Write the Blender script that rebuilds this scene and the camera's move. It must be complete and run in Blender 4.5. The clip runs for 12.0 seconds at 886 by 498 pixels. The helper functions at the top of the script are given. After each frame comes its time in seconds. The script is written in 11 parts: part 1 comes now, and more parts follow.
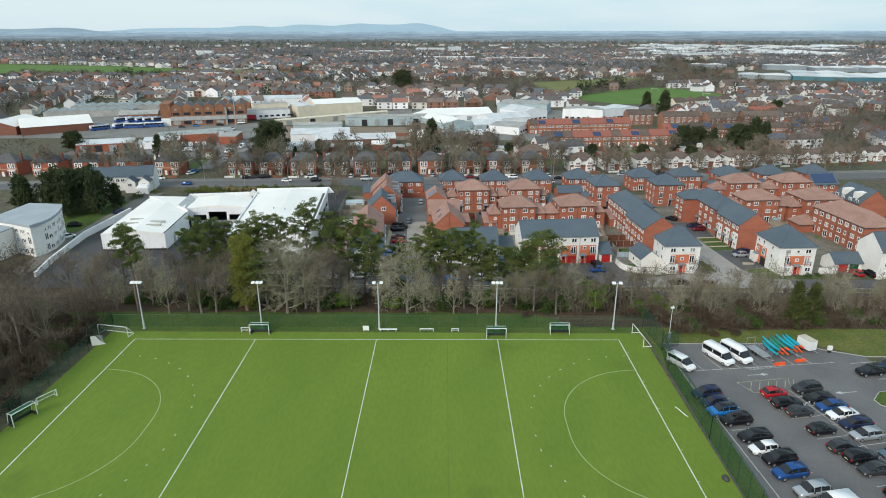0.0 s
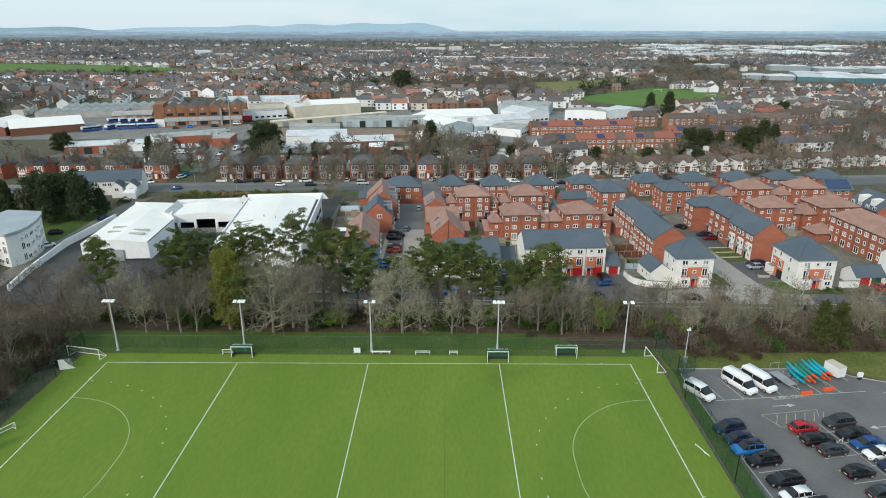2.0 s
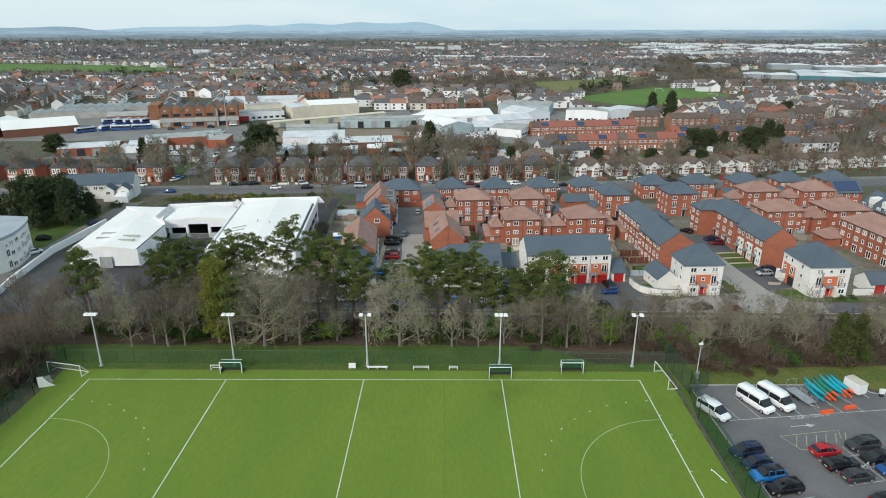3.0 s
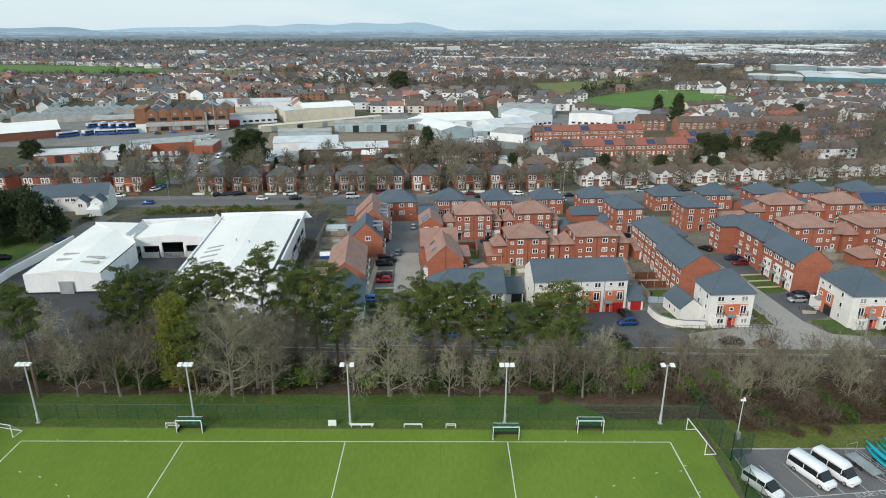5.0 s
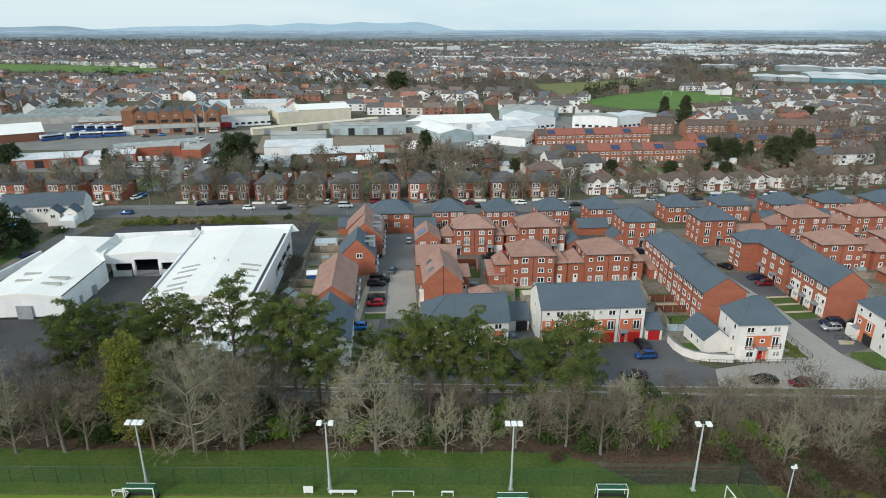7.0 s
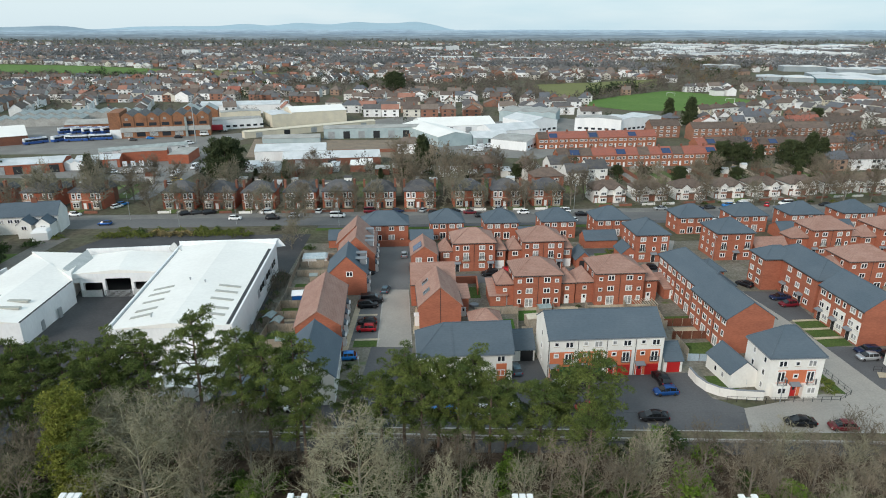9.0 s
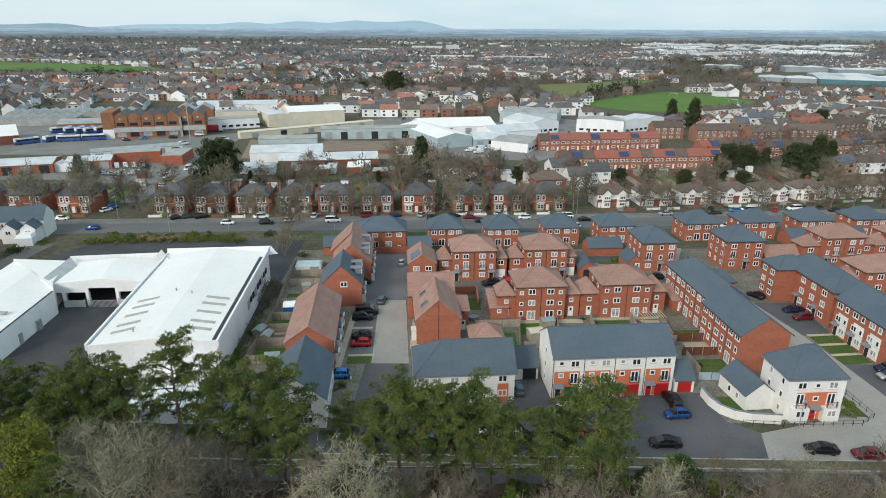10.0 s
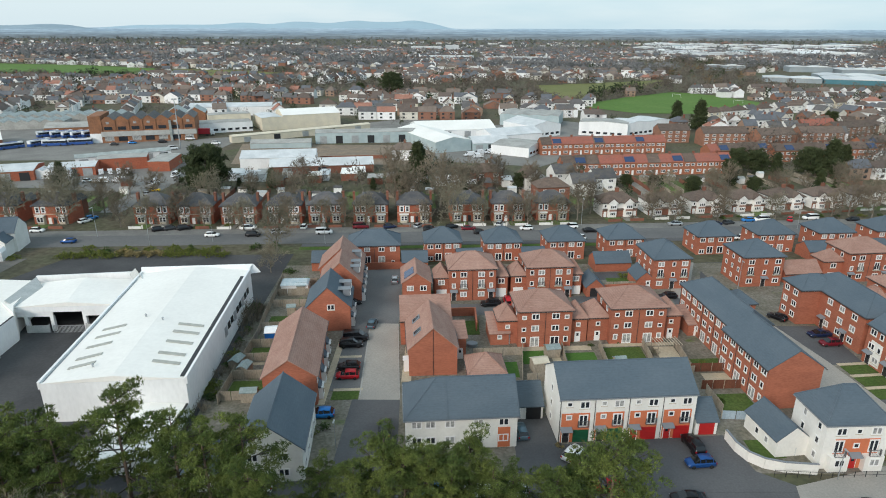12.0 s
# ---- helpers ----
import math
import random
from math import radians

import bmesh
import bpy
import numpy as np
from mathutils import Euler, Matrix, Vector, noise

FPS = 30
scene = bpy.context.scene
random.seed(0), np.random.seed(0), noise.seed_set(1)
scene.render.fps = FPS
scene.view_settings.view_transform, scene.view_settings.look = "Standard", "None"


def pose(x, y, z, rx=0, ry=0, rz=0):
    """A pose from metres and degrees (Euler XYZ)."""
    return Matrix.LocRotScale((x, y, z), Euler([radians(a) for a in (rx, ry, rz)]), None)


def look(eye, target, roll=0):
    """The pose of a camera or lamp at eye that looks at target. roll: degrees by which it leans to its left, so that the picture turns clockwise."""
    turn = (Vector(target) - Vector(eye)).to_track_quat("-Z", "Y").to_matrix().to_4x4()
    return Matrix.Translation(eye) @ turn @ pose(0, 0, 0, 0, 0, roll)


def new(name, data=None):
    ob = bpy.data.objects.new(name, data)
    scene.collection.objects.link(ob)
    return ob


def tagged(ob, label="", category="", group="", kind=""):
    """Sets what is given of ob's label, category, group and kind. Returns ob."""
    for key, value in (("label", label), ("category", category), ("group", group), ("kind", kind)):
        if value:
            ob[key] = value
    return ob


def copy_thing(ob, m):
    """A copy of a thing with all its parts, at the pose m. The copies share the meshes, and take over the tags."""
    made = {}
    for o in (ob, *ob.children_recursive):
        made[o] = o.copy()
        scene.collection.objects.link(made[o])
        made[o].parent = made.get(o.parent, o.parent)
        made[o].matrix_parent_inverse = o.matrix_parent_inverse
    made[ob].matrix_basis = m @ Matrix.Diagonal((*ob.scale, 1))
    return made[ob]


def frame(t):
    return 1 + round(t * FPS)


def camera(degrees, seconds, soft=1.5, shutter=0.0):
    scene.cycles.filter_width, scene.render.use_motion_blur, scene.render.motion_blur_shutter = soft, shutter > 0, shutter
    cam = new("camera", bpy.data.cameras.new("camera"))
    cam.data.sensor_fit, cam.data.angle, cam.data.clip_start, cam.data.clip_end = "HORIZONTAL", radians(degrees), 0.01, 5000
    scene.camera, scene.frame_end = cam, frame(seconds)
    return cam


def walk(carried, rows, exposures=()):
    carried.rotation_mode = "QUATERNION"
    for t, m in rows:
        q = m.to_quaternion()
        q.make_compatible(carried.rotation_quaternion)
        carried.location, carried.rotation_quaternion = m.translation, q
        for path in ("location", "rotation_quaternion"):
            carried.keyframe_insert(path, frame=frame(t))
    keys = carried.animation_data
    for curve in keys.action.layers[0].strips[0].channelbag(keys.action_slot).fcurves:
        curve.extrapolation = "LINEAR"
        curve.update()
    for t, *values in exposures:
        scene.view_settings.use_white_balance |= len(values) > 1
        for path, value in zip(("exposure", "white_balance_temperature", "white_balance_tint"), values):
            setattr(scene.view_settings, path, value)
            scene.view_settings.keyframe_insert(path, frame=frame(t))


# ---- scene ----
# camera: a drone gliding forward about 54 m above the playing field
cam = camera(70.7, 12.0, soft=1.0)
PATH = [
    (0, (12.952, -105.308, 55.642), (12.945, -103.424, 54.972), 0.0),
    (0.5, (13.103, -102.662, 55.59), (13.094, -100.777, 54.92), -0.0),
    (1, (13.218, -100.237, 55.528), (13.21, -98.353, 54.858), 0.0),
    (1.5, (13.358, -98.047, 55.481), (13.35, -96.162, 54.812), 0.0),
    (2, (13.431, -95.912, 55.427), (13.423, -94.028, 54.756), 0.1),
    (2.5, (13.468, -93.398, 55.395), (13.459, -91.514, 54.724), 0.1),
    (3, (13.482, -90.214, 55.326), (13.475, -88.331, 54.653), -0.0),
    (5, (13.963, -73.63, 55.1), (13.958, -71.746, 54.428), 0.0),
    (5.5, (14.109, -69.726, 55.049), (14.104, -67.843, 54.376), 0.1),
    (6, (14.228, -66.186, 54.968), (14.224, -64.303, 54.295), 0.1),
    (6.5, (14.329, -62.718, 54.896), (14.325, -60.834, 54.223), 0.1),
    (7, (14.413, -59.336, 54.847), (14.409, -57.452, 54.174), 0.1),
    (9, (14.8, -46.596, 54.63), (14.799, -44.713, 53.957), 0.1),
    (9.5, (14.868, -43.326, 54.648), (14.868, -41.443, 53.975), 0.1),
    (10, (14.939, -40.073, 54.69), (14.94, -38.191, 54.014), 0.3),
    (10.5, (15.103, -36.882, 54.733), (15.104, -35.0, 54.056), 0.3),
    (11, (15.308, -33.842, 54.764), (15.31, -31.96, 54.087), 0.3),
    (11.5, (15.56, -31.046, 54.771), (15.561, -29.163, 54.095), 0.3),
    (12, (15.889, -28.452, 54.751), (15.889, -26.57, 54.075), 0.2),
]
walk(cam, [(t, look(e, g, r)) for t, e, g, r in PATH], exposures=[(0.0, 0.30), (12.0, 0.30)])

# ---- world and sun: a bright winter overcast ----
SUN_EL, SUN_AZ = 30.0, 215.0
world = bpy.data.worlds.new("world")
scene.world = world
world.use_nodes = True
wn, wl = world.node_tree.nodes, world.node_tree.links
wn.clear()
sky = wn.new("ShaderNodeTexSky")
sky.sky_type, sky.sun_disc = "NISHITA", False
sky.sun_elevation, sky.sun_rotation = radians(SUN_EL), radians(SUN_AZ)
sky_gain = wn.new("ShaderNodeVectorMath")
sky_gain.operation = "SCALE"
sky_gain.inputs["Scale"].default_value = 0.10
wl.new(sky.outputs["Color"], sky_gain.inputs[0])
# thin cloud layer: pale, a little bluer towards the horizon, with soft streaks
wtc = wn.new("ShaderNodeTexCoord")
wmap = wn.new("ShaderNodeMapping")
wmap.inputs["Scale"].default_value = (1.6, 1.6, 9.0)
wnoise = wn.new("ShaderNodeTexNoise")
wnoise.inputs["Scale"].default_value = 2.2
wnoise.inputs["Detail"].default_value = 5.0
wramp = wn.new("ShaderNodeValToRGB")
wramp.color_ramp.elements[0].position, wramp.color_ramp.elements[0].color = 0.35, (0.475, 0.65, 0.745, 1)
wramp.color_ramp.elements[1].position, wramp.color_ramp.elements[1].color = 0.62, (0.61, 0.735, 0.795, 1)
wl.new(wtc.outputs["Generated"], wmap.inputs["Vector"])
wl.new(wmap.outputs["Vector"], wnoise.inputs["Vector"])
wsep = wn.new("ShaderNodeSeparateXYZ")
wtilt = wn.new("ShaderNodeMath")
wtilt.operation = "MULTIPLY_ADD"
wtilt.inputs[1].default_value = -0.30
wl.new(wtc.outputs["Generated"], wsep.inputs["Vector"])
wl.new(wsep.outputs["X"], wtilt.inputs[0])
wl.new(wnoise.outputs["Fac"], wtilt.inputs[2])
wl.new(wtilt.outputs["Value"], wramp.inputs["Fac"])
wmix = wn.new("ShaderNodeMix")
wmix.data_type = "RGBA"
wmix.inputs["Factor"].default_value = 0.85
wl.new(sky_gain.outputs["Vector"], wmix.inputs["A"])
wl.new(wramp.outputs["Color"], wmix.inputs["B"])
wbg = wn.new("ShaderNodeBackground")
wbg.inputs["Strength"].default_value = 1.0
wout = wn.new("ShaderNodeOutputWorld")
wl.new(wmix.outputs["Result"], wbg.inputs["Color"])
wl.new(wbg.outputs["Background"], wout.inputs["Surface"])

sun_data = bpy.data.lights.new("sun", "SUN")
sun_data.energy, sun_data.angle, sun_data.color = 2.0, radians(18), (1.0, 0.92, 0.835)
sun = new("sun", sun_data)
sun_dir = Vector((math.sin(radians(SUN_AZ)) * math.cos(radians(SUN_EL)), math.cos(radians(SUN_AZ)) * math.cos(radians(SUN_EL)), math.sin(radians(SUN_EL))))
sun.matrix_world = look(sun_dir * 100, (0, 0, 0))

# ---- materials ----
def surface(name, a, b, large=4.0, small=0.25, rough=0.85, bump=0.0, metal=0.0, grain=0.25, stretch=(1, 1, 1), vary=0.0, lo=0.35, hi=0.65, spots=None, island=0.0, hues=None, courses=None):
    """A rough surface: two colours in large patches, fine grain on top; vary: brightness from object to object, island: from piece to piece; hues: colours by piece or object; courses: (rise, strength) of level rows of tiles."""
    m = bpy.data.materials.new(name)
    m.use_nodes = True
    n, l = m.node_tree.nodes, m.node_tree.links
    bsdf = n["Principled BSDF"]
    geo = n.new("ShaderNodeNewGeometry")
    mp = n.new("ShaderNodeMapping")
    mp.inputs["Scale"].default_value = stretch
    l.new(geo.outputs["Position"], mp.inputs["Vector"])
    big = n.new("ShaderNodeTexNoise")
    big.inputs["Scale"].default_value = 1.0 / large
    big.inputs["Detail"].default_value = 4.0
    l.new(mp.outputs["Vector"], big.inputs["Vector"])
    fine = n.new("ShaderNodeTexNoise")
    fine.inputs["Scale"].default_value = 1.0 / small
    fine.inputs["Detail"].default_value = 3.0
    l.new(mp.outputs["Vector"], fine.inputs["Vector"])
    ramp = n.new("ShaderNodeMapRange")
    ramp.inputs["From Min"].default_value, ramp.inputs["From Max"].default_value = lo, hi
    l.new(big.outputs["Fac"], ramp.inputs["Value"])
    mix = n.new("ShaderNodeMix")
    mix.data_type = "RGBA"
    mix.inputs["A"].default_value, mix.inputs["B"].default_value = (*a, 1), (*b, 1)
    l.new(ramp.outputs["Result"], mix.inputs["Factor"])
    col = mix.outputs["Result"]
    rnd = geo.outputs["Random Per Island"]
    if vary:
        info = n.new("ShaderNodeObjectInfo")
        rnd = info.outputs["Random"]
    if hues:
        cr = n.new("ShaderNodeValToRGB")
        cr.color_ramp.interpolation = "CONSTANT"
        els = cr.color_ramp.elements
        for i, (pos, c) in enumerate(hues):
            e = els[i] if i < 2 else els.new(pos)
            e.position, e.color = pos, (*c, 1)
        l.new(rnd, cr.inputs["Fac"])
        mul = n.new("ShaderNodeMix")
        mul.data_type, mul.blend_type = "RGBA", "MULTIPLY"
        mul.inputs["Factor"].default_value = 1.0
        l.new(col, mul.inputs["A"])
        l.new(cr.outputs["Color"], mul.inputs["B"])
        col = mul.outputs["Result"]
    if spots:
        sp = n.new("ShaderNodeTexNoise")
        sp.inputs["Scale"].default_value = 1.0 / spots[0]
        sp.inputs["Detail"].default_value = 6.0
        l.new(geo.outputs["Position"], sp.inputs["Vector"])
        sr = n.new("ShaderNodeMapRange")
        sr.inputs["From Min"].default_value, sr.inputs["From Max"].default_value = spots[1], spots[1] + 0.12
        l.new(sp.outputs["Fac"], sr.inputs["Value"])
        sm = n.new("ShaderNodeMix")
        sm.data_type = "RGBA"
        sm.inputs["B"].default_value = (*spots[2], 1)
        l.new(sr.outputs["Result"], sm.inputs["Factor"])
        l.new(col, sm.inputs["A"])
        col = sm.outputs["Result"]
    gr = n.new("ShaderNodeMapRange")
    gr.inputs["From Min"].default_value, gr.inputs["From Max"].default_value = 0.3, 0.7
    gr.inputs["To Min"].default_value, gr.inputs["To Max"].default_value = 1 - grain, 1 + grain
    l.new(fine.outputs["Fac"], gr.inputs["Value"])
    val = gr.outputs["Result"]
    for amount in (vary, island):
        if amount:
            vr = n.new("ShaderNodeMapRange")
            vr.inputs["To Min"].default_value, vr.inputs["To Max"].default_value = 1 - amount, 1 + amount
            l.new(rnd, vr.inputs["Value"])
            mm = n.new("ShaderNodeMath")
            mm.operation = "MULTIPLY"
            l.new(val, mm.inputs[0])
            l.new(vr.outputs["Result"], mm.inputs[1])
            val = mm.outputs["Value"]
    if courses:
        wave = n.new("ShaderNodeTexWave")
        wave.bands_direction, wave.wave_profile = "Z", "SAW"
        wave.inputs["Scale"].default_value = 0.314 / courses[0]
        wave.inputs["Distortion"].default_value = 0.6
        wave.inputs["Detail"].default_value = 1.0
        l.new(geo.outputs["Position"], wave.inputs["Vector"])
        wr = n.new("ShaderNodeMapRange")
        wr.inputs["To Min"].default_value, wr.inputs["To Max"].default_value = 1 + courses[1], 1 - courses[1]
        l.new(wave.outputs["Fac"], wr.inputs["Value"])
        wm = n.new("ShaderNodeMath")
        wm.operation = "MULTIPLY"
        l.new(val, wm.inputs[0])
        l.new(wr.outputs["Result"], wm.inputs[1])
        val = wm.outputs["Value"]
    sc = n.new("ShaderNodeVectorMath")
    sc.operation = "SCALE"
    l.new(col, sc.inputs[0])
    l.new(val, sc.inputs["Scale"])
    l.new(sc.outputs["Vector"], bsdf.inputs["Base Color"])
    bsdf.inputs["Roughness"].default_value = rough
    bsdf.inputs["Metallic"].default_value = metal
    bsdf.inputs["Specular IOR Level"].default_value = 0.3
    if bump:
        bp = n.new("ShaderNodeBump")
        bp.inputs["Strength"].default_value = 0.6
        bp.inputs["Distance"].default_value = bump
        l.new(fine.outputs["Fac"], bp.inputs["Height"])
        l.new(bp.outputs["Normal"], bsdf.inputs["Normal"])
    return m


def plain(name, c, rough=0.5, metal=0.0, spec=0.5, coat=0.0):
    m = bpy.data.materials.new(name)
    m.use_nodes = True
    b = m.node_tree.nodes["Principled BSDF"]
    b.inputs["Base Color"].default_value = (*c, 1)
    b.inputs["Roughness"].default_value, b.inputs["Metallic"].default_value = rough, metal
    b.inputs["Specular IOR Level"].default_value, b.inputs["Coat Weight"].default_value = spec, coat
    return m


TURF = surface("artificial_turf", (0.122, 0.192, 0.023), (0.142, 0.214, 0.027), large=9, small=0.5, rough=0.95, grain=0.07, stretch=(1, 0.35, 1), spots=(16, 0.62, (0.105, 0.162, 0.021)))
GRASS = surface("mown_grass", (0.052, 0.096, 0.015), (0.082, 0.118, 0.024), large=6, small=0.5, rough=0.95, grain=0.2, bump=0.04, spots=(6, 0.66, (0.12, 0.10, 0.05)))
GRASS_WORN = surface("worn_yellow_grass", (0.085, 0.112, 0.02), (0.128, 0.135, 0.034), large=4, small=0.5, rough=0.95, grain=0.25, bump=0.04, spots=(5, 0.62, (0.13, 0.105, 0.05)))
GARDEN = surface("garden_lawn", (0.056, 0.096, 0.019), (0.078, 0.112, 0.027), large=3, small=0.4, rough=0.95, grain=0.25)
ARTGRASS = surface("artificial_lawn", (0.055, 0.13, 0.022), (0.068, 0.148, 0.028), large=3, small=0.4, rough=0.95, grain=0.15)
EARTH = surface("leaf_litter_earth", (0.097, 0.060, 0.038), (0.058, 0.045, 0.028), large=4, small=0.5, rough=1.0, grain=0.4, bump=0.05, spots=(3, 0.62, (0.05, 0.075, 0.02)))
ASPHALT = surface("asphalt", (0.085, 0.085, 0.09), (0.112, 0.112, 0.116), large=7, small=0.3, rough=0.9, grain=0.1, spots=(9, 0.68, (0.085, 0.085, 0.09)))
ASPHALT_PARK = surface("car_park_asphalt", (0.128, 0.127, 0.128), (0.158, 0.156, 0.155), large=7, small=0.3, rough=0.9, grain=0.1, spots=(9, 0.66, (0.10, 0.10, 0.103)))
ASPHALT_OLD = surface("road_asphalt", (0.122, 0.122, 0.123), (0.152, 0.151, 0.148), large=9, small=0.4, rough=0.9, grain=0.1, stretch=(0.4, 1, 1))
TARMAC_DARK = surface("yard_tarmac", (0.048, 0.048, 0.051), (0.078, 0.078, 0.079), large=10, small=0.5, rough=0.9, grain=0.12)
PAVING = surface("block_paving", (0.355, 0.33, 0.295), (0.30, 0.282, 0.255), large=6, small=0.3, rough=0.9, grain=0.1)
SLABS = surface("sandy_slabs", (0.50, 0.42, 0.30), (0.42, 0.36, 0.27), large=3, small=0.5, rough=0.9, grain=0.12)
KERB = surface("concrete_kerb", (0.42, 0.41, 0.38), (0.33, 0.32, 0.30), large=3, small=0.3, rough=0.9, grain=0.12)
LINE = surface("white_line_paint", (0.62, 0.65, 0.58), (0.50, 0.54, 0.43), large=2, small=0.3, rough=0.8, grain=0.1)
LINE_WORN = surface("worn_line_paint", (0.55, 0.55, 0.53), (0.33, 0.33, 0.32), large=1.2, small=0.2, rough=0.85, grain=0.15)
LINE_YELLOW = surface("yellow_line_paint", (0.45, 0.42, 0.25), (0.30, 0.29, 0.20), large=1.2, small=0.2, rough=0.85, grain=0.15)
BRICK = surface("red_brick", (0.385, 0.134, 0.080), (0.325, 0.114, 0.070), large=2.5, small=0.28, rough=0.9, grain=0.14, stretch=(0.5, 0.5, 1.6), vary=0.06)
BRICK_OLD = surface("old_brick", (0.245, 0.102, 0.065), (0.195, 0.09, 0.064), large=2.5, small=0.3, rough=0.9, grain=0.18, stretch=(0.5, 0.5, 1.6), vary=0.15)
SLATE = surface("blue_grey_slate", (0.080, 0.108, 0.134), (0.094, 0.122, 0.148), large=5, small=0.35, rough=0.7, grain=0.08, bump=0.02, stretch=(0.7, 0.7, 2.5), vary=0.05, courses=(0.22, 0.03))
SLATE_OLD = surface("weathered_slate", (0.09, 0.092, 0.10), (0.135, 0.125, 0.115), large=2, small=0.35, rough=0.75, grain=0.2, stretch=(0.7, 0.7, 2.5), vary=0.2)
TILE = surface("brown_concrete_tile", (0.30, 0.174, 0.137), (0.345, 0.212, 0.17), large=2.5, small=0.35, rough=0.85, grain=0.12, bump=0.03, stretch=(0.7, 0.7, 2.2), vary=0.06, spots=(1.8, 0.70, (0.26, 0.15, 0.115)), courses=(0.2, 0.09))
RENDER = surface("white_render", (0.80, 0.79, 0.75), (0.73, 0.72, 0.68), large=3, small=0.4, rough=0.9, grain=0.04)
RENDER_ORANGE = surface("orange_render", (0.60, 0.185, 0.088), (0.56, 0.17, 0.082), large=2, small=0.4, rough=0.9, grain=0.05)
CLADDING = surface("white_painted_cladding", (0.82, 0.83, 0.83), (0.74, 0.755, 0.76), large=5, small=0.5, rough=0.6, grain=0.04, stretch=(1, 1, 0.4))
SHEET_ROOF = surface("white_sheet_roof", (0.86, 0.845, 0.80), (0.79, 0.775, 0.735), large=12, small=0.8, rough=0.55, grain=0.03, spots=(5, 0.70, (0.70, 0.71, 0.70)))
ROOFLIGHT = surface("grey_rooflight", (0.36, 0.36, 0.32), (0.42, 0.42, 0.38), large=1, small=0.3, rough=0.5, grain=0.1)
UPVC = plain("white_upvc", (0.80, 0.80, 0.79), 0.4)
GLASS = plain("window_glass", (0.025, 0.03, 0.038), 0.06, spec=0.5)
CURTAIN = surface("net_curtain_pane", (0.46, 0.46, 0.44), (0.20, 0.21, 0.22), large=0.6, small=0.2, rough=0.15, grain=0.2)
BLACK = plain("black_plastic", (0.025, 0.025, 0.027), 0.55)
GUTTER = plain("dark_gutter", (0.05, 0.045, 0.045), 0.5)
RAIL_GREY = plain("grey_balcony_metal", (0.13, 0.135, 0.14), 0.5, metal=0.3)
LEAD = plain("grey_lead", (0.20, 0.22, 0.24), 0.6)
STEEL = surface("galvanised_steel", (0.42, 0.44, 0.45), (0.34, 0.36, 0.37), large=1.5, small=0.2, rough=0.5, metal=0.4, grain=0.1)
POLE_PAINT = plain("pale_grey_pole", (0.46, 0.49, 0.50), 0.5)
GREEN_METAL = plain("dark_green_metal", (0.02, 0.07, 0.05), 0.5)
TIMBER = surface("grey_timber", (0.27, 0.23, 0.175), (0.335, 0.295, 0.24), large=1.5, small=0.15, rough=0.9, grain=0.2, stretch=(1, 1, 0.3), vary=0.15)
TIMBER_RED = surface("stained_timber", (0.13, 0.05, 0.03), (0.16, 0.065, 0.04), large=1.5, small=0.15, rough=0.85, grain=0.15, stretch=(1, 1, 0.3))
STONE = surface("pale_stone", (0.55, 0.50, 0.40), (0.48, 0.43, 0.34), large=1, small=0.2, rough=0.85, grain=0.08)
RED_PAINT = plain("red_door_paint", (0.45, 0.02, 0.02), 0.4)
GREEN_PAINT = plain("dark_green_door_paint", (0.012, 0.085, 0.04), 0.4)
BLUE_PAINT = plain("blue_door_paint", (0.01, 0.10, 0.33), 0.4)
SOLAR = plain("solar_cells", (0.02, 0.04, 0.11), 0.15, spec=0.8)

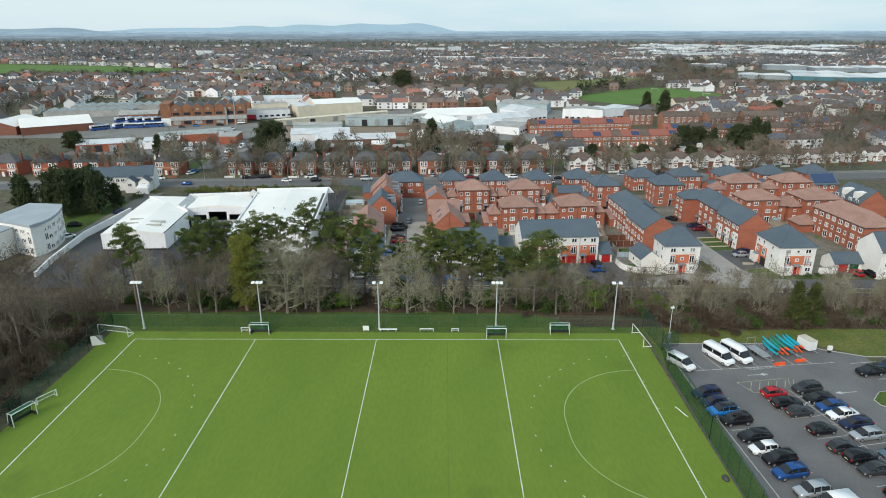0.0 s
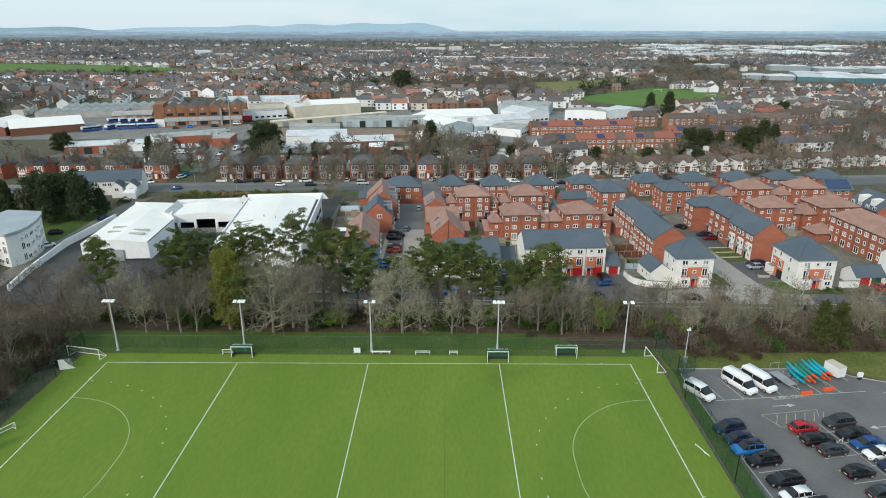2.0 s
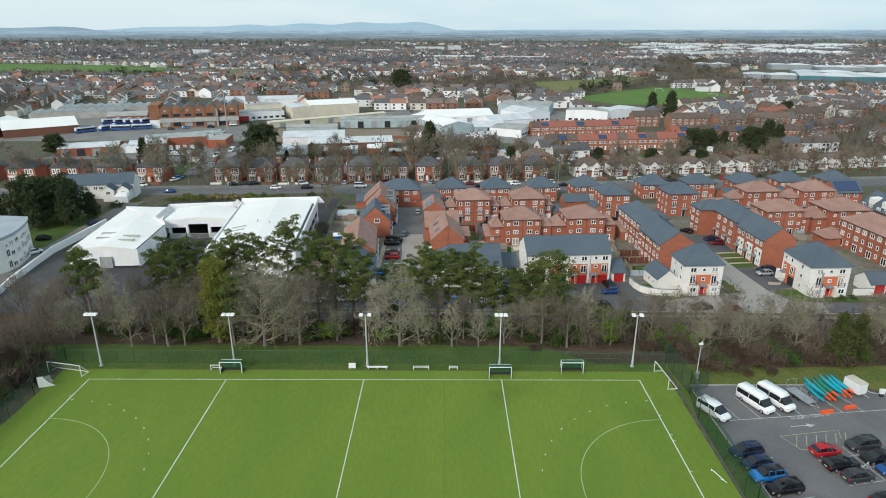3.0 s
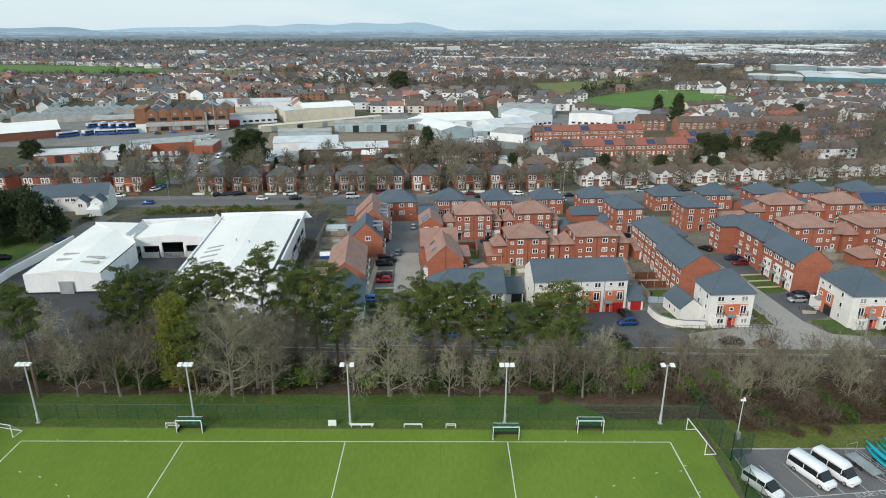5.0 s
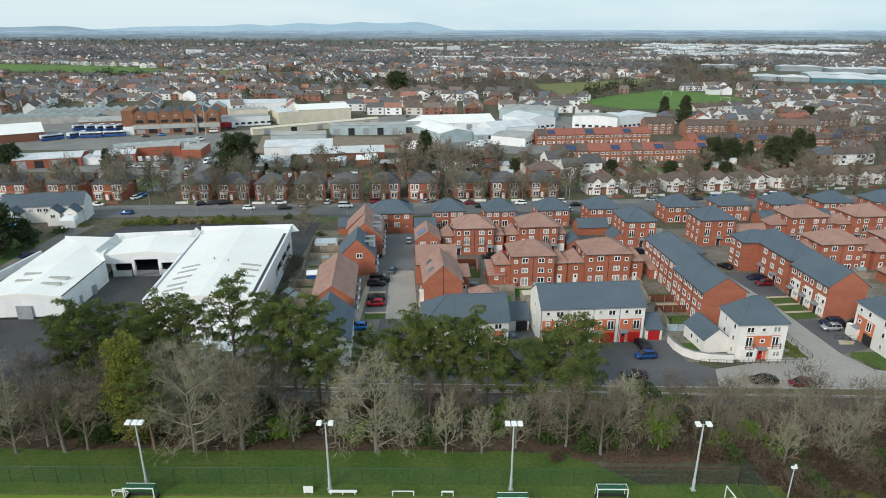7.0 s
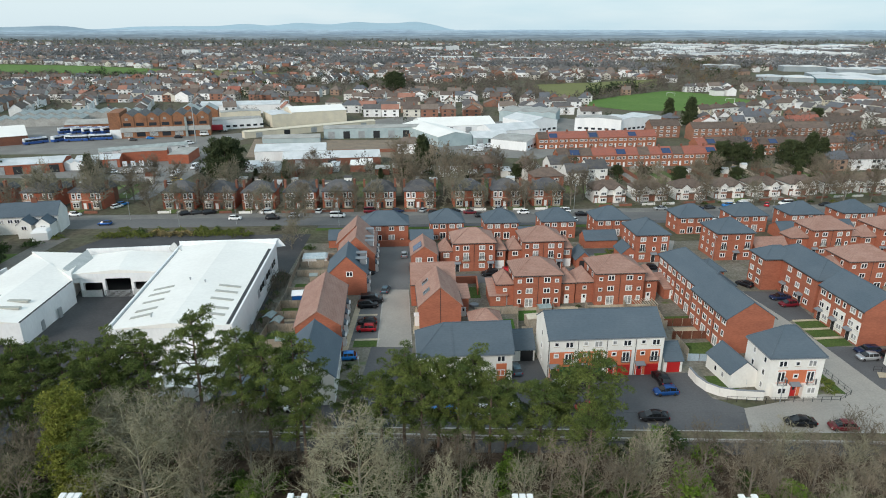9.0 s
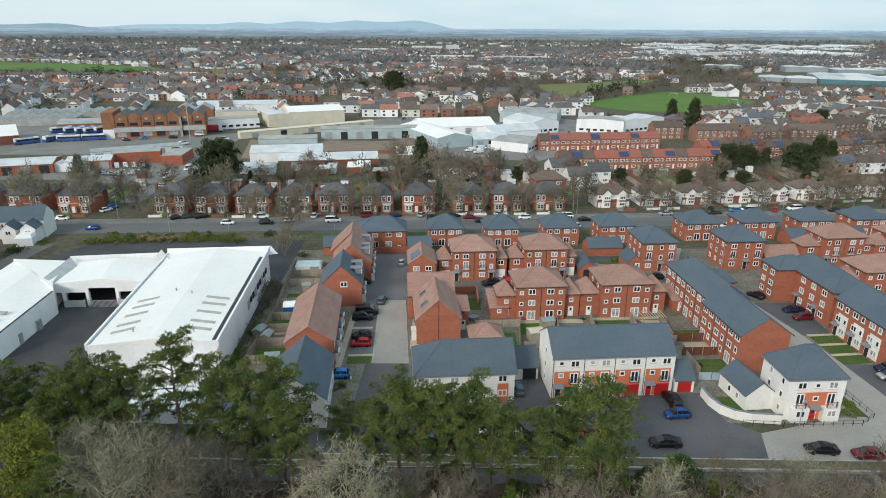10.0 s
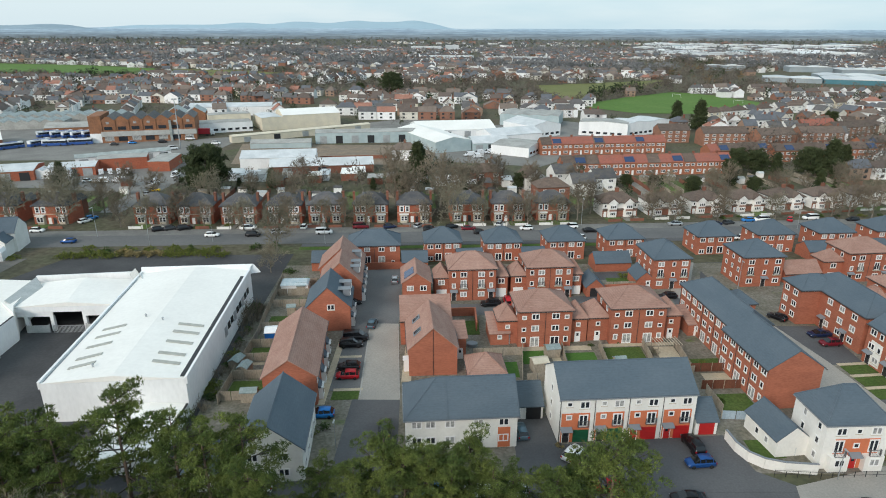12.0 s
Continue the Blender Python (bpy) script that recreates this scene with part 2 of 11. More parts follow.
# ---- mesh helpers ----
class Build:
    """Collects vertices and faces of one mesh."""

    def __init__(self):
        self.v, self.f = [], []

    def poly(self, *pts):
        i = len(self.v)
        self.v.extend(pts)
        self.f.append(tuple(range(i, i + len(pts))))
        return self

    def box(self, x0, y0, z0, x1, y1, z1):
        i = len(self.v)
        self.v += [(x0, y0, z0), (x1, y0, z0), (x1, y1, z0), (x0, y1, z0), (x0, y0, z1), (x1, y0, z1), (x1, y1, z1), (x0, y1, z1)]
        self.f += [(i + 3, i + 2, i + 1, i), (i + 4, i + 5, i + 6, i + 7), (i, i + 1, i + 5, i + 4), (i + 1, i + 2, i + 6, i + 5), (i + 2, i + 3, i + 7, i + 6), (i + 3, i, i + 4, i + 7)]
        return self

    def prism(self, base, top):
        """Joins two loops of the same length and closes both ends."""
        i, n = len(self.v), len(base)
        self.v += [*base, *top]
        self.f.append(tuple(range(i + n - 1, i - 1, -1)))
        self.f.append(tuple(range(i + n, i + 2 * n)))
        self.f += [(i + k, i + (k + 1) % n, i + n + (k + 1) % n, i + n + k) for k in range(n)]
        return self

    def loft(self, loops, cap=True):
        i, n = len(self.v), len(loops[0])
        for lp in loops:
            self.v.extend(lp)
        for r in range(len(loops) - 1):
            o = i + r * n
            self.f += [(o + k, o + (k + 1) % n, o + n + (k + 1) % n, o + n + k) for k in range(n)]
        if cap:
            self.f.append(tuple(range(i + n - 1, i - 1, -1)))
            o = i + (len(loops) - 1) * n
            self.f.append(tuple(range(o, o + n)))
        return self

    def tube(self, p, q, r0, r1=None, n=6):
        p, q = Vector(p), Vector(q)
        r1 = r0 if r1 is None else r1
        d = (q - p).normalized()
        a = d.orthogonal().normalized()
        b = d.cross(a)
        rings = [[tuple(c + (a * math.cos(2 * math.pi * k / n) + b * math.sin(2 * math.pi * k / n)) * r) for k in range(n)] for c, r in ((p, r0), (q, r1))]
        return self.prism(rings[0], rings[1])

    def mesh(self, name, material=None, smooth=False):
        me = bpy.data.meshes.new(name)
        me.from_pydata([tuple(p) for p in self.v], [], self.f)
        if material:
            me.materials.append(material)
        if smooth:
            me.polygons.foreach_set("use_smooth", [True] * len(me.polygons))
        me.update()
        return me


def part(name, shape, material, parent, label="", at=None):
    """One mesh object under a thing or a part."""
    me = shape.mesh(name, material) if isinstance(shape, Build) else shape
    ob = new(name, me)
    ob.parent = parent
    if at is not None:
        ob.matrix_basis = at
    if label:
        tagged(ob, label)
    return ob


def thing(name, label, category, group="", kind="", at=None):
    """The Empty that carries a thing's parts."""
    ob = new(name)
    ob.empty_display_size = 0.3
    if at is not None:
        ob.matrix_basis = at
    return tagged(ob, label, category, group, kind)


def single(name, shape, material, label, category, group="", kind="", at=None, smooth=False):
    """A thing that is one mesh."""
    me = shape.mesh(name, material, smooth) if isinstance(shape, Build) else shape
    ob = new(name, me)
    if at is not None:
        ob.matrix_basis = at
    return tagged(ob, label, category, group, kind)


TOWN = -3.0


def ground_z(x, y):
    """The field lies level, and the ground falls three metres behind it."""
    s = min(1.0, max(0.0, (y - 9.0) / 22.0))
    return TOWN * s * s * (3 - 2 * s)


def site(x, y, z):
    """A place of the plan in the world: behind the field the town's ground leans gently away."""
    s = min(1.0, max(0.0, (y - 9.0) / 22.0))
    s = s * s * (3 - 2 * s)
    w = (0.10 + 0.9946 * x - 0.0050 * y, -0.36 + 0.0063 * x + 1.0128 * y, 0.26 - 0.0051 * max(-110, min(150, x)) - 0.0149 * min(y, 172) + z)
    return tuple(a + (b - a) * s for a, b in zip((x, y, z), w))


def strip(pts, width, z=None, lift=0.0):
    """A flat band of the given width along a line of points (x, y)."""
    b = Build()
    left, right = [], []
    for i, p in enumerate(pts):
        a = Vector(pts[max(0, i - 1)])
        c = Vector(pts[min(len(pts) - 1, i + 1)])
        d = (c - a).normalized()
        n = Vector((-d.y, d.x)) * width / 2
        for side, s in ((left, 1), (right, -1)):
            x, y = p[0] + s * n.x, p[1] + s * n.y
            side.append(site(x, y, (ground_z(x, y) if z is None else z) + lift))
    for i in range(len(pts) - 1):
        b.poly(right[i], right[i + 1], left[i + 1], left[i])
    return b


def slab(pts, z, thick=0.12):
    """A plate with the outline pts (anticlockwise), its top at z."""
    return Build().prism([site(x, y, z - thick) for x, y in pts], [site(x, y, z) for x, y in pts])


def spot(x, y, z=None):
    """The ground at a place of the world behind the field."""
    return -2.78 - 0.0051 * max(-110, min(150, x)) - 0.0149 * min(y, 172)



# ---- ground ----
def axis(lo, hi, breaks):
    return sorted(set([lo, hi, *breaks]))


gx = axis(-4900, 4900, [-2000, -900, -400, -200, -120, -80, -60, -40, -20, 0, 20, 40, 60, 80, 120, 200, 400, 900, 2000])
gy = axis(-600, 4900, [-200, -80, -20, 0, *range(9, 33, 1), 60, 90, 120, 145, 172, 200, 400, 800, 1600, 3000])
gb = Build()
for y in gy:
    for x in gx:
        gb.v.append(site(x, y, ground_z(x, y)))
for j in range(len(gy) - 1):
    for i in range(len(gx) - 1):
        o = j * len(gx) + i
        gb.f.append((o, o + 1, o + 1 + len(gx), o + len(gx)))
GROUND = surface("rough_ground", (0.105, 0.088, 0.062), (0.085, 0.088, 0.05), large=14, small=1.5, rough=1.0, grain=0.3, spots=(25, 0.6, (0.085, 0.105, 0.04)))
single("ground", gb, GROUND, "rough winter ground with earth and thin grass", "ground", kind="structure")

# the playing field
single("sports_pitch", slab([(-52.0, -75), (50.2, -75), (50.6, 2.6), (-51.6, 3.2)], 0.05, 0.1), TURF, "green artificial turf hockey pitch with white lines", "pitch", kind="structure")
P, LW = 22.85, 0.14
LINE_FAINT = surface("faded_line_paint", (0.36, 0.43, 0.22), (0.30, 0.38, 0.17), large=2, small=0.3, rough=0.8, grain=0.1)
marks = thing("pitch_lines", "white painted line markings on the artificial turf", "line marking", kind="structure")


def mark(pts, width=LW, material=LINE, name="line", closed=False, z=0.056):
    return part(name, strip(pts, width, z), material, marks)


mark([(-45.7, 0), (45.7, 0)])
for k in (-2, -1, 0, 1, 2):
    mark([(k * P, -55 if abs(k) < 3 else 0), (k * P, -0.07)], 0.17 if abs(k) == 2 else LW)
for s in (-1, 1):
    arc = [(s * (45.7 - 14.63 * math.cos(a)), -25.67 + 14.63 * math.sin(a)) for a in [math.pi / 2 * (1 - i / 20) for i in range(21)]]
    arc += [(x, -55.0 - y) for x, y in reversed(arc)]
    mark(arc, 0.12, LINE_FAINT)
    # broken line 5 m outside the circle
    for i in range(-9, 10):
        a = i * math.pi / 2 / 9.2
        r = 19.63
        cx = s * 45.7 - s * r * math.cos(a)
        cy = -27.5 + (1.83 if a > 0 else -1.83) + r * math.sin(a)
        tx, ty = s * math.sin(a), math.cos(a)
        mark([(cx - tx * 0.2, cy - ty * 0.2), (cx + tx * 0.2, cy + ty * 0.2)], 0.13, name="dash")
    for d in (-5.0, -10.0, -14.63, -16.0, -22.5, -32.5, -39):
        mark([(s * 45.8, d), (s * 46.15, d)], 0.1, name="dash")
for k in (-40.7, -31.07, 31.07, 40.7):
    mark([(k, 0.1), (k, 0.4)], 0.1, name="dash")
SEAM = plain("dark_seam", (0.085, 0.15, 0.018), 0.95)
mark([(13.4, -75), (13.4, 0.0)], 0.06, SEAM, "seam", z=0.0545)
# run-off edge, grass strip and the wooded bank
single("turf_edge", slab([(-51.6, 3.2), (50.6, 2.6), (50.6, 3.3), (-51.6, 3.9)], 0.03, 0.1), surface("worn_turf_edge", (0.085, 0.125, 0.025), (0.125, 0.10, 0.045), large=5, small=0.5, rough=1.0, grain=0.2), "worn grassy edge beside the turf", "verge", kind="structure")
lawn = Build()
for i in range(-15, 12):
    for j in range(9):
        q = []
        for a, b in ((0, 0), (1, 0), (1, 1), (0, 1)):
            x = (i + a) * 4.4
            far = 12.2 - 6.4 / (1 + math.exp((35 - x) / 1.6)) + 1.3 * noise.noise(Vector((x / 7, 2.2, 0)))
            y = 3.6 - 0.012 * (x + 60) * (x > -60) * 0.5 + (far - 3.4) * (j + b) / 9
            q.append(site(x, y, ground_z(x, y) + 0.035))
        lawn.poly(*q)
single("grass_strip", lawn, GRASS, "mown green grass strip behind the pitch", "grass", kind="structure")
bank = Build()
for i in range(-24, 32):
    for j in range(14):
        x0, x1, y0, y1 = i * 5.0, i * 5.0 + 5, 10.6 + j * 1.5, 10.6 + j * 1.5 + 1.5
        bank.poly(*[site(x, y, ground_z(x, y) + 0.02) for x, y in ((x0, y0), (x1, y0), (x1, y1), (x0, y1))])
for i in range(6, 27):
    x0, x1 = i * 5.0 + 2, i * 5.0 + 7
    for y0, y1 in ((3.4 if i < 9 else 4.6, 7.0), (7.0, 10.6)):
        bank.poly(*[site(x, y, ground_z(x, y) + 0.025) for x, y in ((x0, y0 - 0.4 * math.sin(x0)), (x1, y0 - 0.4 * math.sin(x1)), (x1, y1 + 0.1), (x0, y1 + 0.1))])
single("wooded_bank", bank, EARTH, "leaf-littered earth bank under the trees", "bank", kind="structure")
# car park
single("car_park", slab([(53.4, -75), (140, -75), (140, -24), (88, -24), (88, -6.2), (81.5, -3.6), (80.5, -1.4), (53.6, -1.6)], 0.03, 0.1), ASPHALT_PARK, "grey asphalt car park with bay lines", "car park", kind="structure")
single("car_park_grass", slab([(51.5, -1.5), (80.5, -1.3), (88.5, -6.0), (140, -6.0), (140, 3.0), (90, 4.8), (70, 4.0), (60, 4.8), (51.5, 5.6)], 0.06, 0.1), GRASS_WORN, "worn green grass beside the car park", "grass", kind="structure")
single("grass_island", slab([(84.5, -24), (81.0, -21.6), (80.8, -20.0), (83, -17.8), (97, -15), (97, -24)], 0.12, 0.2), GRASS, "kerbed grass island in the car park", "grass", kind="structure")
# streets of the estate
def street(name, pts, width, material, label, lift=0.03):
    return single(name, strip(pts, width, lift=lift), material, label, "road", kind="structure")


street("road", [(-9, 37.1), (20, 36.8), (60, 36.2), (160, 34.6)], 6.4, ASPHALT, "grey asphalt street behind the trees")
street("verge", [(-11, 32.9), (20, 32.6), (60, 32.2), (160, 30.8)], 2.4, surface("worn_verge_grass", (0.11, 0.105, 0.055), (0.145, 0.12, 0.075), large=3, small=0.4, rough=1.0, grain=0.3), "worn brown grass verge between street and footpath", 0.09)
street("kerb", [(-9, 34.05), (20, 33.75), (60, 33.2), (160, 31.7)], 0.3, KERB, "pale concrete kerb along the street", 0.14)
street("kerb", [(-11, 31.55), (20, 31.25), (60, 30.85), (160, 29.4)], 0.22, KERB, "pale edging along the footpath", 0.12)
street("footpath", [(-60, 29.9), (-11, 29.7), (20, 29.4), (60, 29.0), (160, 27.6)], 3.2, surface("footpath_asphalt", (0.075, 0.072, 0.07), (0.10, 0.095, 0.09), large=5, small=0.4, rough=0.95, grain=0.15), "dark asphalt footpath behind the trees", 0.08)
single("access_road", slab([(0.4, 38.5), (9.8, 38.5), (9.1, 59.8), (2.2, 59.8), (1.2, 61.0)], TOWN + 0.06), ASPHALT, "dark asphalt road into the houses", "road", kind="structure")
single("estate_road", slab([(2.2, 59.8), (9.1, 59.8), (7.0, 88.2), (1.0, 88.2)], TOWN + 0.07), PAVING, "pale block-paved estate road", "road", kind="structure")
street("kerb", [(2.35, 60.2), (1.2, 88.0)], 0.16, KERB, "pale concrete kerb along the estate road", 0.10)
street("kerb", [(9.0, 60.2), (7.0, 88.0)], 0.16, KERB, "pale concrete kerb along the estate road", 0.10)
for x, y in ((6.9, 66.8), (5.2, 65.3), (5.2, 63.9), (4.4, 79.0)):
    single("manhole_cover", Build().box(x - 0.33, y - 0.3, spot(x, y) + 0.02, x + 0.33, y + 0.3, spot(x, y) + 0.10), BLACK, "dark iron manhole cover in the road", "manhole cover", "manhole covers")
single("estate_road", slab([(-3.2, 88), (7.0, 88), (6.2, 120), (-3.6, 119.4)], TOWN + 0.064), ASPHALT_PARK, "dark asphalt end of the estate road", "road", kind="structure")
single("estate_court", slab([(6.4, 91.5), (49, 94.4), (49, 100), (6.2, 97.4)], TOWN + 0.066), ASPHALT_PARK, "asphalt court between the brick houses", "road", kind="structure")
single("estate_court", slab([(46, 95), (66, 96), (66, 104), (46, 103)], TOWN + 0.058), ASPHALT, "asphalt court between the brick houses", "road", kind="structure")
single("parking_bays", slab([(-3.2, 62.4), (2.1, 62.4), (1.0, 90), (-4.4, 90)], TOWN + 0.05), ASPHALT_PARK, "asphalt parking bays beside the houses", "parking", kind="structure")
single("estate_road", slab([(62, 33), (98, 33.2), (99.5, 38.4), (93.2, 39.4), (90.6, 45.4), (89.7, 61), (88.6, 73), (86.2, 88), (81.5, 98), (76, 108), (84, 126), (79, 127), (70, 104), (77, 94), (80.5, 66), (80.6, 44), (64, 39.4)], TOWN + 0.08), PAVING, "pale block-paved estate road", "road", kind="structure")
single("estate_court", slab([(69, 97), (125, 101), (125, 128), (86, 126), (80, 112), (70, 106)], TOWN + 0.05), ASPHALT, "asphalt court between the brick houses", "road", kind="structure")
single("estate_court", slab([(9, 110), (66, 114), (66, 119), (9, 116)], TOWN + 0.05), ASPHALT, "asphalt lane behind the brick houses", "road", kind="structure")
single("driveway", slab([(26.4, 38.5), (33.6, 38.5), (34.0, 56), (31.8, 55), (27.2, 54.6)], TOWN + 0.052), ASPHALT, "dark asphalt driveway between the white houses", "driveway", kind="structure")
single("driveway", slab([(31.0, 38.2), (66, 38.2), (60, 42.4), (58.9, 50.6), (31.4, 48)], TOWN + 0.055), ASPHALT, "asphalt driveway in front of the houses", "driveway", kind="structure")
single("driveway", slab([(85, 72), (95, 72), (96, 88), (86, 88)], TOWN + 0.055), ASPHALT, "asphalt parking court", "driveway", kind="structure")
single("driveway", slab([(90.6, 45.2), (97.8, 47.6), (104, 59.6), (89.6, 60.9)], TOWN + 0.055), ASPHALT, "asphalt parking court", "driveway", kind="structure")
single("garden_ground", slab([(-26, 42), (160, 42), (160, 128), (-26, 122)], TOWN + 0.02), surface("garden_soil", (0.20, 0.182, 0.152), (0.142, 0.132, 0.10), large=3, small=0.5, grain=0.3, spots=(4, 0.60, (0.095, 0.135, 0.035))), "worn gardens and gravel between the houses", "garden", kind="structure")
# main road
street("main_road", [(-400, 121), (-110, 139.5), (-40, 144.5), (40, 149.5), (100, 154), (200, 162), (460, 190)], 11.0, ASPHALT_OLD, "wide grey asphalt main road")
street("pavement", [(-400, 127.8), (-110, 146.6), (-40, 151.6), (40, 156.6), (100, 161.4), (200, 169.6), (460, 198)], 5.4, surface("pavement_slab", (0.21, 0.205, 0.19), (0.16, 0.157, 0.15), large=4, small=0.5, grain=0.15), "grey pavement and forecourts along the main road", 0.05)
street("pavement", [(-24, 138.4), (40, 142.4), (100, 147.0), (200, 155)], 2.6, ASPHALT, "dark footway along the main road", 0.05)
street("verge", [(-24, 135.6), (40, 139.4), (84, 142.6)], 2.4, GRASS, "grass verge along the main road", 0.06)
# works yard round the white building
single("works_yard", slab([(-92, 31.5), (-40, 31.5), (-22, 36), (-23, 60), (-24.6, 131), (-84, 127), (-94, 100)], TOWN + 0.03), TARMAC_DARK, "dark tarmac yard round the white building", "yard", kind="structure")

# ---- house parts ----
WINDOW_SIZES = {"pair": (1.52, 1.26, 2), "single": (0.9, 1.2, 1), "small": (0.9, 0.86, 1), "french": (1.8, 2.1, 2), "tall": (1.4, 2.05, 2), "wide": (2.05, 1.25, 3), "sash": (1.05, 1.7, 1)}


def sash_frame(w, h, lights, m, halved, glazed=False):
    """A frame in one piece with a hole for each light; glazed: with its panes."""
    xs = [-w / 2]
    for i in range(lights):
        xs += [-w / 2 + w * i / lights + (m if i == 0 else 0.08), -w / 2 + w * (i + 1) / lights - (m if i == lights - 1 else 0.08)]
    xs.append(w / 2)
    zs = [0, m, h / 2 - 0.04, h / 2 + 0.04, h - m, h] if halved else [0, m, h - m, h]
    b, index = Build(), {}

    def v(i, k, y):
        if (i, k, y) not in index:
            index[i, k, y] = len(b.v)
            b.v.append((xs[i], y, zs[k]))
        return index[i, k, y]

    panes = []
    for i in range(len(xs) - 1):
        for k in range(len(zs) - 1):
            loop = ((i, k), (i + 1, k), (i + 1, k + 1), (i, k + 1))
            if i % 2 and k % 2:
                for (a, c), (d, e) in zip(loop, loop[1:] + loop[:1]):
                    b.f.append((v(a, c, -0.07), v(d, e, -0.07), v(d, e, -0.02), v(a, c, -0.02)))
                if glazed:
                    panes.append(tuple(v(a, c, -0.02) for a, c in loop))
            else:
                b.f.append(tuple(v(a, c, -0.07) for a, c in loop))
    n, q = len(xs) - 1, len(zs) - 1
    rim = [(i, 0) for i in range(n)] + [(n, k) for k in range(q)] + [(i, q) for i in range(n, 0, -1)] + [(0, k) for k in range(q, 0, -1)]
    for (a, c), (d, e) in zip(rim, rim[1:] + rim[:1]):
        b.f.append((v(d, e, -0.07), v(a, c, -0.07), v(a, c, 0.02), v(d, e, 0.02)))
    b.f += panes
    b.panes = len(panes)
    return b


def band_ring(x0, y0, x1, y1, t, z0, z1):
    """A closed rectangular band of width t inside the given outline."""
    out = [(x0, y0), (x1, y0), (x1, y1), (x0, y1)]
    inn = [(x0 + t, y0 + t), (x1 - t, y0 + t), (x1 - t, y1 - t), (x0 + t, y1 - t)]
    b = Build()
    b.v = [(*p, z) for loop in (out, inn) for z in (z0, z1) for p in loop]
    for k in range(4):
        n = (k + 1) % 4
        b.f += [(k, n, 4 + n, 4 + k), (8 + n, 8 + k, 12 + k, 12 + n), (4 + k, 4 + n, 12 + n, 12 + k), (n, k, 8 + k, 8 + n)]
    return b


def window_meshes(kind):
    """White frame and dark panes of one window; the outer face looks to -y, the sill lies at z = 0."""
    w, h, lights = WINDOW_SIZES[kind]
    m = 0.165
    f = sash_frame(w, h, lights, m, kind == "sash")
    p = Build().box(-w / 2 + m - 0.01, -0.03, m - 0.01, w / 2 - m + 0.01, -0.01, h - m + 0.01)
    s = Build().box(-w / 2 - 0.06, -0.13, -0.07, w / 2 + 0.06, 0.0, -0.002)
    head = Build().box(-w / 2 - 0.1, -0.025, h + 0.002, w / 2 + 0.1, 0.0, h + 0.17)
    return f.mesh("window", UPVC), p.mesh("pane", GLASS), s.mesh("window_sill", STONE), head.mesh("lintel", BRICK_OLD), p.mesh("pane", CURTAIN)


WINDOWS = {k: window_meshes(k) for k in ("pair", "single", "small", "french", "tall", "wide", "sash")}
wrand = random.Random(7)


def joined_window(kind):
    """Frame and panes in one mesh, for windows that stay far off."""
    w, h, lights = WINDOW_SIZES[kind]
    b = sash_frame(w, h, lights, 0.17, kind == "sash", True)
    out = b.mesh("window", UPVC)
    out.materials.append(GLASS)
    out.polygons.foreach_set("material_index", [0] * (len(b.f) - b.panes) + [1] * b.panes)
    return out


WINDOWS_FAR = {k: joined_window(k) for k in WINDOWS}


def window(parent, kind, at, sill=True, lintel=False, far=False):
    if far:
        return part("window", WINDOWS_FAR[kind], None, parent, at=at)
    me = WINDOWS[kind]
    w = part("window", me[0], None, parent, at=at)
    part("pane", me[4] if wrand.random() < 0.36 else me[1], None, w)
    if sill and kind not in ("french", "tall"):
        part("window_sill", me[2], None, w)
    if lintel:
        part("lintel", me[3], None, w)
    return w


def door_mesh(material):
    return Build().box(-0.48, -0.06, 0, 0.48, 0.02, 2.08).mesh("door", material)


DOORS = {"black": door_mesh(BLACK), "red": door_mesh(RED_PAINT), "green": door_mesh(GREEN_PAINT), "white": door_mesh(UPVC), "blue": door_mesh(BLUE_PAINT)}
DOOR_FRAME = Build().box(-0.57, -0.05, 0, -0.48, 0.02, 2.17).box(0.48, -0.05, 0, 0.57, 0.02, 2.17).box(-0.48, -0.05, 2.08, 0.48, 0.02, 2.17).mesh("door_frame", UPVC)
DOOR_LIGHT = Build().box(-0.22, -0.075, 1.25, 0.22, -0.06, 1.9).mesh("door_glass", GLASS)
HANDLE = Build().box(0.34, -0.1, 1.0, 0.40, -0.06, 1.14).mesh("handle", STEEL)
CANOPY = Build().prism([(-0.85, -0.9, 2.3), (0.85, -0.9, 2.3), (0.85, 0, 2.3), (-0.85, 0, 2.3)], [(-0.85, -0.9, 2.38), (0.85, -0.9, 2.38), (0.85, 0, 2.75), (-0.85, 0, 2.75)]).mesh("canopy", LEAD)
BALCONY_RAIL = Build()
for i in range(8):
    BALCONY_RAIL.box(-0.75 + i * 0.208, -0.3, 0.05, -0.732 + i * 0.208, -0.28, 1.0)
BALCONY_RAIL.box(-0.78, -0.31, 1.0, 0.78, -0.26, 1.05).box(-0.78, -0.31, 0.0, 0.78, -0.26, 0.05).box(-0.78, -0.31, 0, -0.74, 0, 1.05).box(0.74, -0.31, 0, 0.78, 0, 1.05)
BALCONY_RAIL = BALCONY_RAIL.mesh("balcony_rail", RAIL_GREY)
BALCONY_SLAB = Build().box(-0.95, -0.4, -0.16, 0.95, 0.0, -0.003).mesh("balcony_slab", STONE)


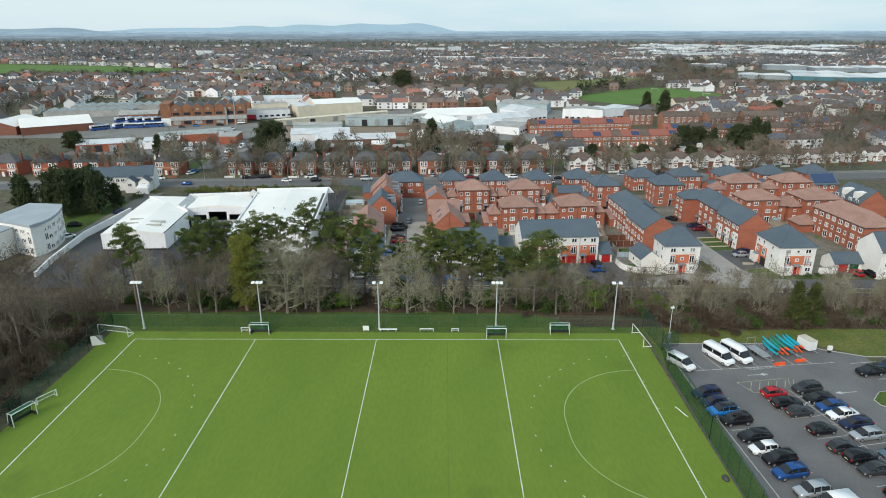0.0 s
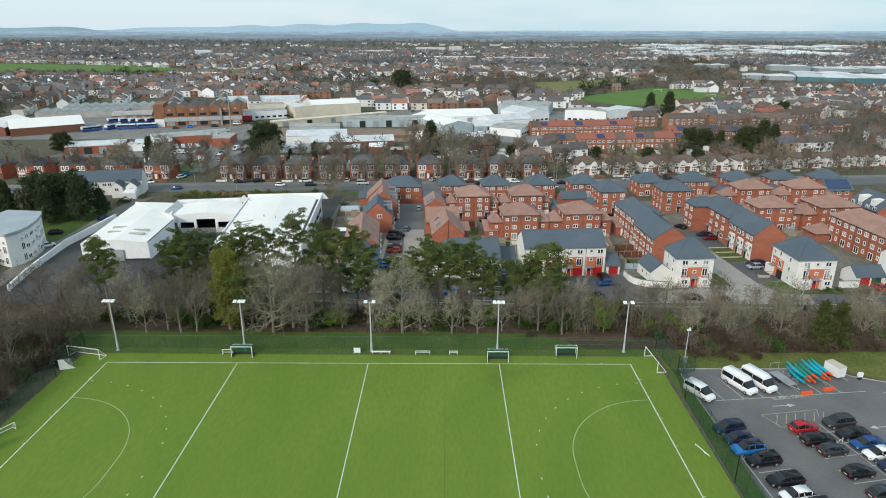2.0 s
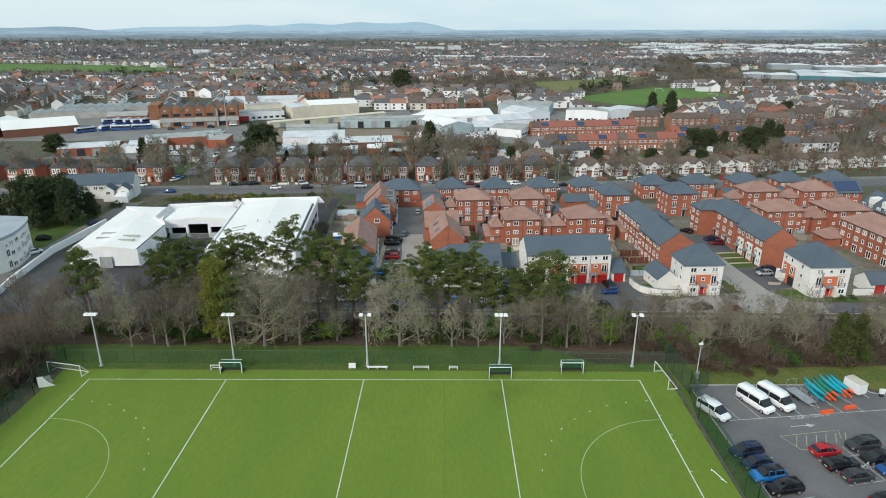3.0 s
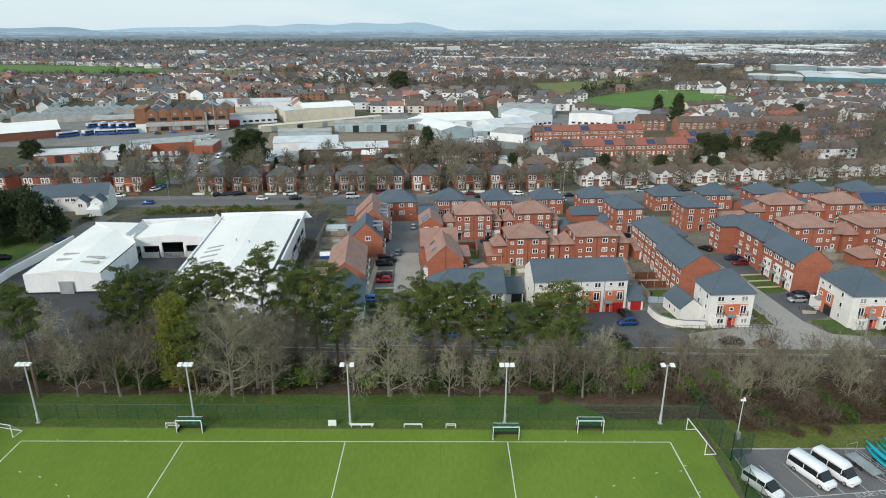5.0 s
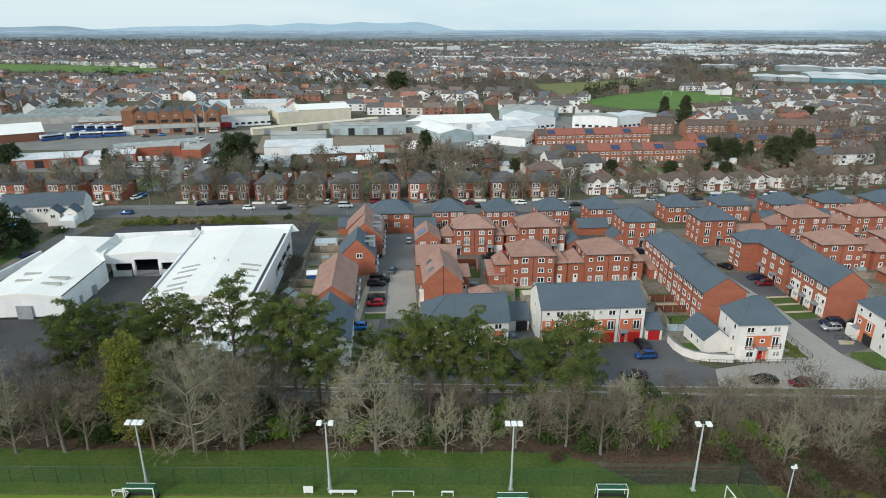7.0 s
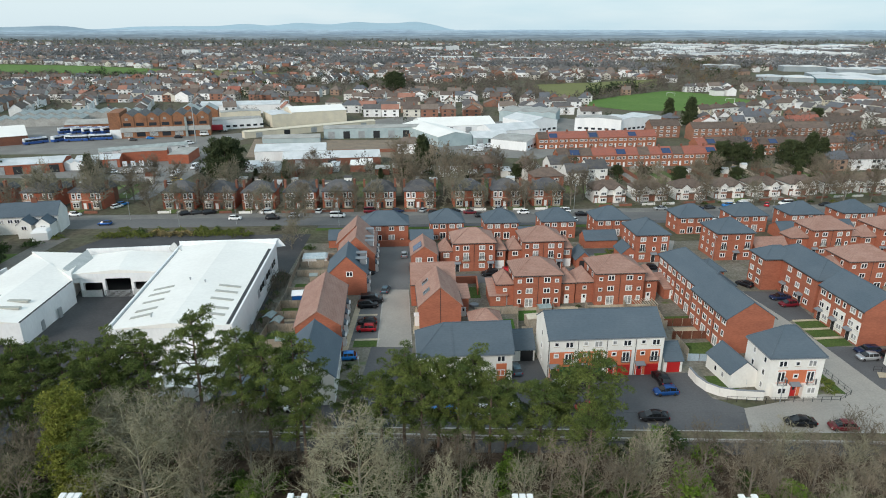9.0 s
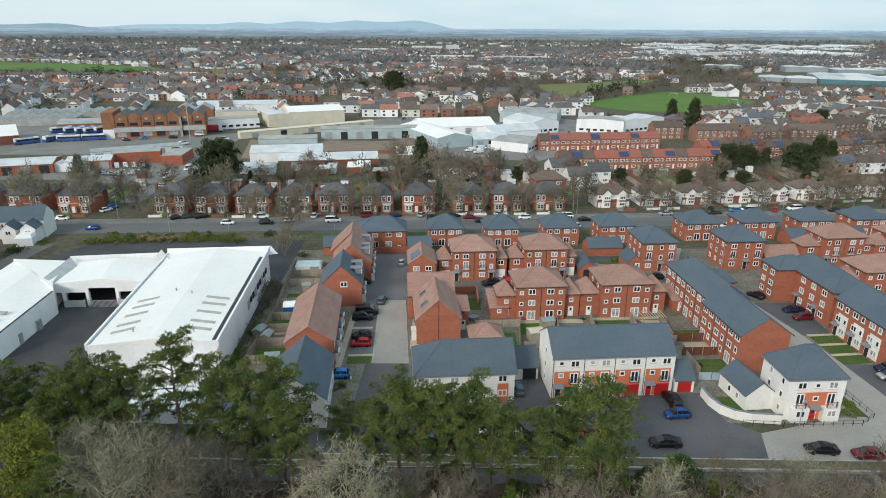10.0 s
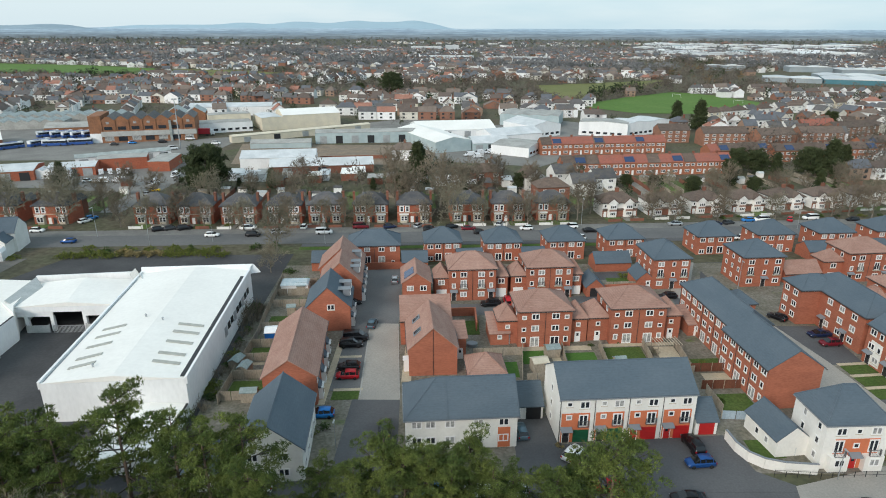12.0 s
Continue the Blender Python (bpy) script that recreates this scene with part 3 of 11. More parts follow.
def garage_mesh(material, w=2.35, h=2.15):
    side = [(0.01, 0.0)]
    for i in range(8):
        side += [(-0.06, h * i / 8), (-0.06, h * (i + 0.9) / 8), (-0.035, h * (i + 0.95) / 8)]
    side.append((0.01, h))
    return Build().prism([(-w / 2, y, z) for y, z in side], [(w / 2, y, z) for y, z in side]).mesh("garage_door", material)


GARAGES = {"red": garage_mesh(RED_PAINT), "green": garage_mesh(GREEN_PAINT), "black": garage_mesh(BLACK), "white": garage_mesh(UPVC)}


def door(parent, colour, at, canopy=False, plain_door=False):
    d = part("door", DOORS[colour], None, parent, at=at)
    part("door_frame", DOOR_FRAME, None, d)
    if not plain_door:
        part("door_glass", DOOR_LIGHT, None, d)
        part("handle", HANDLE, None, d)
    if canopy:
        part("canopy", CANOPY, None, parent, at=at)


def side_at(side, w, d, u, z):
    """The pose of an opening on a side of a block w x d: F looks to -y, B to +y, L to -x, R to +x; u runs to the right as seen from outside."""
    if side == "F":
        return pose(u, 0, z)
    if side == "B":
        return pose(w - u, d, z, 0, 0, 180)
    if side == "L":
        return pose(0, d - u, z, 0, 0, -90)
    return pose(w, u, z, 0, 0, 90)


def block(parent, x, y, w, d, eave, roof="hip", rise=3.0, wall=None, tiles=None, over=0.35, name="wall", ends=("", ""), base=-0.4, fascia=True, crest=True):
    """Walls and roof of one rectangular block with its front left corner at (x, y). roof: hip, gx (ridge along x), gy (ridge along y), shed, flat."""
    wall, tiles = wall or BRICK, tiles or SLATE
    b = Build()
    h = eave
    if roof == "gy":
        p = lambda yy: [(x, yy, base), (x + w, yy, base), (x + w, yy, h), (x + w / 2, yy, h + rise), (x, yy, h)]
        b.prism(p(y), p(y + d))
    elif roof == "gx":
        p = lambda xx: [(xx, y, base), (xx, y + d, base), (xx, y + d, h), (xx, y + d / 2, h + rise), (xx, y, h)]
        b.prism(p(x), p(x + w))
    elif roof == "shed":
        p = lambda xx: [(xx, y, base), (xx, y + d, base), (xx, y + d, h + rise), (xx, y, h)]
        b.prism(p(x), p(x + w))
    else:
        b.box(x, y, base, x + w, y + d, h)
    part(name, b, wall, parent)
    t = 0.14
    x0, x1, y0, y1 = x - over, x + w + over, y - over, y + d + over
    r = Build()
    if roof == "hip":
        if w >= d:
            k = (y1 - y0) / 2
            e0, e1 = (x0 + k if not ends[0] else x0), (x1 - k if not ends[1] else x1)
            a, c = ((e0, (y0 + y1) / 2, h + rise), (e1, (y0 + y1) / 2, h + rise))
        else:
            k = (x1 - x0) / 2
            e0, e1 = (y0 + k if not ends[0] else y0), (y1 - k if not ends[1] else y1)
            a, c = (((x0 + x1) / 2, e0, h + rise), ((x0 + x1) / 2, e1, h + rise))
        q = [(x0, y0, h), (x1, y0, h), (x1, y1, h), (x0, y1, h)]
        lift = lambda v: (v[0], v[1], v[2] + t)
        Q = [lift(v) for v in q]
        A, C = lift(a), lift(c)
        if w >= d:
            r.poly(Q[0], Q[1], C, A).poly(Q[1], Q[2], C).poly(Q[2], Q[3], A, C).poly(Q[3], Q[0], A)
        else:
            r.poly(Q[0], Q[1], A).poly(Q[1], Q[2], C, A).poly(Q[2], Q[3], C).poly(Q[3], Q[0], A, C)
        for i in range(4):
            r.poly(q[i], q[(i + 1) % 4], Q[(i + 1) % 4], Q[i])
        r.poly(*reversed(q))
        ridge = [(A, C)] + ([(Q[0], A), (Q[3], A), (Q[1], C), (Q[2], C)] if w >= d else [(Q[0], A), (Q[1], A), (Q[2], C), (Q[3], C)])
    elif roof in ("gx", "gy"):
        s = rise / ((d if roof == "gx" else w) / 2)
        drop = over * s
        if roof == "gx":
            e0, e1 = x - 0.12, x + w + 0.12
            m = y + d / 2
            P3 = lambda xx, dz: [(xx, y0, h - drop + dz), (xx, m, h + rise + dz), (xx, y1, h - drop + dz)]
        else:
            e0, e1 = y - 0.12, y + d + 0.12
            m = x + w / 2
            P3 = lambda yy, dz: [(x1, yy, h - drop + dz), (m, yy, h + rise + dz), (x0, yy, h - drop + dz)]
        lo0, hi0, lo1, hi1 = P3(e0, 0.01), P3(e0, t + 0.01), P3(e1, 0.01), P3(e1, t + 0.01)
        r.poly(hi0[0], hi1[0], hi1[1], hi0[1]).poly(hi0[1], hi1[1], hi1[2], hi0[2])
        r.poly(lo0[1], lo1[1], lo1[0], lo0[0]).poly(lo0[2], lo1[2], lo1[1], lo0[1])
        r.poly(lo0[0], lo1[0], hi1[0], hi0[0]).poly(hi0[2], hi1[2], lo1[2], lo0[2])
        for lo, hi in ((lo0, hi0), (lo1, hi1)):
            r.poly(lo[0], hi[0], hi[1], lo[1]).poly(lo[1], hi[1], hi[2], lo[2])
        ridge = [(hi0[1], hi1[1])]
    elif roof == "shed":
        r.prism([(x0, y0, h), (x1, y0, h), (x1, y + d, h + rise), (x0, y + d, h + rise)], [(x0, y0, h + t), (x1, y0, h + t), (x1, y + d, h + rise + t), (x0, y + d, h + rise + t)])
        ridge = []
    else:
        r.box(x0, y0, h + 0.002, x1, y1, h + 0.2)
        ridge = []
    ro = part("roof", r, tiles, parent)
    if ridge and crest:
        rb = Build()
        for p, q in ridge:
            rb.tube(p, q, 0.11, n=5)
        part("ridge_tile", rb, tiles, ro)
    if fascia and roof in ("hip", "gx", "gy") and eave > 2:
        drip = LEAD if wall in (RENDER,) else GUTTER
        zz = h - (0 if roof == "hip" else over * rise / ((d if roof == "gx" else w) / 2))
        if roof == "hip":
            part("gutter", band_ring(x0 - 0.1, y0 - 0.1, x1 + 0.1, y1 + 0.1, 0.096, zz - 0.1, zz + 0.04), drip, parent)
            part("soffit", band_ring(x0, y0, x1, y1, over - 0.004, h - 0.16, h - 0.004), UPVC, parent)
        elif roof == "gx":
            part("gutter", Build().box(x0 + 0.02, y0 - 0.1, zz - 0.1, x1 - 0.02, y0 - 0.002, zz + 0.04), drip, parent)
        else:
            for xx in (x0 - 0.1, x1 + 0.002):
                part("gutter", Build().box(xx, y0 + 0.02, zz - 0.1, xx + 0.098, y1 - 0.02, zz + 0.04), drip, parent)
    return parent


def chimney(parent, x, y, z, material=None, w=0.9, d=0.6, h=1.6, pots=4):
    c = part("chimney", Build().box(x - w / 2, y - d / 2, z - 1.2, x + w / 2, y + d / 2, z + h).box(x - w / 2 - 0.07, y - d / 2 - 0.07, z + h + 0.002, x + w / 2 + 0.07, y + d / 2 + 0.07, z + h + 0.14), material or BRICK_OLD, parent)
    for i in range(pots):
        px = x - w / 2 + w * (i + 0.5) / pots
        part("chimney_pot", Build().tube((px, y, z + h + 0.14), (px, y, z + h + 0.55), 0.1, 0.085), TILE, c)


def downpipe(parent, x, y, h):
    part("downpipe", Build().tube((x, y, 0), (x, y, h), 0.045, n=5), GUTTER, parent)


def house(label, x, y, rot=4.0, group="", name="house", z=TOWN):
    return thing(name, label, "house", group, at=pose(*site(x, y, z), 0, 0, rot))

# ---- the new brick estate ----
ROW = "brick semis along the main road"


def openings(ho, w, d, side, zs, us, kinds, x=0, y=0, balcony=False, sill=False):
    """Rows of windows: one row for each height in zs, with kinds per row."""
    for z, row in zip(zs, kinds):
        for u, k in zip(us, row):
            if k:
                at = pose(x, y, 0) @ side_at(side, w, d, u, z)
                window(ho, k, at, sill)
                if balcony and k == "tall":
                    part("balcony_rail", BALCONY_RAIL, None, ho, at=at)
                    part("balcony_slab", BALCONY_SLAB, None, ho, at=at)


# two-storey semis with slate hips, their backs to the estate
for i, (x, y, w) in enumerate([(-8.2, 122.6, 13.4), (11.8, 125.6, 9.6), (27.8, 126.0, 9.8), (44.8, 127.6, 10.0), (61.2, 129.6, 10.2), (87.2, 132.6, 10.4), (105.0, 134.6, 10.6), (123.4, 136.6, 10.4), (141.4, 138.8, 10.4), (160.0, 140.4, 10.4)]):
    ho = house("two-storey red brick semi-detached house with slate hipped roof", x, y, 5.0, ROW)
    block(ho, 0, 0, w, 8.6, 5.2, "hip", 3.1)
    openings(ho, w, 8.6, "F", (3.55, 0.25), (w * 0.14, w * 0.36, w * 0.64, w * 0.86), [("pair", "pair", "pair", "pair"), ("pair" if i % 2 else "small", "french", "french", "small")])
    openings(ho, w, 8.6, "L", (3.6, 0.9), (2.4, 6.0), [("single", "single"), ("single", "single")])
    downpipe(ho, w / 2, -0.06, 5.1)
# slate garages between them
for x, y, w, d in ((-17.0, 118.2, 7.4, 5.2), (6.0, 118.6, 6.6, 5.4), (20.2, 120.6, 6.8, 5.6), (37.4, 122.2, 6.2, 5.6), (55.6, 118.8, 9.4, 5.6), (72.4, 122, 6, 5.6), (116.4, 128.6, 6.2, 6), (134, 131, 6.6, 6)):
    g = house("low brick garage with slate roof", x, y, 5.0, "estate garages", "garage")
    block(g, 0, 0, w, d, 2.5, "gx", 1.9, fascia=False)
    for u in (w * 0.27, w * 0.73):
        part("garage_door", GARAGES["black"], None, g, at=side_at("B", w, d, u, 0))
for x, y, rot in ((63.0, 107.6, 4), (49.8, 102.8, 4)):
    g = house("small brick garage with slate roof and black door", x, y, rot, "estate garages", "garage")
    block(g, 0, 0, 4.0, 6.4, 2.5, "gy", 1.8, fascia=False)
    part("garage_door", GARAGES["black"], None, g, at=side_at("F", 4.0, 6, 2.0, 0)) if x < 60 else door(g, "white", side_at("F", 4, 6, 2.6, 0))


def tall_semi(x, y, rot, w, d, lwing, rwing, rear, label="three-storey red brick semi-detached house with brown tiled hipped roof"):
    """A three-storey pair of houses under a brown hip, with low wings; rear: the garden side looks to the front."""
    ho = house(label, x, y, rot, "three-storey brick semis")
    block(ho, 0, 0, w, d, 7.6, "hip", 2.65, tiles=TILE)
    us = (w * 0.1, w * 0.31, w * 0.69, w * 0.9)
    if rear:
        openings(ho, w, d, "F", (5.85, 3.35, 0.95), us, [("small", "pair", "pair", "small"), ("small", "pair", "pair", "small"), ("single", "", "", "single")])
        openings(ho, w, d, "F", (0.1,), us, [("", "french", "french", "")])
    else:
        openings(ho, w, d, "F", (5.7, 3.05, 0.9), us, [("single", "pair", "pair", "single"), ("single", "tall", "tall", "single"), ("", "pair", "pair", "")], balcony=True)
        for u, c in ((us[0], "black"), (us[3], "black")):
            door(ho, c, side_at("F", w, d, u, 0), True)
    openings(ho, w, d, "L", (5.85, 3.2), (d * 0.3, d * 0.7), [("single", "single"), ("single", "single")])
    downpipe(ho, w / 2, -0.06, 7.5)
    for sgn, ww in ((-1, lwing), (1, rwing)):
        if ww:
            xx = -ww if sgn < 0 else w
            block(ho, xx, 1.6, ww, d - 3.6, 5.0, "hip", 2.4, tiles=TILE, over=0.25)
            at = pose(xx + ww / 2, 1.6, 0)
            window(ho, "pair" if not rear else "small", at @ pose(0, 0, 3.3))
            if rear:
                door(ho, "white", at)
            else:
                part("garage_door", GARAGES["white"], None, ho, at=at)
    return ho


tall_semi(17.8, 100.1, 4.5, 10.6, 8.7, 3.2, 3.0, False)
tall_semi(35.7, 101.8, 4.5, 10.5, 8.6, 3.4, 2.6, False)
tall_semi(30.9, 78.2, 4.4, 10.3, 8.6, 3.7, 3.6, True)
tall_semi(49.1, 79.8, 4.4, 10.9, 9.2, 4.0, 3.8, True)
tall_semi(116.3, 112.7, 6.0, 11.3, 8.3, 5.0, 4.6, False)
tall_semi(136.0, 114.0, 6.0, 11.4, 8.8, 4.4, 3.4, False)
tall_semi(110.7, 88.1, 5.0, 11.5, 8.6, 3.4, 3.6, True)
tall_semi(130.7, 89.0, 5.0, 12.4, 10.4, 4.2, 0, True)
# lean-to garages beside them
for x, y, w, d, e in ((25.6, 79.0, 3.6, 6.5, 2.5), (66.0, 83.4, 3.6, 6, 2.5)):
    g = house("low brick lean-to garage with brown tiles", x, y, 4.4, "estate garages", "garage")
    block(g, 0, 0, w, d, e, "shed", 1.6, tiles=TILE)
    window(g, "small", side_at("F", w, d, w / 2, 1.3)) if x < 60 else door(g, "white", side_at("F", w, d, w / 2, 0))
g = house("brick garage with brown tiled pyramid roof", 20.8, 63.8, 4.4, "estate garages", "garage")
block(g, 0, 0, 6.2, 6.0, 2.5, "hip", 2.4, tiles=TILE)
g = house("brick garage with brown tiled gable roof", 100.8, 112, 6, "estate garages", "garage")
block(g, 0, 0, 9.5, 5.6, 2.6, "gx", 2.2, tiles=TILE)
g = house("brick garage with brown tiled hipped roof", 123.6, 78.0, 5, "estate garages", "garage")
block(g, 0, 0, 6.4, 6.0, 2.5, "hip", 2.4, tiles=TILE)


def corner_flats(x, y, rot, w, d):
    ho = house("three-storey red brick corner house with slate hipped roof and balconies", x, y, rot, "three-storey corner houses")
    block(ho, 0, 0, w, d, 7.6, "hip", 3.0)
    us = (w * 0.2, w * 0.55, w * 0.85)
    openings(ho, w, d, "F", (5.75, 3.1, 0.9), us, [("pair", "single", "pair"), ("tall", "single", "tall"), ("pair", "", "pair")], balcony=True)
    door(ho, "black", side_at("F", w, d, us[1], 0), True)
    openings(ho, w, d, "L", (5.75, 3.3, 0.9), (d * 0.2, d * 0.5, d * 0.8), [("single", "single", "single")] * 3)
    openings(ho, w, d, "R", (5.75, 3.3), (d * 0.3, d * 0.7), [("single", "single")] * 2)


corner_flats(66.5, 107.5, 5.0, 8.9, 10.6)
corner_flats(88.7, 109.3, 4.5, 10.1, 9.4)

# long three-storey terraces with slate roofs
def terrace_side(ho, w, d, units, rear=True, x=0, y=0, white=False):
    """Openings of a terrace whose long side looks to -x."""
    step = d / units
    for i in range(units):
        u0 = i * step
        for u, k2, k1, k0 in ((0.28, "pair", "pair", "french"), (0.75, "pair", "single", "single")):
            for z, k in ((5.8, k2), (3.3, k1), (0.1 if k0 == "french" else 1.0, k0)):
                window(ho, k, pose(x, y, 0) @ side_at("L", w, d, u0 + u * step, z))
        part("downpipe", Build().tube((x - 0.06, y + d - u0 - 0.1, 0), (x - 0.06, y + d - u0 - 0.1, 7.5), 0.05, n=5), GUTTER, ho)


ho = house("long three-storey brick terrace with slate roof and plain gable", 68.3, 57.5, 4.7, "long brick terraces", "terrace")
block(ho, 0, 0, 9.1, 14.4, 7.4, "gy", 3.1)
terrace_side(ho, 9.1, 14.4, 3)
openings(ho, 9.1, 14.4, "R", (5.7, 3.2, 0.9), (1.9, 4.2, 6.6, 9.0, 11.4, 13.6), [("pair",) * 6] * 3)
ho = house("long three-storey brick terrace with slate hipped roof", 68.5, 72.6, 4.6, "long brick terraces", "terrace")
block(ho, 0, 0, 8.0, 19.4, 7.6, "hip", 3.1, ends=("g", ""))
terrace_side(ho, 8.0, 19.4, 4)
block(ho, 8.0, 13.4, 5.2, 5.4, 5.4, "hip", 2.0)
openings(ho, 8.0, 19.4, "R", (5.8, 3.3, 0.9), (1.5, 4.3, 7.0, 9.6, 12), [("pair",) * 5] * 3)
ho = house("three-storey L-shaped brick terrace with slate hipped roof", 91.7, 75.9, 3.9, "long brick terraces", "terrace")
block(ho, 4.4, 0, 8.6, 19.4, 7.6, "hip", 3.0)
block(ho, 0.2, 13.2, 8.2, 6.2, 7.59, "hip", 2.3, over=0.33)
for u in (2.4, 6.0, 9.6):
    for z, k in ((5.8, "pair"), (3.3, "pair"), (0.9, "pair")):
        window(ho, k, pose(4.4, 0, 0) @ side_at("L", 8.6, 13.0, u + 0.6, z))
for u in (1.4, 4.4):
    for z in (5.8, 3.3, 0.9):
        window(ho, "pair", pose(0.2, 13.2, 0) @ side_at("L", 8, 6.2, u, z))
for u in (1.8, 8.2):
    door(ho, "black", pose(4.4, 0, 0) @ side_at("L", 8.6, 13.0, u, 0), True)
ho = house("three-storey brick terrace with white rendered panels and plain gable", 96.1, 60.6, 4.2, "long brick terraces", "terrace")
block(ho, 0, 0, 8.6, 13.4, 7.6, "gy", 3.2)
for i in range(3):
    u0 = i * 4.45
    part("render_panel", Build().box(-0.06, 13.4 - u0 - 4.2, 0.3, 0.004, 13.4 - u0 - 1.4, 4.9), RENDER, ho)
    for u, z, k in ((1.5, 5.8, "pair"), (3.5, 5.8, "single"), (1.7, 3.1, "pair"), (3.6, 3.1, "single"), (3.2, 0.9, "pair")):
        window(ho, k, pose(-0.07, 0, 0) @ side_at("L", 8.6, 13.4, u0 + u, z))
    door(ho, "black", pose(-0.07, 0, 0) @ side_at("L", 8.6, 13.4, u0 + 1.5, 0), True)
ho = house("long brick terrace with brown tiled hipped roof", 129.8, 58.4, 5.0, "long brick terraces", "terrace")
block(ho, 0, 0, 9.6, 22, 7.6, "hip", 3.2, tiles=TILE)
terrace_side(ho, 9.6, 22, 4)
ho = house("brick house with slate gable roof and white dormers", 149.6, 90.6, 5.0, "", "house")
block(ho, 0, 0, 10, 13, 6.0, "gy", 4.2)
terrace_side(ho, 10, 13, 2)
for v in (3.5, 9.0):
    part("dormer", Build().prism([(0.6, v - 1, 7.0), (3.6, v - 1, 9.2), (0.6, v - 1, 9.0)], [(0.6, v + 1, 7.0), (3.6, v + 1, 9.2), (0.6, v + 1, 9.0)]), RENDER, ho)
ho = house("brick house with slate roof and large solar panels", 152.6, 122.4, 6, "", "house")
block(ho, 0, 0, 10.4, 8.4, 5.2, "gx", 3.4)
part("solar_panel", Build().prism([(0.8, 0.3, 5.62), (9.6, 0.3, 5.62), (9.6, 3.6, 8.3), (0.8, 3.6, 8.3)], [(0.8, 0.25, 5.72), (9.6, 0.25, 5.72), (9.6, 3.55, 8.4), (0.8, 3.55, 8.4)]), SOLAR, ho)
openings(ho, 10.4, 8, "F", (3.4, 0.9), (2, 5, 8), [("pair", "pair", "pair")] * 2)


# gabled houses along the estate road
def dormer(ho, x, y, z, s, w=1.5):
    """A flat-roofed dormer on a slope that faces s along x."""
    d = part("dormer", Build().box(min(x, x + s * 1.5), y - w / 2, z, max(x, x + s * 1.5), y + w / 2, z + 1.35).box(min(x + s * 1.6, x - s * 1.2), y - w / 2 - 0.12, z + 1.352, max(x + s * 1.6, x - s * 1.2), y + w / 2 + 0.12, z + 1.45), LEAD, ho)
    window(ho, "pair", pose(x + s * 1.5, y, z + 0.12, 0, 0, 90 * s), False)


def porches(ho, w, d, n):
    """White porches with lean-to slate roofs along the right side."""
    for i in range(n):
        y0 = d * (i + 0.5) / n
        p = part("porch", Build().box(w + 0.01, y0 - 0.85, 0.0, w + 0.75, y0 + 0.85, 2.1).box(w + 0.51, y0 - 0.95, 2.102, w + 0.85, y0 + 0.95, 2.22), UPVC, ho)
        part("pane", Build().box(w + 0.752, y0 - 0.6, 0.95, w + 0.77, y0 + 0.6, 1.9), GLASS, p)
        part("porch_roof", Build().prism([(w + 0.01, y0 - 1.05, 2.12), (w + 0.5, y0 - 1.05, 2.12), (w + 0.5, y0 + 1.05, 2.12), (w + 0.01, y0 + 1.05, 2.12)], [(w + 0.01, y0 - 1.05, 2.75), (w + 0.5, y0 - 1.05, 2.2), (w + 0.5, y0 + 1.05, 2.2), (w + 0.01, y0 + 1.05, 2.95)]), SLATE, ho)


ho = house("long two-storey brick house row with brown tiled gable roof", -12.7, 57.6, 5.3, "gabled brick houses")
block(ho, 0, 0, 8.5, 19.9, 5.3, "gy", 3.0, tiles=TILE)
porches(ho, 8.5, 19.9, 4)
openings(ho, 8.5, 19.9, "R", (3.5,), (1.5, 3.7, 6.4, 8.7, 11.4, 13.6, 16.4, 18.7), [("pair",) * 8])
ho = house("two-storey brick house with slate gable roof and dormers", -11.2, 84.4, 5.3, "gabled brick houses")
block(ho, 0, 0, 8.7, 10.4, 5.3, "gy", 4.2)
window(ho, "pair", pose(4.9, 0, 4.6))
dormer(ho, 7.2, 3.6, 6.4, 1)
dormer(ho, 7.2, 7.4, 6.4, 1)
porches(ho, 8.7, 10.4, 2)
openings(ho, 8.7, 10.4, "R", (3.4,), (2.5, 5.2, 8), [("pair",) * 3])
ho = house("two-storey brick house with brown gable roof and dormers", -10.9, 97.6, 5.0, "gabled brick houses")
block(ho, 0, 0, 9.0, 9.2, 5.3, "gy", 4.5, tiles=TILE)
dormer(ho, 7.2, 3.4, 6.4, 1)
dormer(ho, 7.2, 6.8, 6.4, 1)
porches(ho, 9.0, 9.2, 2)
ho = house("two-storey brick house with brown gable roof and small window", -12.6, 106.6, 4.5, "gabled brick houses")
block(ho, 0, 0, 10.0, 9.4, 5.3, "gy", 4.6, tiles=TILE)
window(ho, "pair", pose(2.0, 0, 4.0))
dormer(ho, 8.0, 4.4, 6.4, 1)
porches(ho, 10.0, 9.4, 2)
ho = house("two-storey white rendered house with slate gable roof", -11.2, 39.6, 4.5, "white rendered houses")
block(ho, 0, 0, 8.6, 13.4, 5.2, "gy", 3.6, wall=RENDER)
openings(ho, 8.6, 13.4, "R", (3.4, 0.9), (2, 5, 8, 11), [("pair",) * 4] * 2)
openings(ho, 8.6, 13.4, "F", (3.4, 0.9), (2, 6), [("pair",) * 2] * 2)
ho = house("narrow two-storey brick house with brown gable roof and solar panel", 7.4, 97.6, 4.7, "gabled brick houses")
block(ho, 0, 0, 6.3, 9.8, 5.3, "gy", 2.2, tiles=TILE)
openings(ho, 6.3, 9.8, "F", (3.4, 0.9), (1.7, 4.6), [("pair", "pair")] * 2)
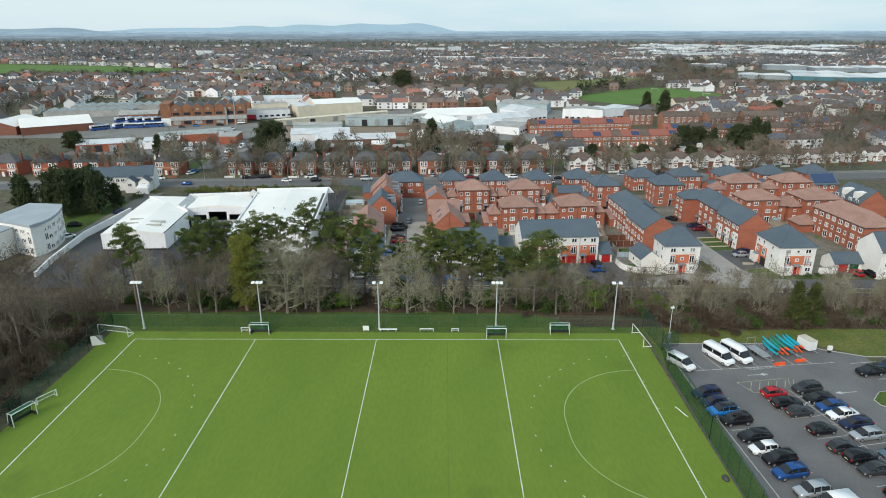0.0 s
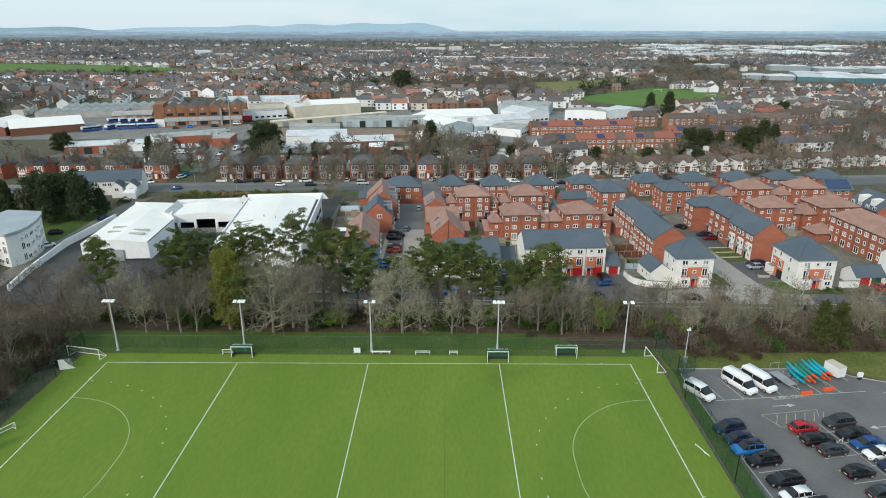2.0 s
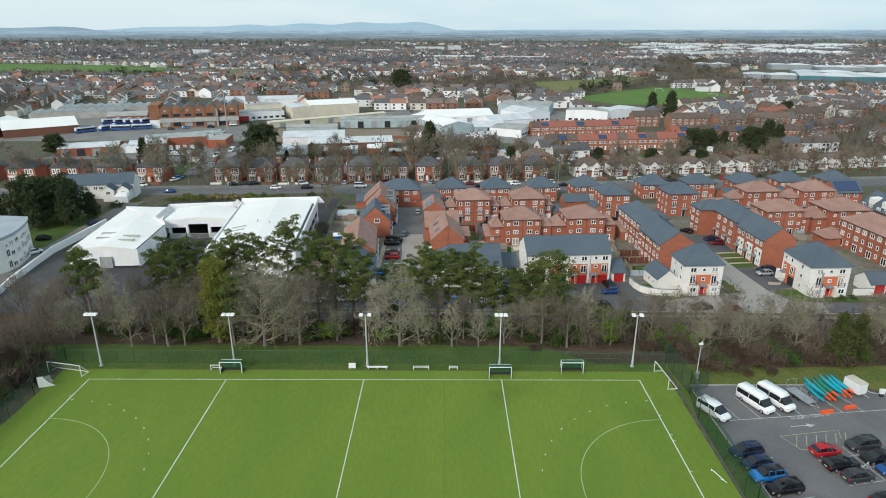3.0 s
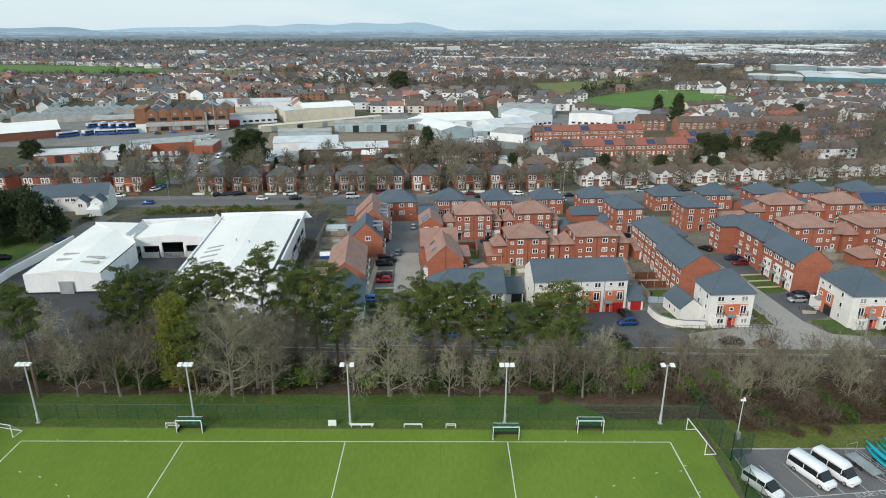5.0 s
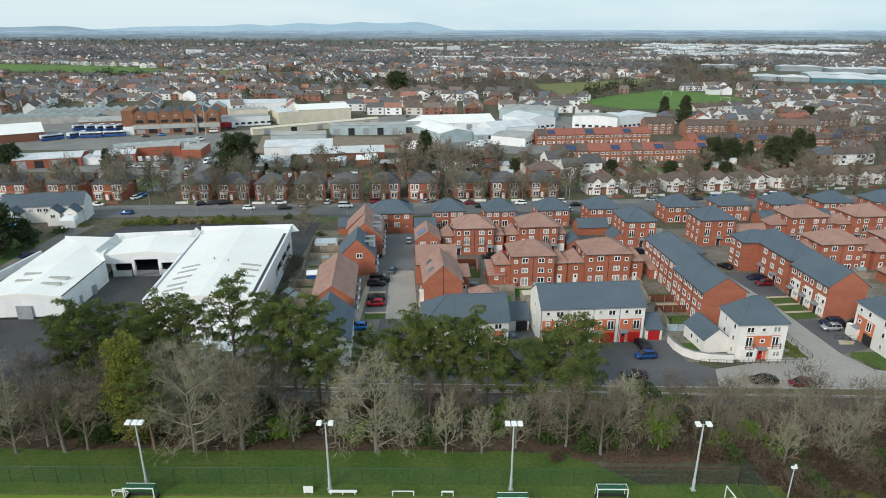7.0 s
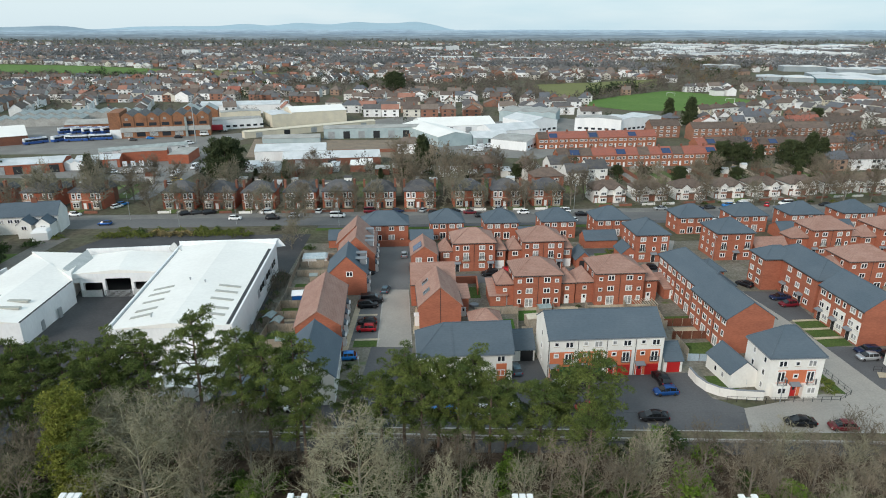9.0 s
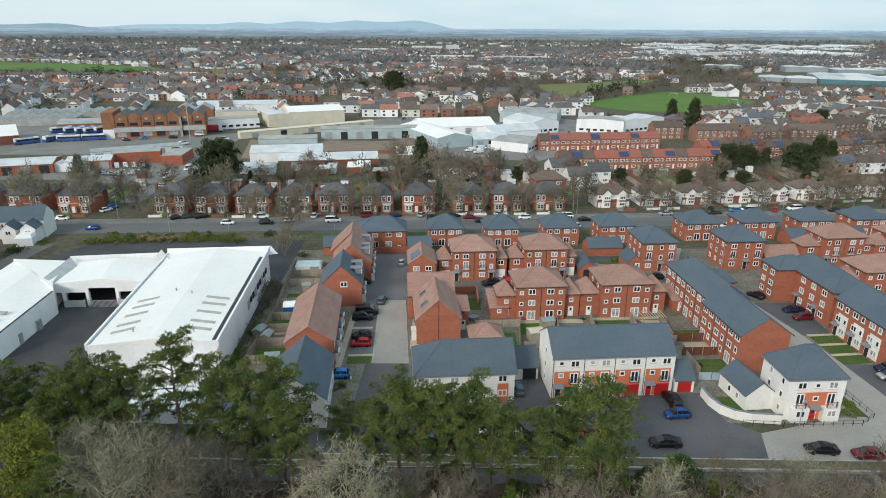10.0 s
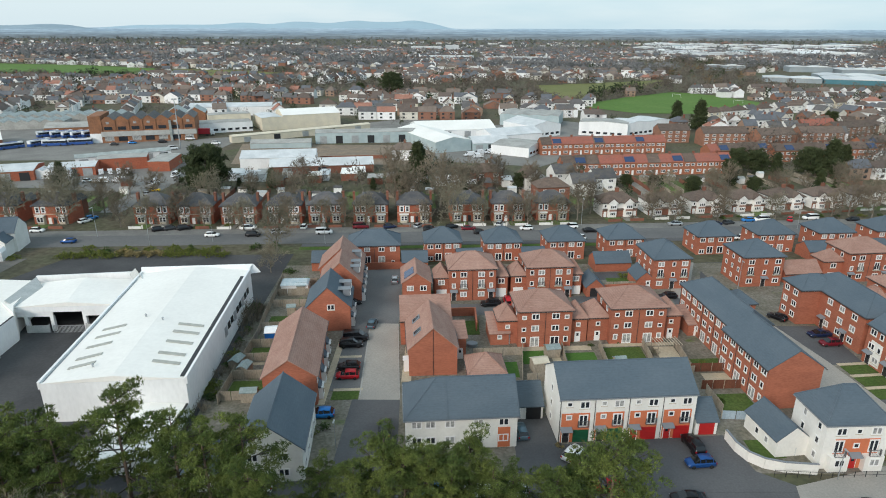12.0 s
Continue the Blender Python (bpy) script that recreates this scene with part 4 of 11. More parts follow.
part("solar_panel", Build().prism([(0.5, 1.2, 5.78), (0.5, 5.0, 5.78), (2.6, 5.0, 7.24), (2.6, 1.2, 7.24)], [(0.45, 1.2, 5.88), (0.45, 5.0, 5.88), (2.55, 5.0, 7.34), (2.55, 1.2, 7.34)]), SOLAR, ho)
ho = house("large two-storey brick house with brown gable roof and dormers", 10.3, 67.3, 5.0, "gabled brick houses")
block(ho, 0, 0, 8.5, 12.0, 5.3, "gy", 3.9, tiles=TILE)
downpipe(ho, 4.25, -0.06, 9.0)
block(ho, -1.2, 12.0, 9.8, 8.0, 5.2, "gx", 3.2, tiles=TILE)
for v in (3.4, 8.4):
    rw = part("roof_window", Build().prism([(1.0, v - 0.7, 6.36), (1.0, v + 0.7, 6.36), (2.3, v + 0.7, 7.56), (2.3, v - 0.7, 7.56)], [(0.92, v - 0.7, 6.52), (0.92, v + 0.7, 6.52), (2.22, v + 0.7, 7.72), (2.22, v - 0.7, 7.72)]), LEAD, ho)
    part("pane", Build().poly((1.02, v - 0.52, 6.63), (2.1, v - 0.52, 7.62), (2.1, v + 0.52, 7.62), (1.02, v + 0.52, 6.63)), GLASS, rw)
block(ho, 8.5, 5.5, 2.2, 5.0, 4.2, "shed", 1.2, tiles=TILE)
door(ho, "white", pose(9.6, 5.5, 0))
part("porch", Build().box(-0.9, 1.6, 0, 0, 3.0, 2.3).box(-1.05, 1.45, 2.302, 0.0, 3.15, 2.42), UPVC, ho)


# white rendered houses with slate roofs
def white_front(ho, w, units, eave, x=0, y=0, garage=True, colours=None):
    """A terrace front in white render with orange lower panels."""
    u = w / units
    for i in range(units):
        x0 = x + i * u
        part("render_panel", Build().box(x0 + 0.35, y - 0.05, 0.05, x0 + u - 0.55, y + 0.004, 5.0), RENDER_ORANGE, ho)
        window(ho, "small", pose(x0 + 1.45, y - 0.0, 6.1))
        window(ho, "pair", pose(x0 + 3.7, y - 0.0, 5.75))
        window(ho, "small", pose(x0 + 1.45, y - 0.05, 3.9), False)
        at = pose(x0 + 3.6, y - 0.05, 2.7)
        window(ho, "tall", at)
        part("balcony_rail", BALCONY_RAIL, None, ho, at=at)
        c = colours[i]
        door(ho, "black" if c == "green" else "red", pose(x0 + 1.1, y - 0.05, 0), True)
        part("garage_door", GARAGES[c], None, ho, at=pose(x0 + 3.35, y - 0.05, 0))
        part("downpipe", Build().tube((x0 + 0.1, y - 0.08, 0), (x0 + 0.1, y - 0.08, eave - 0.1), 0.05, n=5), GUTTER, ho)


ho = house("three-storey white and orange rendered terrace with slate roof", 33.3, 48.7, 4.3, "white rendered houses", "terrace")
block(ho, 0, 0, 20.5, 9.6, 7.6, "gx", 3.1, wall=RENDER, over=0.25)
white_front(ho, 20.5, 4, 7.6, colours=("green", "green", "red", "red"))
for z in (6.0, 3.4, 1.0):
    window(ho, "single", side_at("L", 20, 9.6, 5.0, z), False)
g = house("white rendered garage with slate roof and red door", 54.6, 50.7, 4.0, "estate garages", "garage")
block(g, 0, 0, 3.4, 6.0, 2.5, "gx", 2.0, wall=RENDER, fascia=False)
part("garage_door", GARAGES["red"], None, g, at=side_at("F", 3.4, 6, 1.75, 0))
ho = house("two-storey white rendered house with wide slate roof", 10.8, 46.6, 4.5, "white rendered houses")
block(ho, 0, 0, 16.2, 9.4, 5.2, "hip", 3.9, wall=RENDER, over=0.25, ends=("", "g"))
part("gable", Build().prism([(16.46, 0.1, 5.0), (16.46, 9.3, 5.0), (16.46, 4.7, 8.9)], [(16.58, 0.1, 5.0), (16.58, 9.3, 5.0), (16.58, 4.7, 8.9)]), RENDER, ho)
part("roof_step", Build().prism([(5.9, -0.26, 5.36), (6.15, -0.26, 5.36), (6.15, 4.7, 9.25), (5.9, 4.7, 9.25)], [(5.9, -0.26, 5.42), (6.15, -0.26, 5.42), (6.15, 4.7, 9.31), (5.9, 4.7, 9.31)]), SLATE, ho)
openings(ho, 16, 9, "F", (3.7, 1.0), (6.4, 10.5, 14.2), [("pair", "pair", "pair"), ("pair", "pair", "pair")])
openings(ho, 16, 9, "F", (3.7, 1.0), (1.6, 3.6), [("pair", "pair"), ("pair", "pair")])
part("render_panel", Build().box(13.4, -0.04, 0.0, 15.2, 0.003, 3.4), RENDER_ORANGE, ho)
g = house("white double garage with slate roof and open dark doors", 27.4, 54.4, 4.5, "estate garages", "garage")
block(g, 0, 0, 4.6, 6.2, 2.6, "gx", 2.3, wall=RENDER, fascia=False)
part("garage_door", GARAGES["black"], None, g, at=side_at("F", 4.6, 6, 3.1, 0))
g = house("long white garage with slate gable roof", 64.2, 45.4, 8, "estate garages", "garage")
block(g, 0, 0, 5.0, 7.6, 2.9, "gy", 2.0, wall=RENDER, fascia=False)
for v in (3.0, 5.2):
    window(g, "single", side_at("L", 5.0, 7.6, v, 0.8), False)


def corner_white(x, y, rot, w=10.0, d=8.4, garage=False):
    ho = house("three-storey white rendered house with orange centre and slate hipped roof", x, y, rot, "white rendered houses")
    block(ho, 0, 0, w, d, 7.2, "hip", 4.0, wall=RENDER, over=0.25)
    part("render_panel", Build().box(1.6, -0.05, 0.05, w - 1.2, 0.004, 4.9), RENDER_ORANGE, ho)
    for k in (2.2, w - 2.0):
        window(ho, "pair", pose(k, 0, 5.5))
        window(ho, "tall", pose(k, -0.05, 2.7))
        b = part("bay", Build().box(k - 1.35, -0.9, 0, k + 1.35, -0.052, 2.5), RENDER, ho)
        part("balcony_rail", BALCONY_RAIL, None, ho, at=pose(k, -0.55, 2.5))
        window(ho, "pair", pose(k, -0.9, 0.95), False)
    window(ho, "small", pose(w / 2 + 0.1, 0, 5.7))
    window(ho, "small", pose(w / 2 + 0.1, -0.05, 3.4), False)
    door(ho, "red", pose(w / 2 + 0.1, -0.05, 0), True)
    if garage:
        part("render_panel", Build().box(-0.05, d * 0.5, 0.05, 0.004, d * 0.94, 4.9), RENDER_ORANGE, ho)
        part("garage_door", GARAGES["black"], None, ho, at=pose(-0.06, d * 0.6, 0, 0, 0, -90))
        door(ho, "black", pose(-0.06, d * 0.87, 0, 0, 0, -90), True)
        window(ho, "tall", pose(-0.05, d * 0.62, 2.7, 0, 0, -90))
        window(ho, "small", pose(-0.05, d * 0.86, 3.4, 0, 0, -90))
        for z in (5.6, 3.3, 0.9):
            window(ho, "single", pose(0, d * 0.28, z, 0, 0, -90))
        window(ho, "single", pose(0, d * 0.66, 5.6, 0, 0, -90))
        window(ho, "small", pose(0, d * 0.88, 5.7, 0, 0, -90))
        part("store", Build().box(-0.9, d - 2.2, 0, -0.06, d + 0.6, 2.4), RENDER, ho)
    else:
        openings(ho, w, d, "L", (5.6, 3.3, 0.9), (2.6, 6.0), [("single", "single")] * 3)


corner_white(69.0, 43.0, 3.0, 9.2, 7.4)
corner_white(97.9, 42.2, 2.5, 9.4, 11.2, garage=True)
g = house("white double garage with slate roof, red and green doors", 113.6, 43.8, 2, "estate garages", "garage")
block(g, 0, 0, 7.4, 5.6, 2.5, "gx", 1.9, wall=RENDER, fascia=False)
part("garage_door", GARAGES["red"], None, g, at=side_at("F", 7, 6, 2.4, 0))
part("garage_door", GARAGES["green"], None, g, at=side_at("F", 7, 6, 5.2, 0))
ho = house("white rendered house with slate gable roof", 121.6, 39.0, 3, "white rendered houses")
block(ho, 0, 0, 12, 9, 7.4, "gx", 3.6, wall=RENDER)
openings(ho, 12, 9, "F", (5.6, 3.2, 0.9), (2, 6, 10), [("pair",) * 3] * 3)

# ---- gardens, fences and walls of the estate ----
def plate(name, pts, material, label, category, lift):
    b = Build().prism([(x, y, spot(x, y) + lift) for x, y in pts], [(x, y, spot(x, y) + lift + 0.07) for x, y in pts])
    return single(name, b, material, label, category, kind="structure")


def quad(x0, y0, x1, y1, lean=0.07):
    return [(x0, y0), (x1, y0 + (x1 - x0) * lean), (x1, y1 + (x1 - x0) * lean), (x0, y1)]


for q in (quad(22.6, 75.2, 25.6, 78.4), quad(26.0, 67.5, 29.6, 73.0), quad(30.8, 72.4, 35.4, 77.4), quad(39.2, 71.0, 44.8, 76.8), quad(46.8, 73.0, 54.2, 79.0), quad(13.0, 88.0, 17.4, 92.0), quad(19.4, 84.0, 23.4, 90.6), quad(56.4, 111.0, 63.0, 116.0), quad(61.6, 71.6, 67.6, 74.8), quad(61.0, 57.6, 67.2, 62.6), quad(61.0, 45.6, 65.4, 50.0), quad(-18.4, 97.6, -12.4, 101.4), quad(-20.4, 74.4, -16.0, 77.8), quad(-20.3, 60.4, -13.8, 65.6), quad(-20.6, 86.6, -15.2, 92.0), quad(-2.6, 60.0, 1.9, 62.6)):
    plate("lawn", q, ARTGRASS if q[0][0] > 20 and q[0][1] > 60 and q[0][0] < 40 else GARDEN, "small green back garden lawn", "lawn", 0.06)
for q in (quad(30.4, 77.2, 44.6, 79.0), quad(46.6, 79.4, 62.0, 80.6), quad(56.8, 72.4, 60.8, 79.6), quad(62.2, 66.2, 67.8, 69.6), quad(-4.5, 58.6, -3.35, 80.6, 0.1), quad(8.7, 66.0, 10.4, 79.0), quad(36.4, 71.0, 38.0, 77.2), quad(-20.2, 71.2, -14.0, 72.1), quad(-3.3, 74.2, 0.7, 75.0), quad(-2.6, 62.7, 2.3, 63.5), quad(-15.2, 58.6, -13.6, 65.4)):
    plate("patio", q, SLABS, "sandy stone patio slabs", "patio", 0.05)
for i in range(3):
    y = 61.4 + i * 4.1
    plate("lawn", [(89.2, y), (94.8, y + 0.7), (95.0, y + 3.7), (89.0, y + 3.0)], GARDEN, "front lawn beside the block-paved road", "lawn", 0.1)
    plate("path", [(89.0, y + 3.1), (95.2, y + 3.8), (95.2, y + 4.6), (88.9, y + 3.9)], SLABS, "sandy slab garden path", "path", 0.11)
plate("patio", [(92.0, 49.9), (94.9, 50.0), (95.8, 51.3), (92.8, 51.8)], SLABS, "sandy slabs beside the parking bays", "patio", 0.1)
plate("lawn", [(81.2, 44.6), (82.8, 44.4), (82.4, 52.6), (80.4, 51.8)], GARDEN, "narrow lawn beside the white house", "lawn", 0.12)
plate("lawn", [(91.2, 45.2), (92.2, 46.7), (97.4, 46.8), (97.5, 41.0), (93.9, 39.9)], GARDEN, "kerbed lawn beside the white house", "lawn", 0.12)
plate("lawn", [(94.4, 39.8), (97.52, 41.0), (113.4, 41.4), (113.4, 39.9)], GARDEN, "front lawn beside the white house", "lawn", 0.12)


def plank_fence(pts, label, material, h=1.8, group="garden fences", step=1.83):
    ob = thing("garden_fence", label, "fence", group)
    for (x0, y0), (x1, y1) in zip(pts, pts[1:]):
        L = math.hypot(x1 - x0, y1 - y0)
        n = max(1, round(L / step))
        nx, ny = -(y1 - y0) / L * 0.03, (x1 - x0) / L * 0.03
        for i in range(n):
            a, b = (i + 0.03) / n, (i + 0.97) / n
            ax, ay, bx, by = x0 + (x1 - x0) * a, y0 + (y1 - y0) * a, x0 + (x1 - x0) * b, y0 + (y1 - y0) * b
            z = spot(ax, ay)
            part("panel", Build().prism([(ax - nx, ay - ny, z), (bx - nx, by - ny, z), (bx + nx, by + ny, z), (ax + nx, ay + ny, z)], [(ax - nx, ay - ny, z + h), (bx - nx, by - ny, z + h), (bx + nx, by + ny, z + h), (ax + nx, ay + ny, z + h)]), material, ob)
        for i in range(0, n + 1, 2):
            x, y = x0 + (x1 - x0) * i / n, y0 + (y1 - y0) * i / n
            part("post", Build().box(x - 0.06, y - 0.06, spot(x, y) - 0.2, x + 0.06, y + 0.06, spot(x, y) + h + 0.08), TIMBER, ob)


GREY = "weathered grey timber garden fence"
for pts in ([(-20.6, 58.5), (-20.8, 82), (-21.8, 92), (-23.2, 113)], [(-20.6, 59.6), (-13.4, 60.2)], [(-20.6, 66.4), (-13.2, 67)], [(-20.6, 72.6), (-13.6, 73.2)], [(-20.8, 78.2), (-13.8, 78.8)], [(-21.0, 85.6), (-14.0, 86.4)], [(-21.4, 97.0), (-12.0, 97.8)], [(-21.8, 103.2), (-14.0, 103.8)], [(-22.6, 109.6), (-14.4, 110.2)], [(21.6, 75.2), (31.0, 76.0)], [(29.8, 66.0), (31.2, 78.4)], [(38.2, 69.4), (38.8, 78.8)], [(45.8, 70.0), (46.2, 79.6)], [(54.4, 71.2), (54.8, 80.2)], [(60.6, 70.4), (61.2, 80.4)], [(30.6, 66.2), (61, 69.4)], [(54.8, 109.2), (66.2, 110.2)], [(112, 84.6), (126, 86)], [(60.6, 63.2), (60.8, 57.0)]):
    plank_fence(pts, GREY, TIMBER)
for pts in ([(60.4, 70.2), (68.4, 70.6)], [(60.2, 64.4), (68.2, 64.8)]):
    plank_fence(pts, "dark red stained timber garden fence", TIMBER_RED)
plank_fence([(60.0, 55.6), (64.4, 55.4), (66.8, 46.4)], "pale blue painted timber fence", surface("blue_grey_fence_paint", (0.34, 0.42, 0.48), (0.30, 0.38, 0.44), large=1, small=0.2, grain=0.12), 1.6)


def wall_run(name, pts, h, t, material, label, cope=None):
    ob = thing(name, label, "wall", "garden walls")
    for (x0, y0), (x1, y1) in zip(pts, pts[1:]):
        L = math.hypot(x1 - x0, y1 - y0)
        nx, ny = -(y1 - y0) / L * t / 2, (x1 - x0) / L * t / 2
        z0, z1 = spot(x0, y0), spot(x1, y1)
        part("panel", Build().prism([(x0 - nx, y0 - ny, z0 - 0.2), (x1 - nx, y1 - ny, z1 - 0.2), (x1 + nx, y1 + ny, z1 - 0.2), (x0 + nx, y0 + ny, z0 - 0.2)], [(x0 - nx, y0 - ny, z0 + h), (x1 - nx, y1 - ny, z1 + h), (x1 + nx, y1 + ny, z1 + h), (x0 + nx, y0 + ny, z0 + h)]), material, ob)
        if cope:
            nx, ny = nx * 1.4, ny * 1.4
            part("coping", Build().prism([(x0 - nx, y0 - ny, z0 + h + 0.002), (x1 - nx, y1 - ny, z1 + h + 0.002), (x1 + nx, y1 + ny, z1 + h + 0.002), (x0 + nx, y0 + ny, z0 + h + 0.002)], [(x0 - nx, y0 - ny, z0 + h + 0.09), (x1 - nx, y1 - ny, z1 + h + 0.09), (x1 + nx, y1 + ny, z1 + h + 0.09), (x0 + nx, y0 + ny, z0 + h + 0.09)]), cope, ob)


wall_run("garden_wall", [(58.4, 50.4), (58.6, 47.4), (59.4, 45.2), (61.0, 43.7), (63.4, 42.9), (67.8, 42.5)], 1.7, 0.25, RENDER, "curved white rendered garden wall", LEAD)
wall_run("garden_wall", [(108.4, 43.6), (113.4, 44.0)], 1.8, 0.25, RENDER, "white rendered garden wall", LEAD)
wall_run("garden_wall", [(-3.6, 120.4), (6.2, 121.4)], 1.9, 0.25, BRICK, "red brick garden wall", BRICK)
wall_run("garden_wall", [(13.8, 92.6), (22.8, 93.4), (22.8, 86.0)], 1.9, 0.25, BRICK, "red brick garden wall", BRICK)
wall_run("garden_wall", [(53.4, 106.8), (64.0, 108.4)], 1.9, 0.25, BRICK, "red brick garden wall", BRICK)
wall_run("low_wall", [(-40, 32.6), (10, 31.9), (44, 31.2), (70, 30.9), (110, 30.2)], 0.55, 0.3, KERB, "low weathered wall beside the footpath", None)


def railing(pts, label):
    ob = thing("railing", label, "railing", "black estate railings")
    for (x0, y0), (x1, y1) in zip(pts, pts[1:]):
        n = max(1, round(math.hypot(x1 - x0, y1 - y0) / 1.6))
        for i in range(n + 1):
            x, y = x0 + (x1 - x0) * i / n, y0 + (y1 - y0) * i / n
            part("post", Build().box(x - 0.03, y - 0.03, spot(x, y), x + 0.03, y + 0.03, spot(x, y) + 1.1), BLACK, ob)
        for h in (0.5, 1.05):
            part("rail", Build().tube((x0, y0, spot(x0, y0) + h), (x1, y1, spot(x1, y1) + h), 0.025, n=4), BLACK, ob)


railing([(61.6, 42.0), (67.8, 41.6), (80.4, 42.2), (83.4, 44.2), (83.0, 52.6)], "black metal railing round the white house")
railing([(92.4, 52.2), (96.6, 51.8)], "black metal railing beside the parking bays")


def garden_shed(x, y, rot, w, d, h, wall, roof, label, name="garden_shed"):
    ob = thing(name, label, "shed", "garden sheds", at=pose(x, y, spot(x, y), 0, 0, rot))
    block(ob, 0, 0, w, d, h, "gx", 0.45, wall=wall, tiles=roof, over=0.1, fascia=False, base=-0.2, crest=False)


SHED_ROOF = surface("green_grey_felt", (0.20, 0.26, 0.26), (0.26, 0.31, 0.31), large=1, small=0.2, grain=0.15)
for x, y, r, w, d in ((-20.4, 68.8, 78, 2.6, 1.9), (-18.2, 66.7, 82, 2.4, 1.9), (-17.0, 58.9, 5, 2.6, 1.7), (-17.4, 92.6, 5, 1.8, 1.4), (35.4, 74.6, 10, 2.6, 2.0), (-18.0, 104.6, 5, 2.0, 1.6), (47.2, 70.6, 8, 2.0, 1.6), (118, 86.5, 5, 2.4, 1.8)):
    garden_shed(x, y, r, w, d, 1.9, TIMBER, SHED_ROOF, "small timber garden shed with felt roof")
garden_shed(32.2, 69.0, 12, 2.8, 2.4, 2.0, TIMBER, STONE, "timber summerhouse with pale grey roof", "summerhouse")
garden_shed(-18.6, 79.6, 8, 3.2, 3.0, 2.3, BLUE_PAINT, CLADDING, "blue garden container with white roof", "garden_container")
pergola = thing("pergola", "timber pergola with pale roof over garden seats", "pergola", at=pose(56.6, 76.2, spot(57, 76), 0, 0, 6))
for x, y in ((0, 0), (4.6, 0), (0, 3), (4.6, 3)):
    part("post", Build().box(x - 0.06, y - 0.06, 0, x + 0.06, y + 0.06, 2.2), TIMBER, pergola)
for i in range(9):
    part("slat", Build().box(i * 0.575 - 0.04, -0.2, 2.202, i * 0.575 + 0.04, 3.2, 2.3), STONE, pergola)
cons = thing("conservatory", "pale blue glazed garden room beside the fence", "conservatory", at=pose(-21.6, 104.4, spot(-20, 105), 0, 0, 5))
part("wall", Build().box(0, 0, -0.2, 6.2, 4.0, 2.1), UPVC, cons)
part("roof", Build().prism([(-0.15, -0.15, 2.102), (6.35, -0.15, 2.102), (6.35, 4.15, 2.102), (-0.15, 4.15, 2.102)], [(0.4, 0.4, 2.45), (5.8, 0.4, 2.45), (5.8, 3.6, 2.45), (0.4, 3.6, 2.45)]), surface("polycarbonate", (0.36, 0.46, 0.50), (0.50, 0.56, 0.58), large=1, small=0.2, rough=0.3, grain=0.1), cons)
ht = single("hot_tub", Build().loft([[(1.1 * math.cos(a) * r, 0.9 * math.sin(a) * r, z) for a in [k * math.pi / 6 for k in range(12)]] for r, z in ((0.95, 0), (1.0, 0.7), (0.9, 0.78))]), LEAD, "grey covered hot tub on the patio", "hot tub", at=pose(21.6, 79.4, spot(21, 79) + 0.05))
for x, y, h, arm in ((0.4, 47.2, 5.0, 0.8), (70.0, 41.4, 5.0, 0.6), (85.6, 107.4, 8.0, 1.0), (-50.6, 142, 9.0, 1.8), (-18, 141, 9.0, 1.8), (-67, 138, 9.0, 1.8), (60, 162, 9, 1.8), (128, 160, 9, 1.8), (-86, 146, 9, 1.8)):
    lp = thing("street_lamp", "thin grey steel street lamp", "street lamp", "street lamps", at=pose(x, y, spot(x, y)))
    part("pole", Build().tube((0, 0, 0), (0, 0, h), 0.08, 0.05, 6), STEEL, lp)
    part("lamp_head", Build().box(-0.12, -arm, h, 0.12, 0.1, h + 0.12), STEEL, lp)
mp = thing("telecom_mast", "grey steel mast beside the road", "mast", at=pose(91.5, 29.6, spot(91, 30) + 0.1))
part("pole", Build().tube((0, 0, -0.2), (0, 0, 9.5), 0.16, 0.12, 8), STEEL, mp)
part("antenna", Build().tube((0, 0, 9.5), (0, 0, 11.0), 0.2, n=8), STEEL, mp)
part("cabinet", Build().box(1.0, -0.4, -0.2, 1.9, 0.4, 1.5), BLACK, mp)

# ---- the white works building ----
works = thing("works_building", "white painted works building with low sheet roofs", "industrial building", at=pose(0, 0, 0))


def quad_shed(parent, fl, fr, br, bl, base, eave, rise, wall, roof, name="wall"):
    """A shed over four plan corners with a low ridge from front to back."""
    w = Build()
    w.prism([(*p, base) for p in (fl, fr, br, bl)], [(*p, eave) for p in (fl, fr, br, bl)])
    part(name, w, wall, parent)
    m0 = ((fl[0] + fr[0]) / 2, (fl[1] + fr[1]) / 2, eave + rise)
    m1 = ((bl[0] + br[0]) / 2, (bl[1] + br[1]) / 2, eave + rise)
    r = Build()
    e = eave + 0.03
    a, b, c, d = (*fl, e), (*fr, e), (*br, e), (*bl, e)
    r.poly(b, c, m1, m0).poly(m0, m1, d, a).poly(a, b, m0).poly(c, d, m1)
    part("roof", r, roof, parent)
    return m0, m1


S0, S1, S2, S3 = (-45.0, 53.2), (-23.6, 55.0), (-27.0, 100.8), (-49.8, 98.6)
quad_shed(works, S0, S1, S2, S3, -5.0, 3.5, 0.95, CLADDING, SHEET_ROOF)
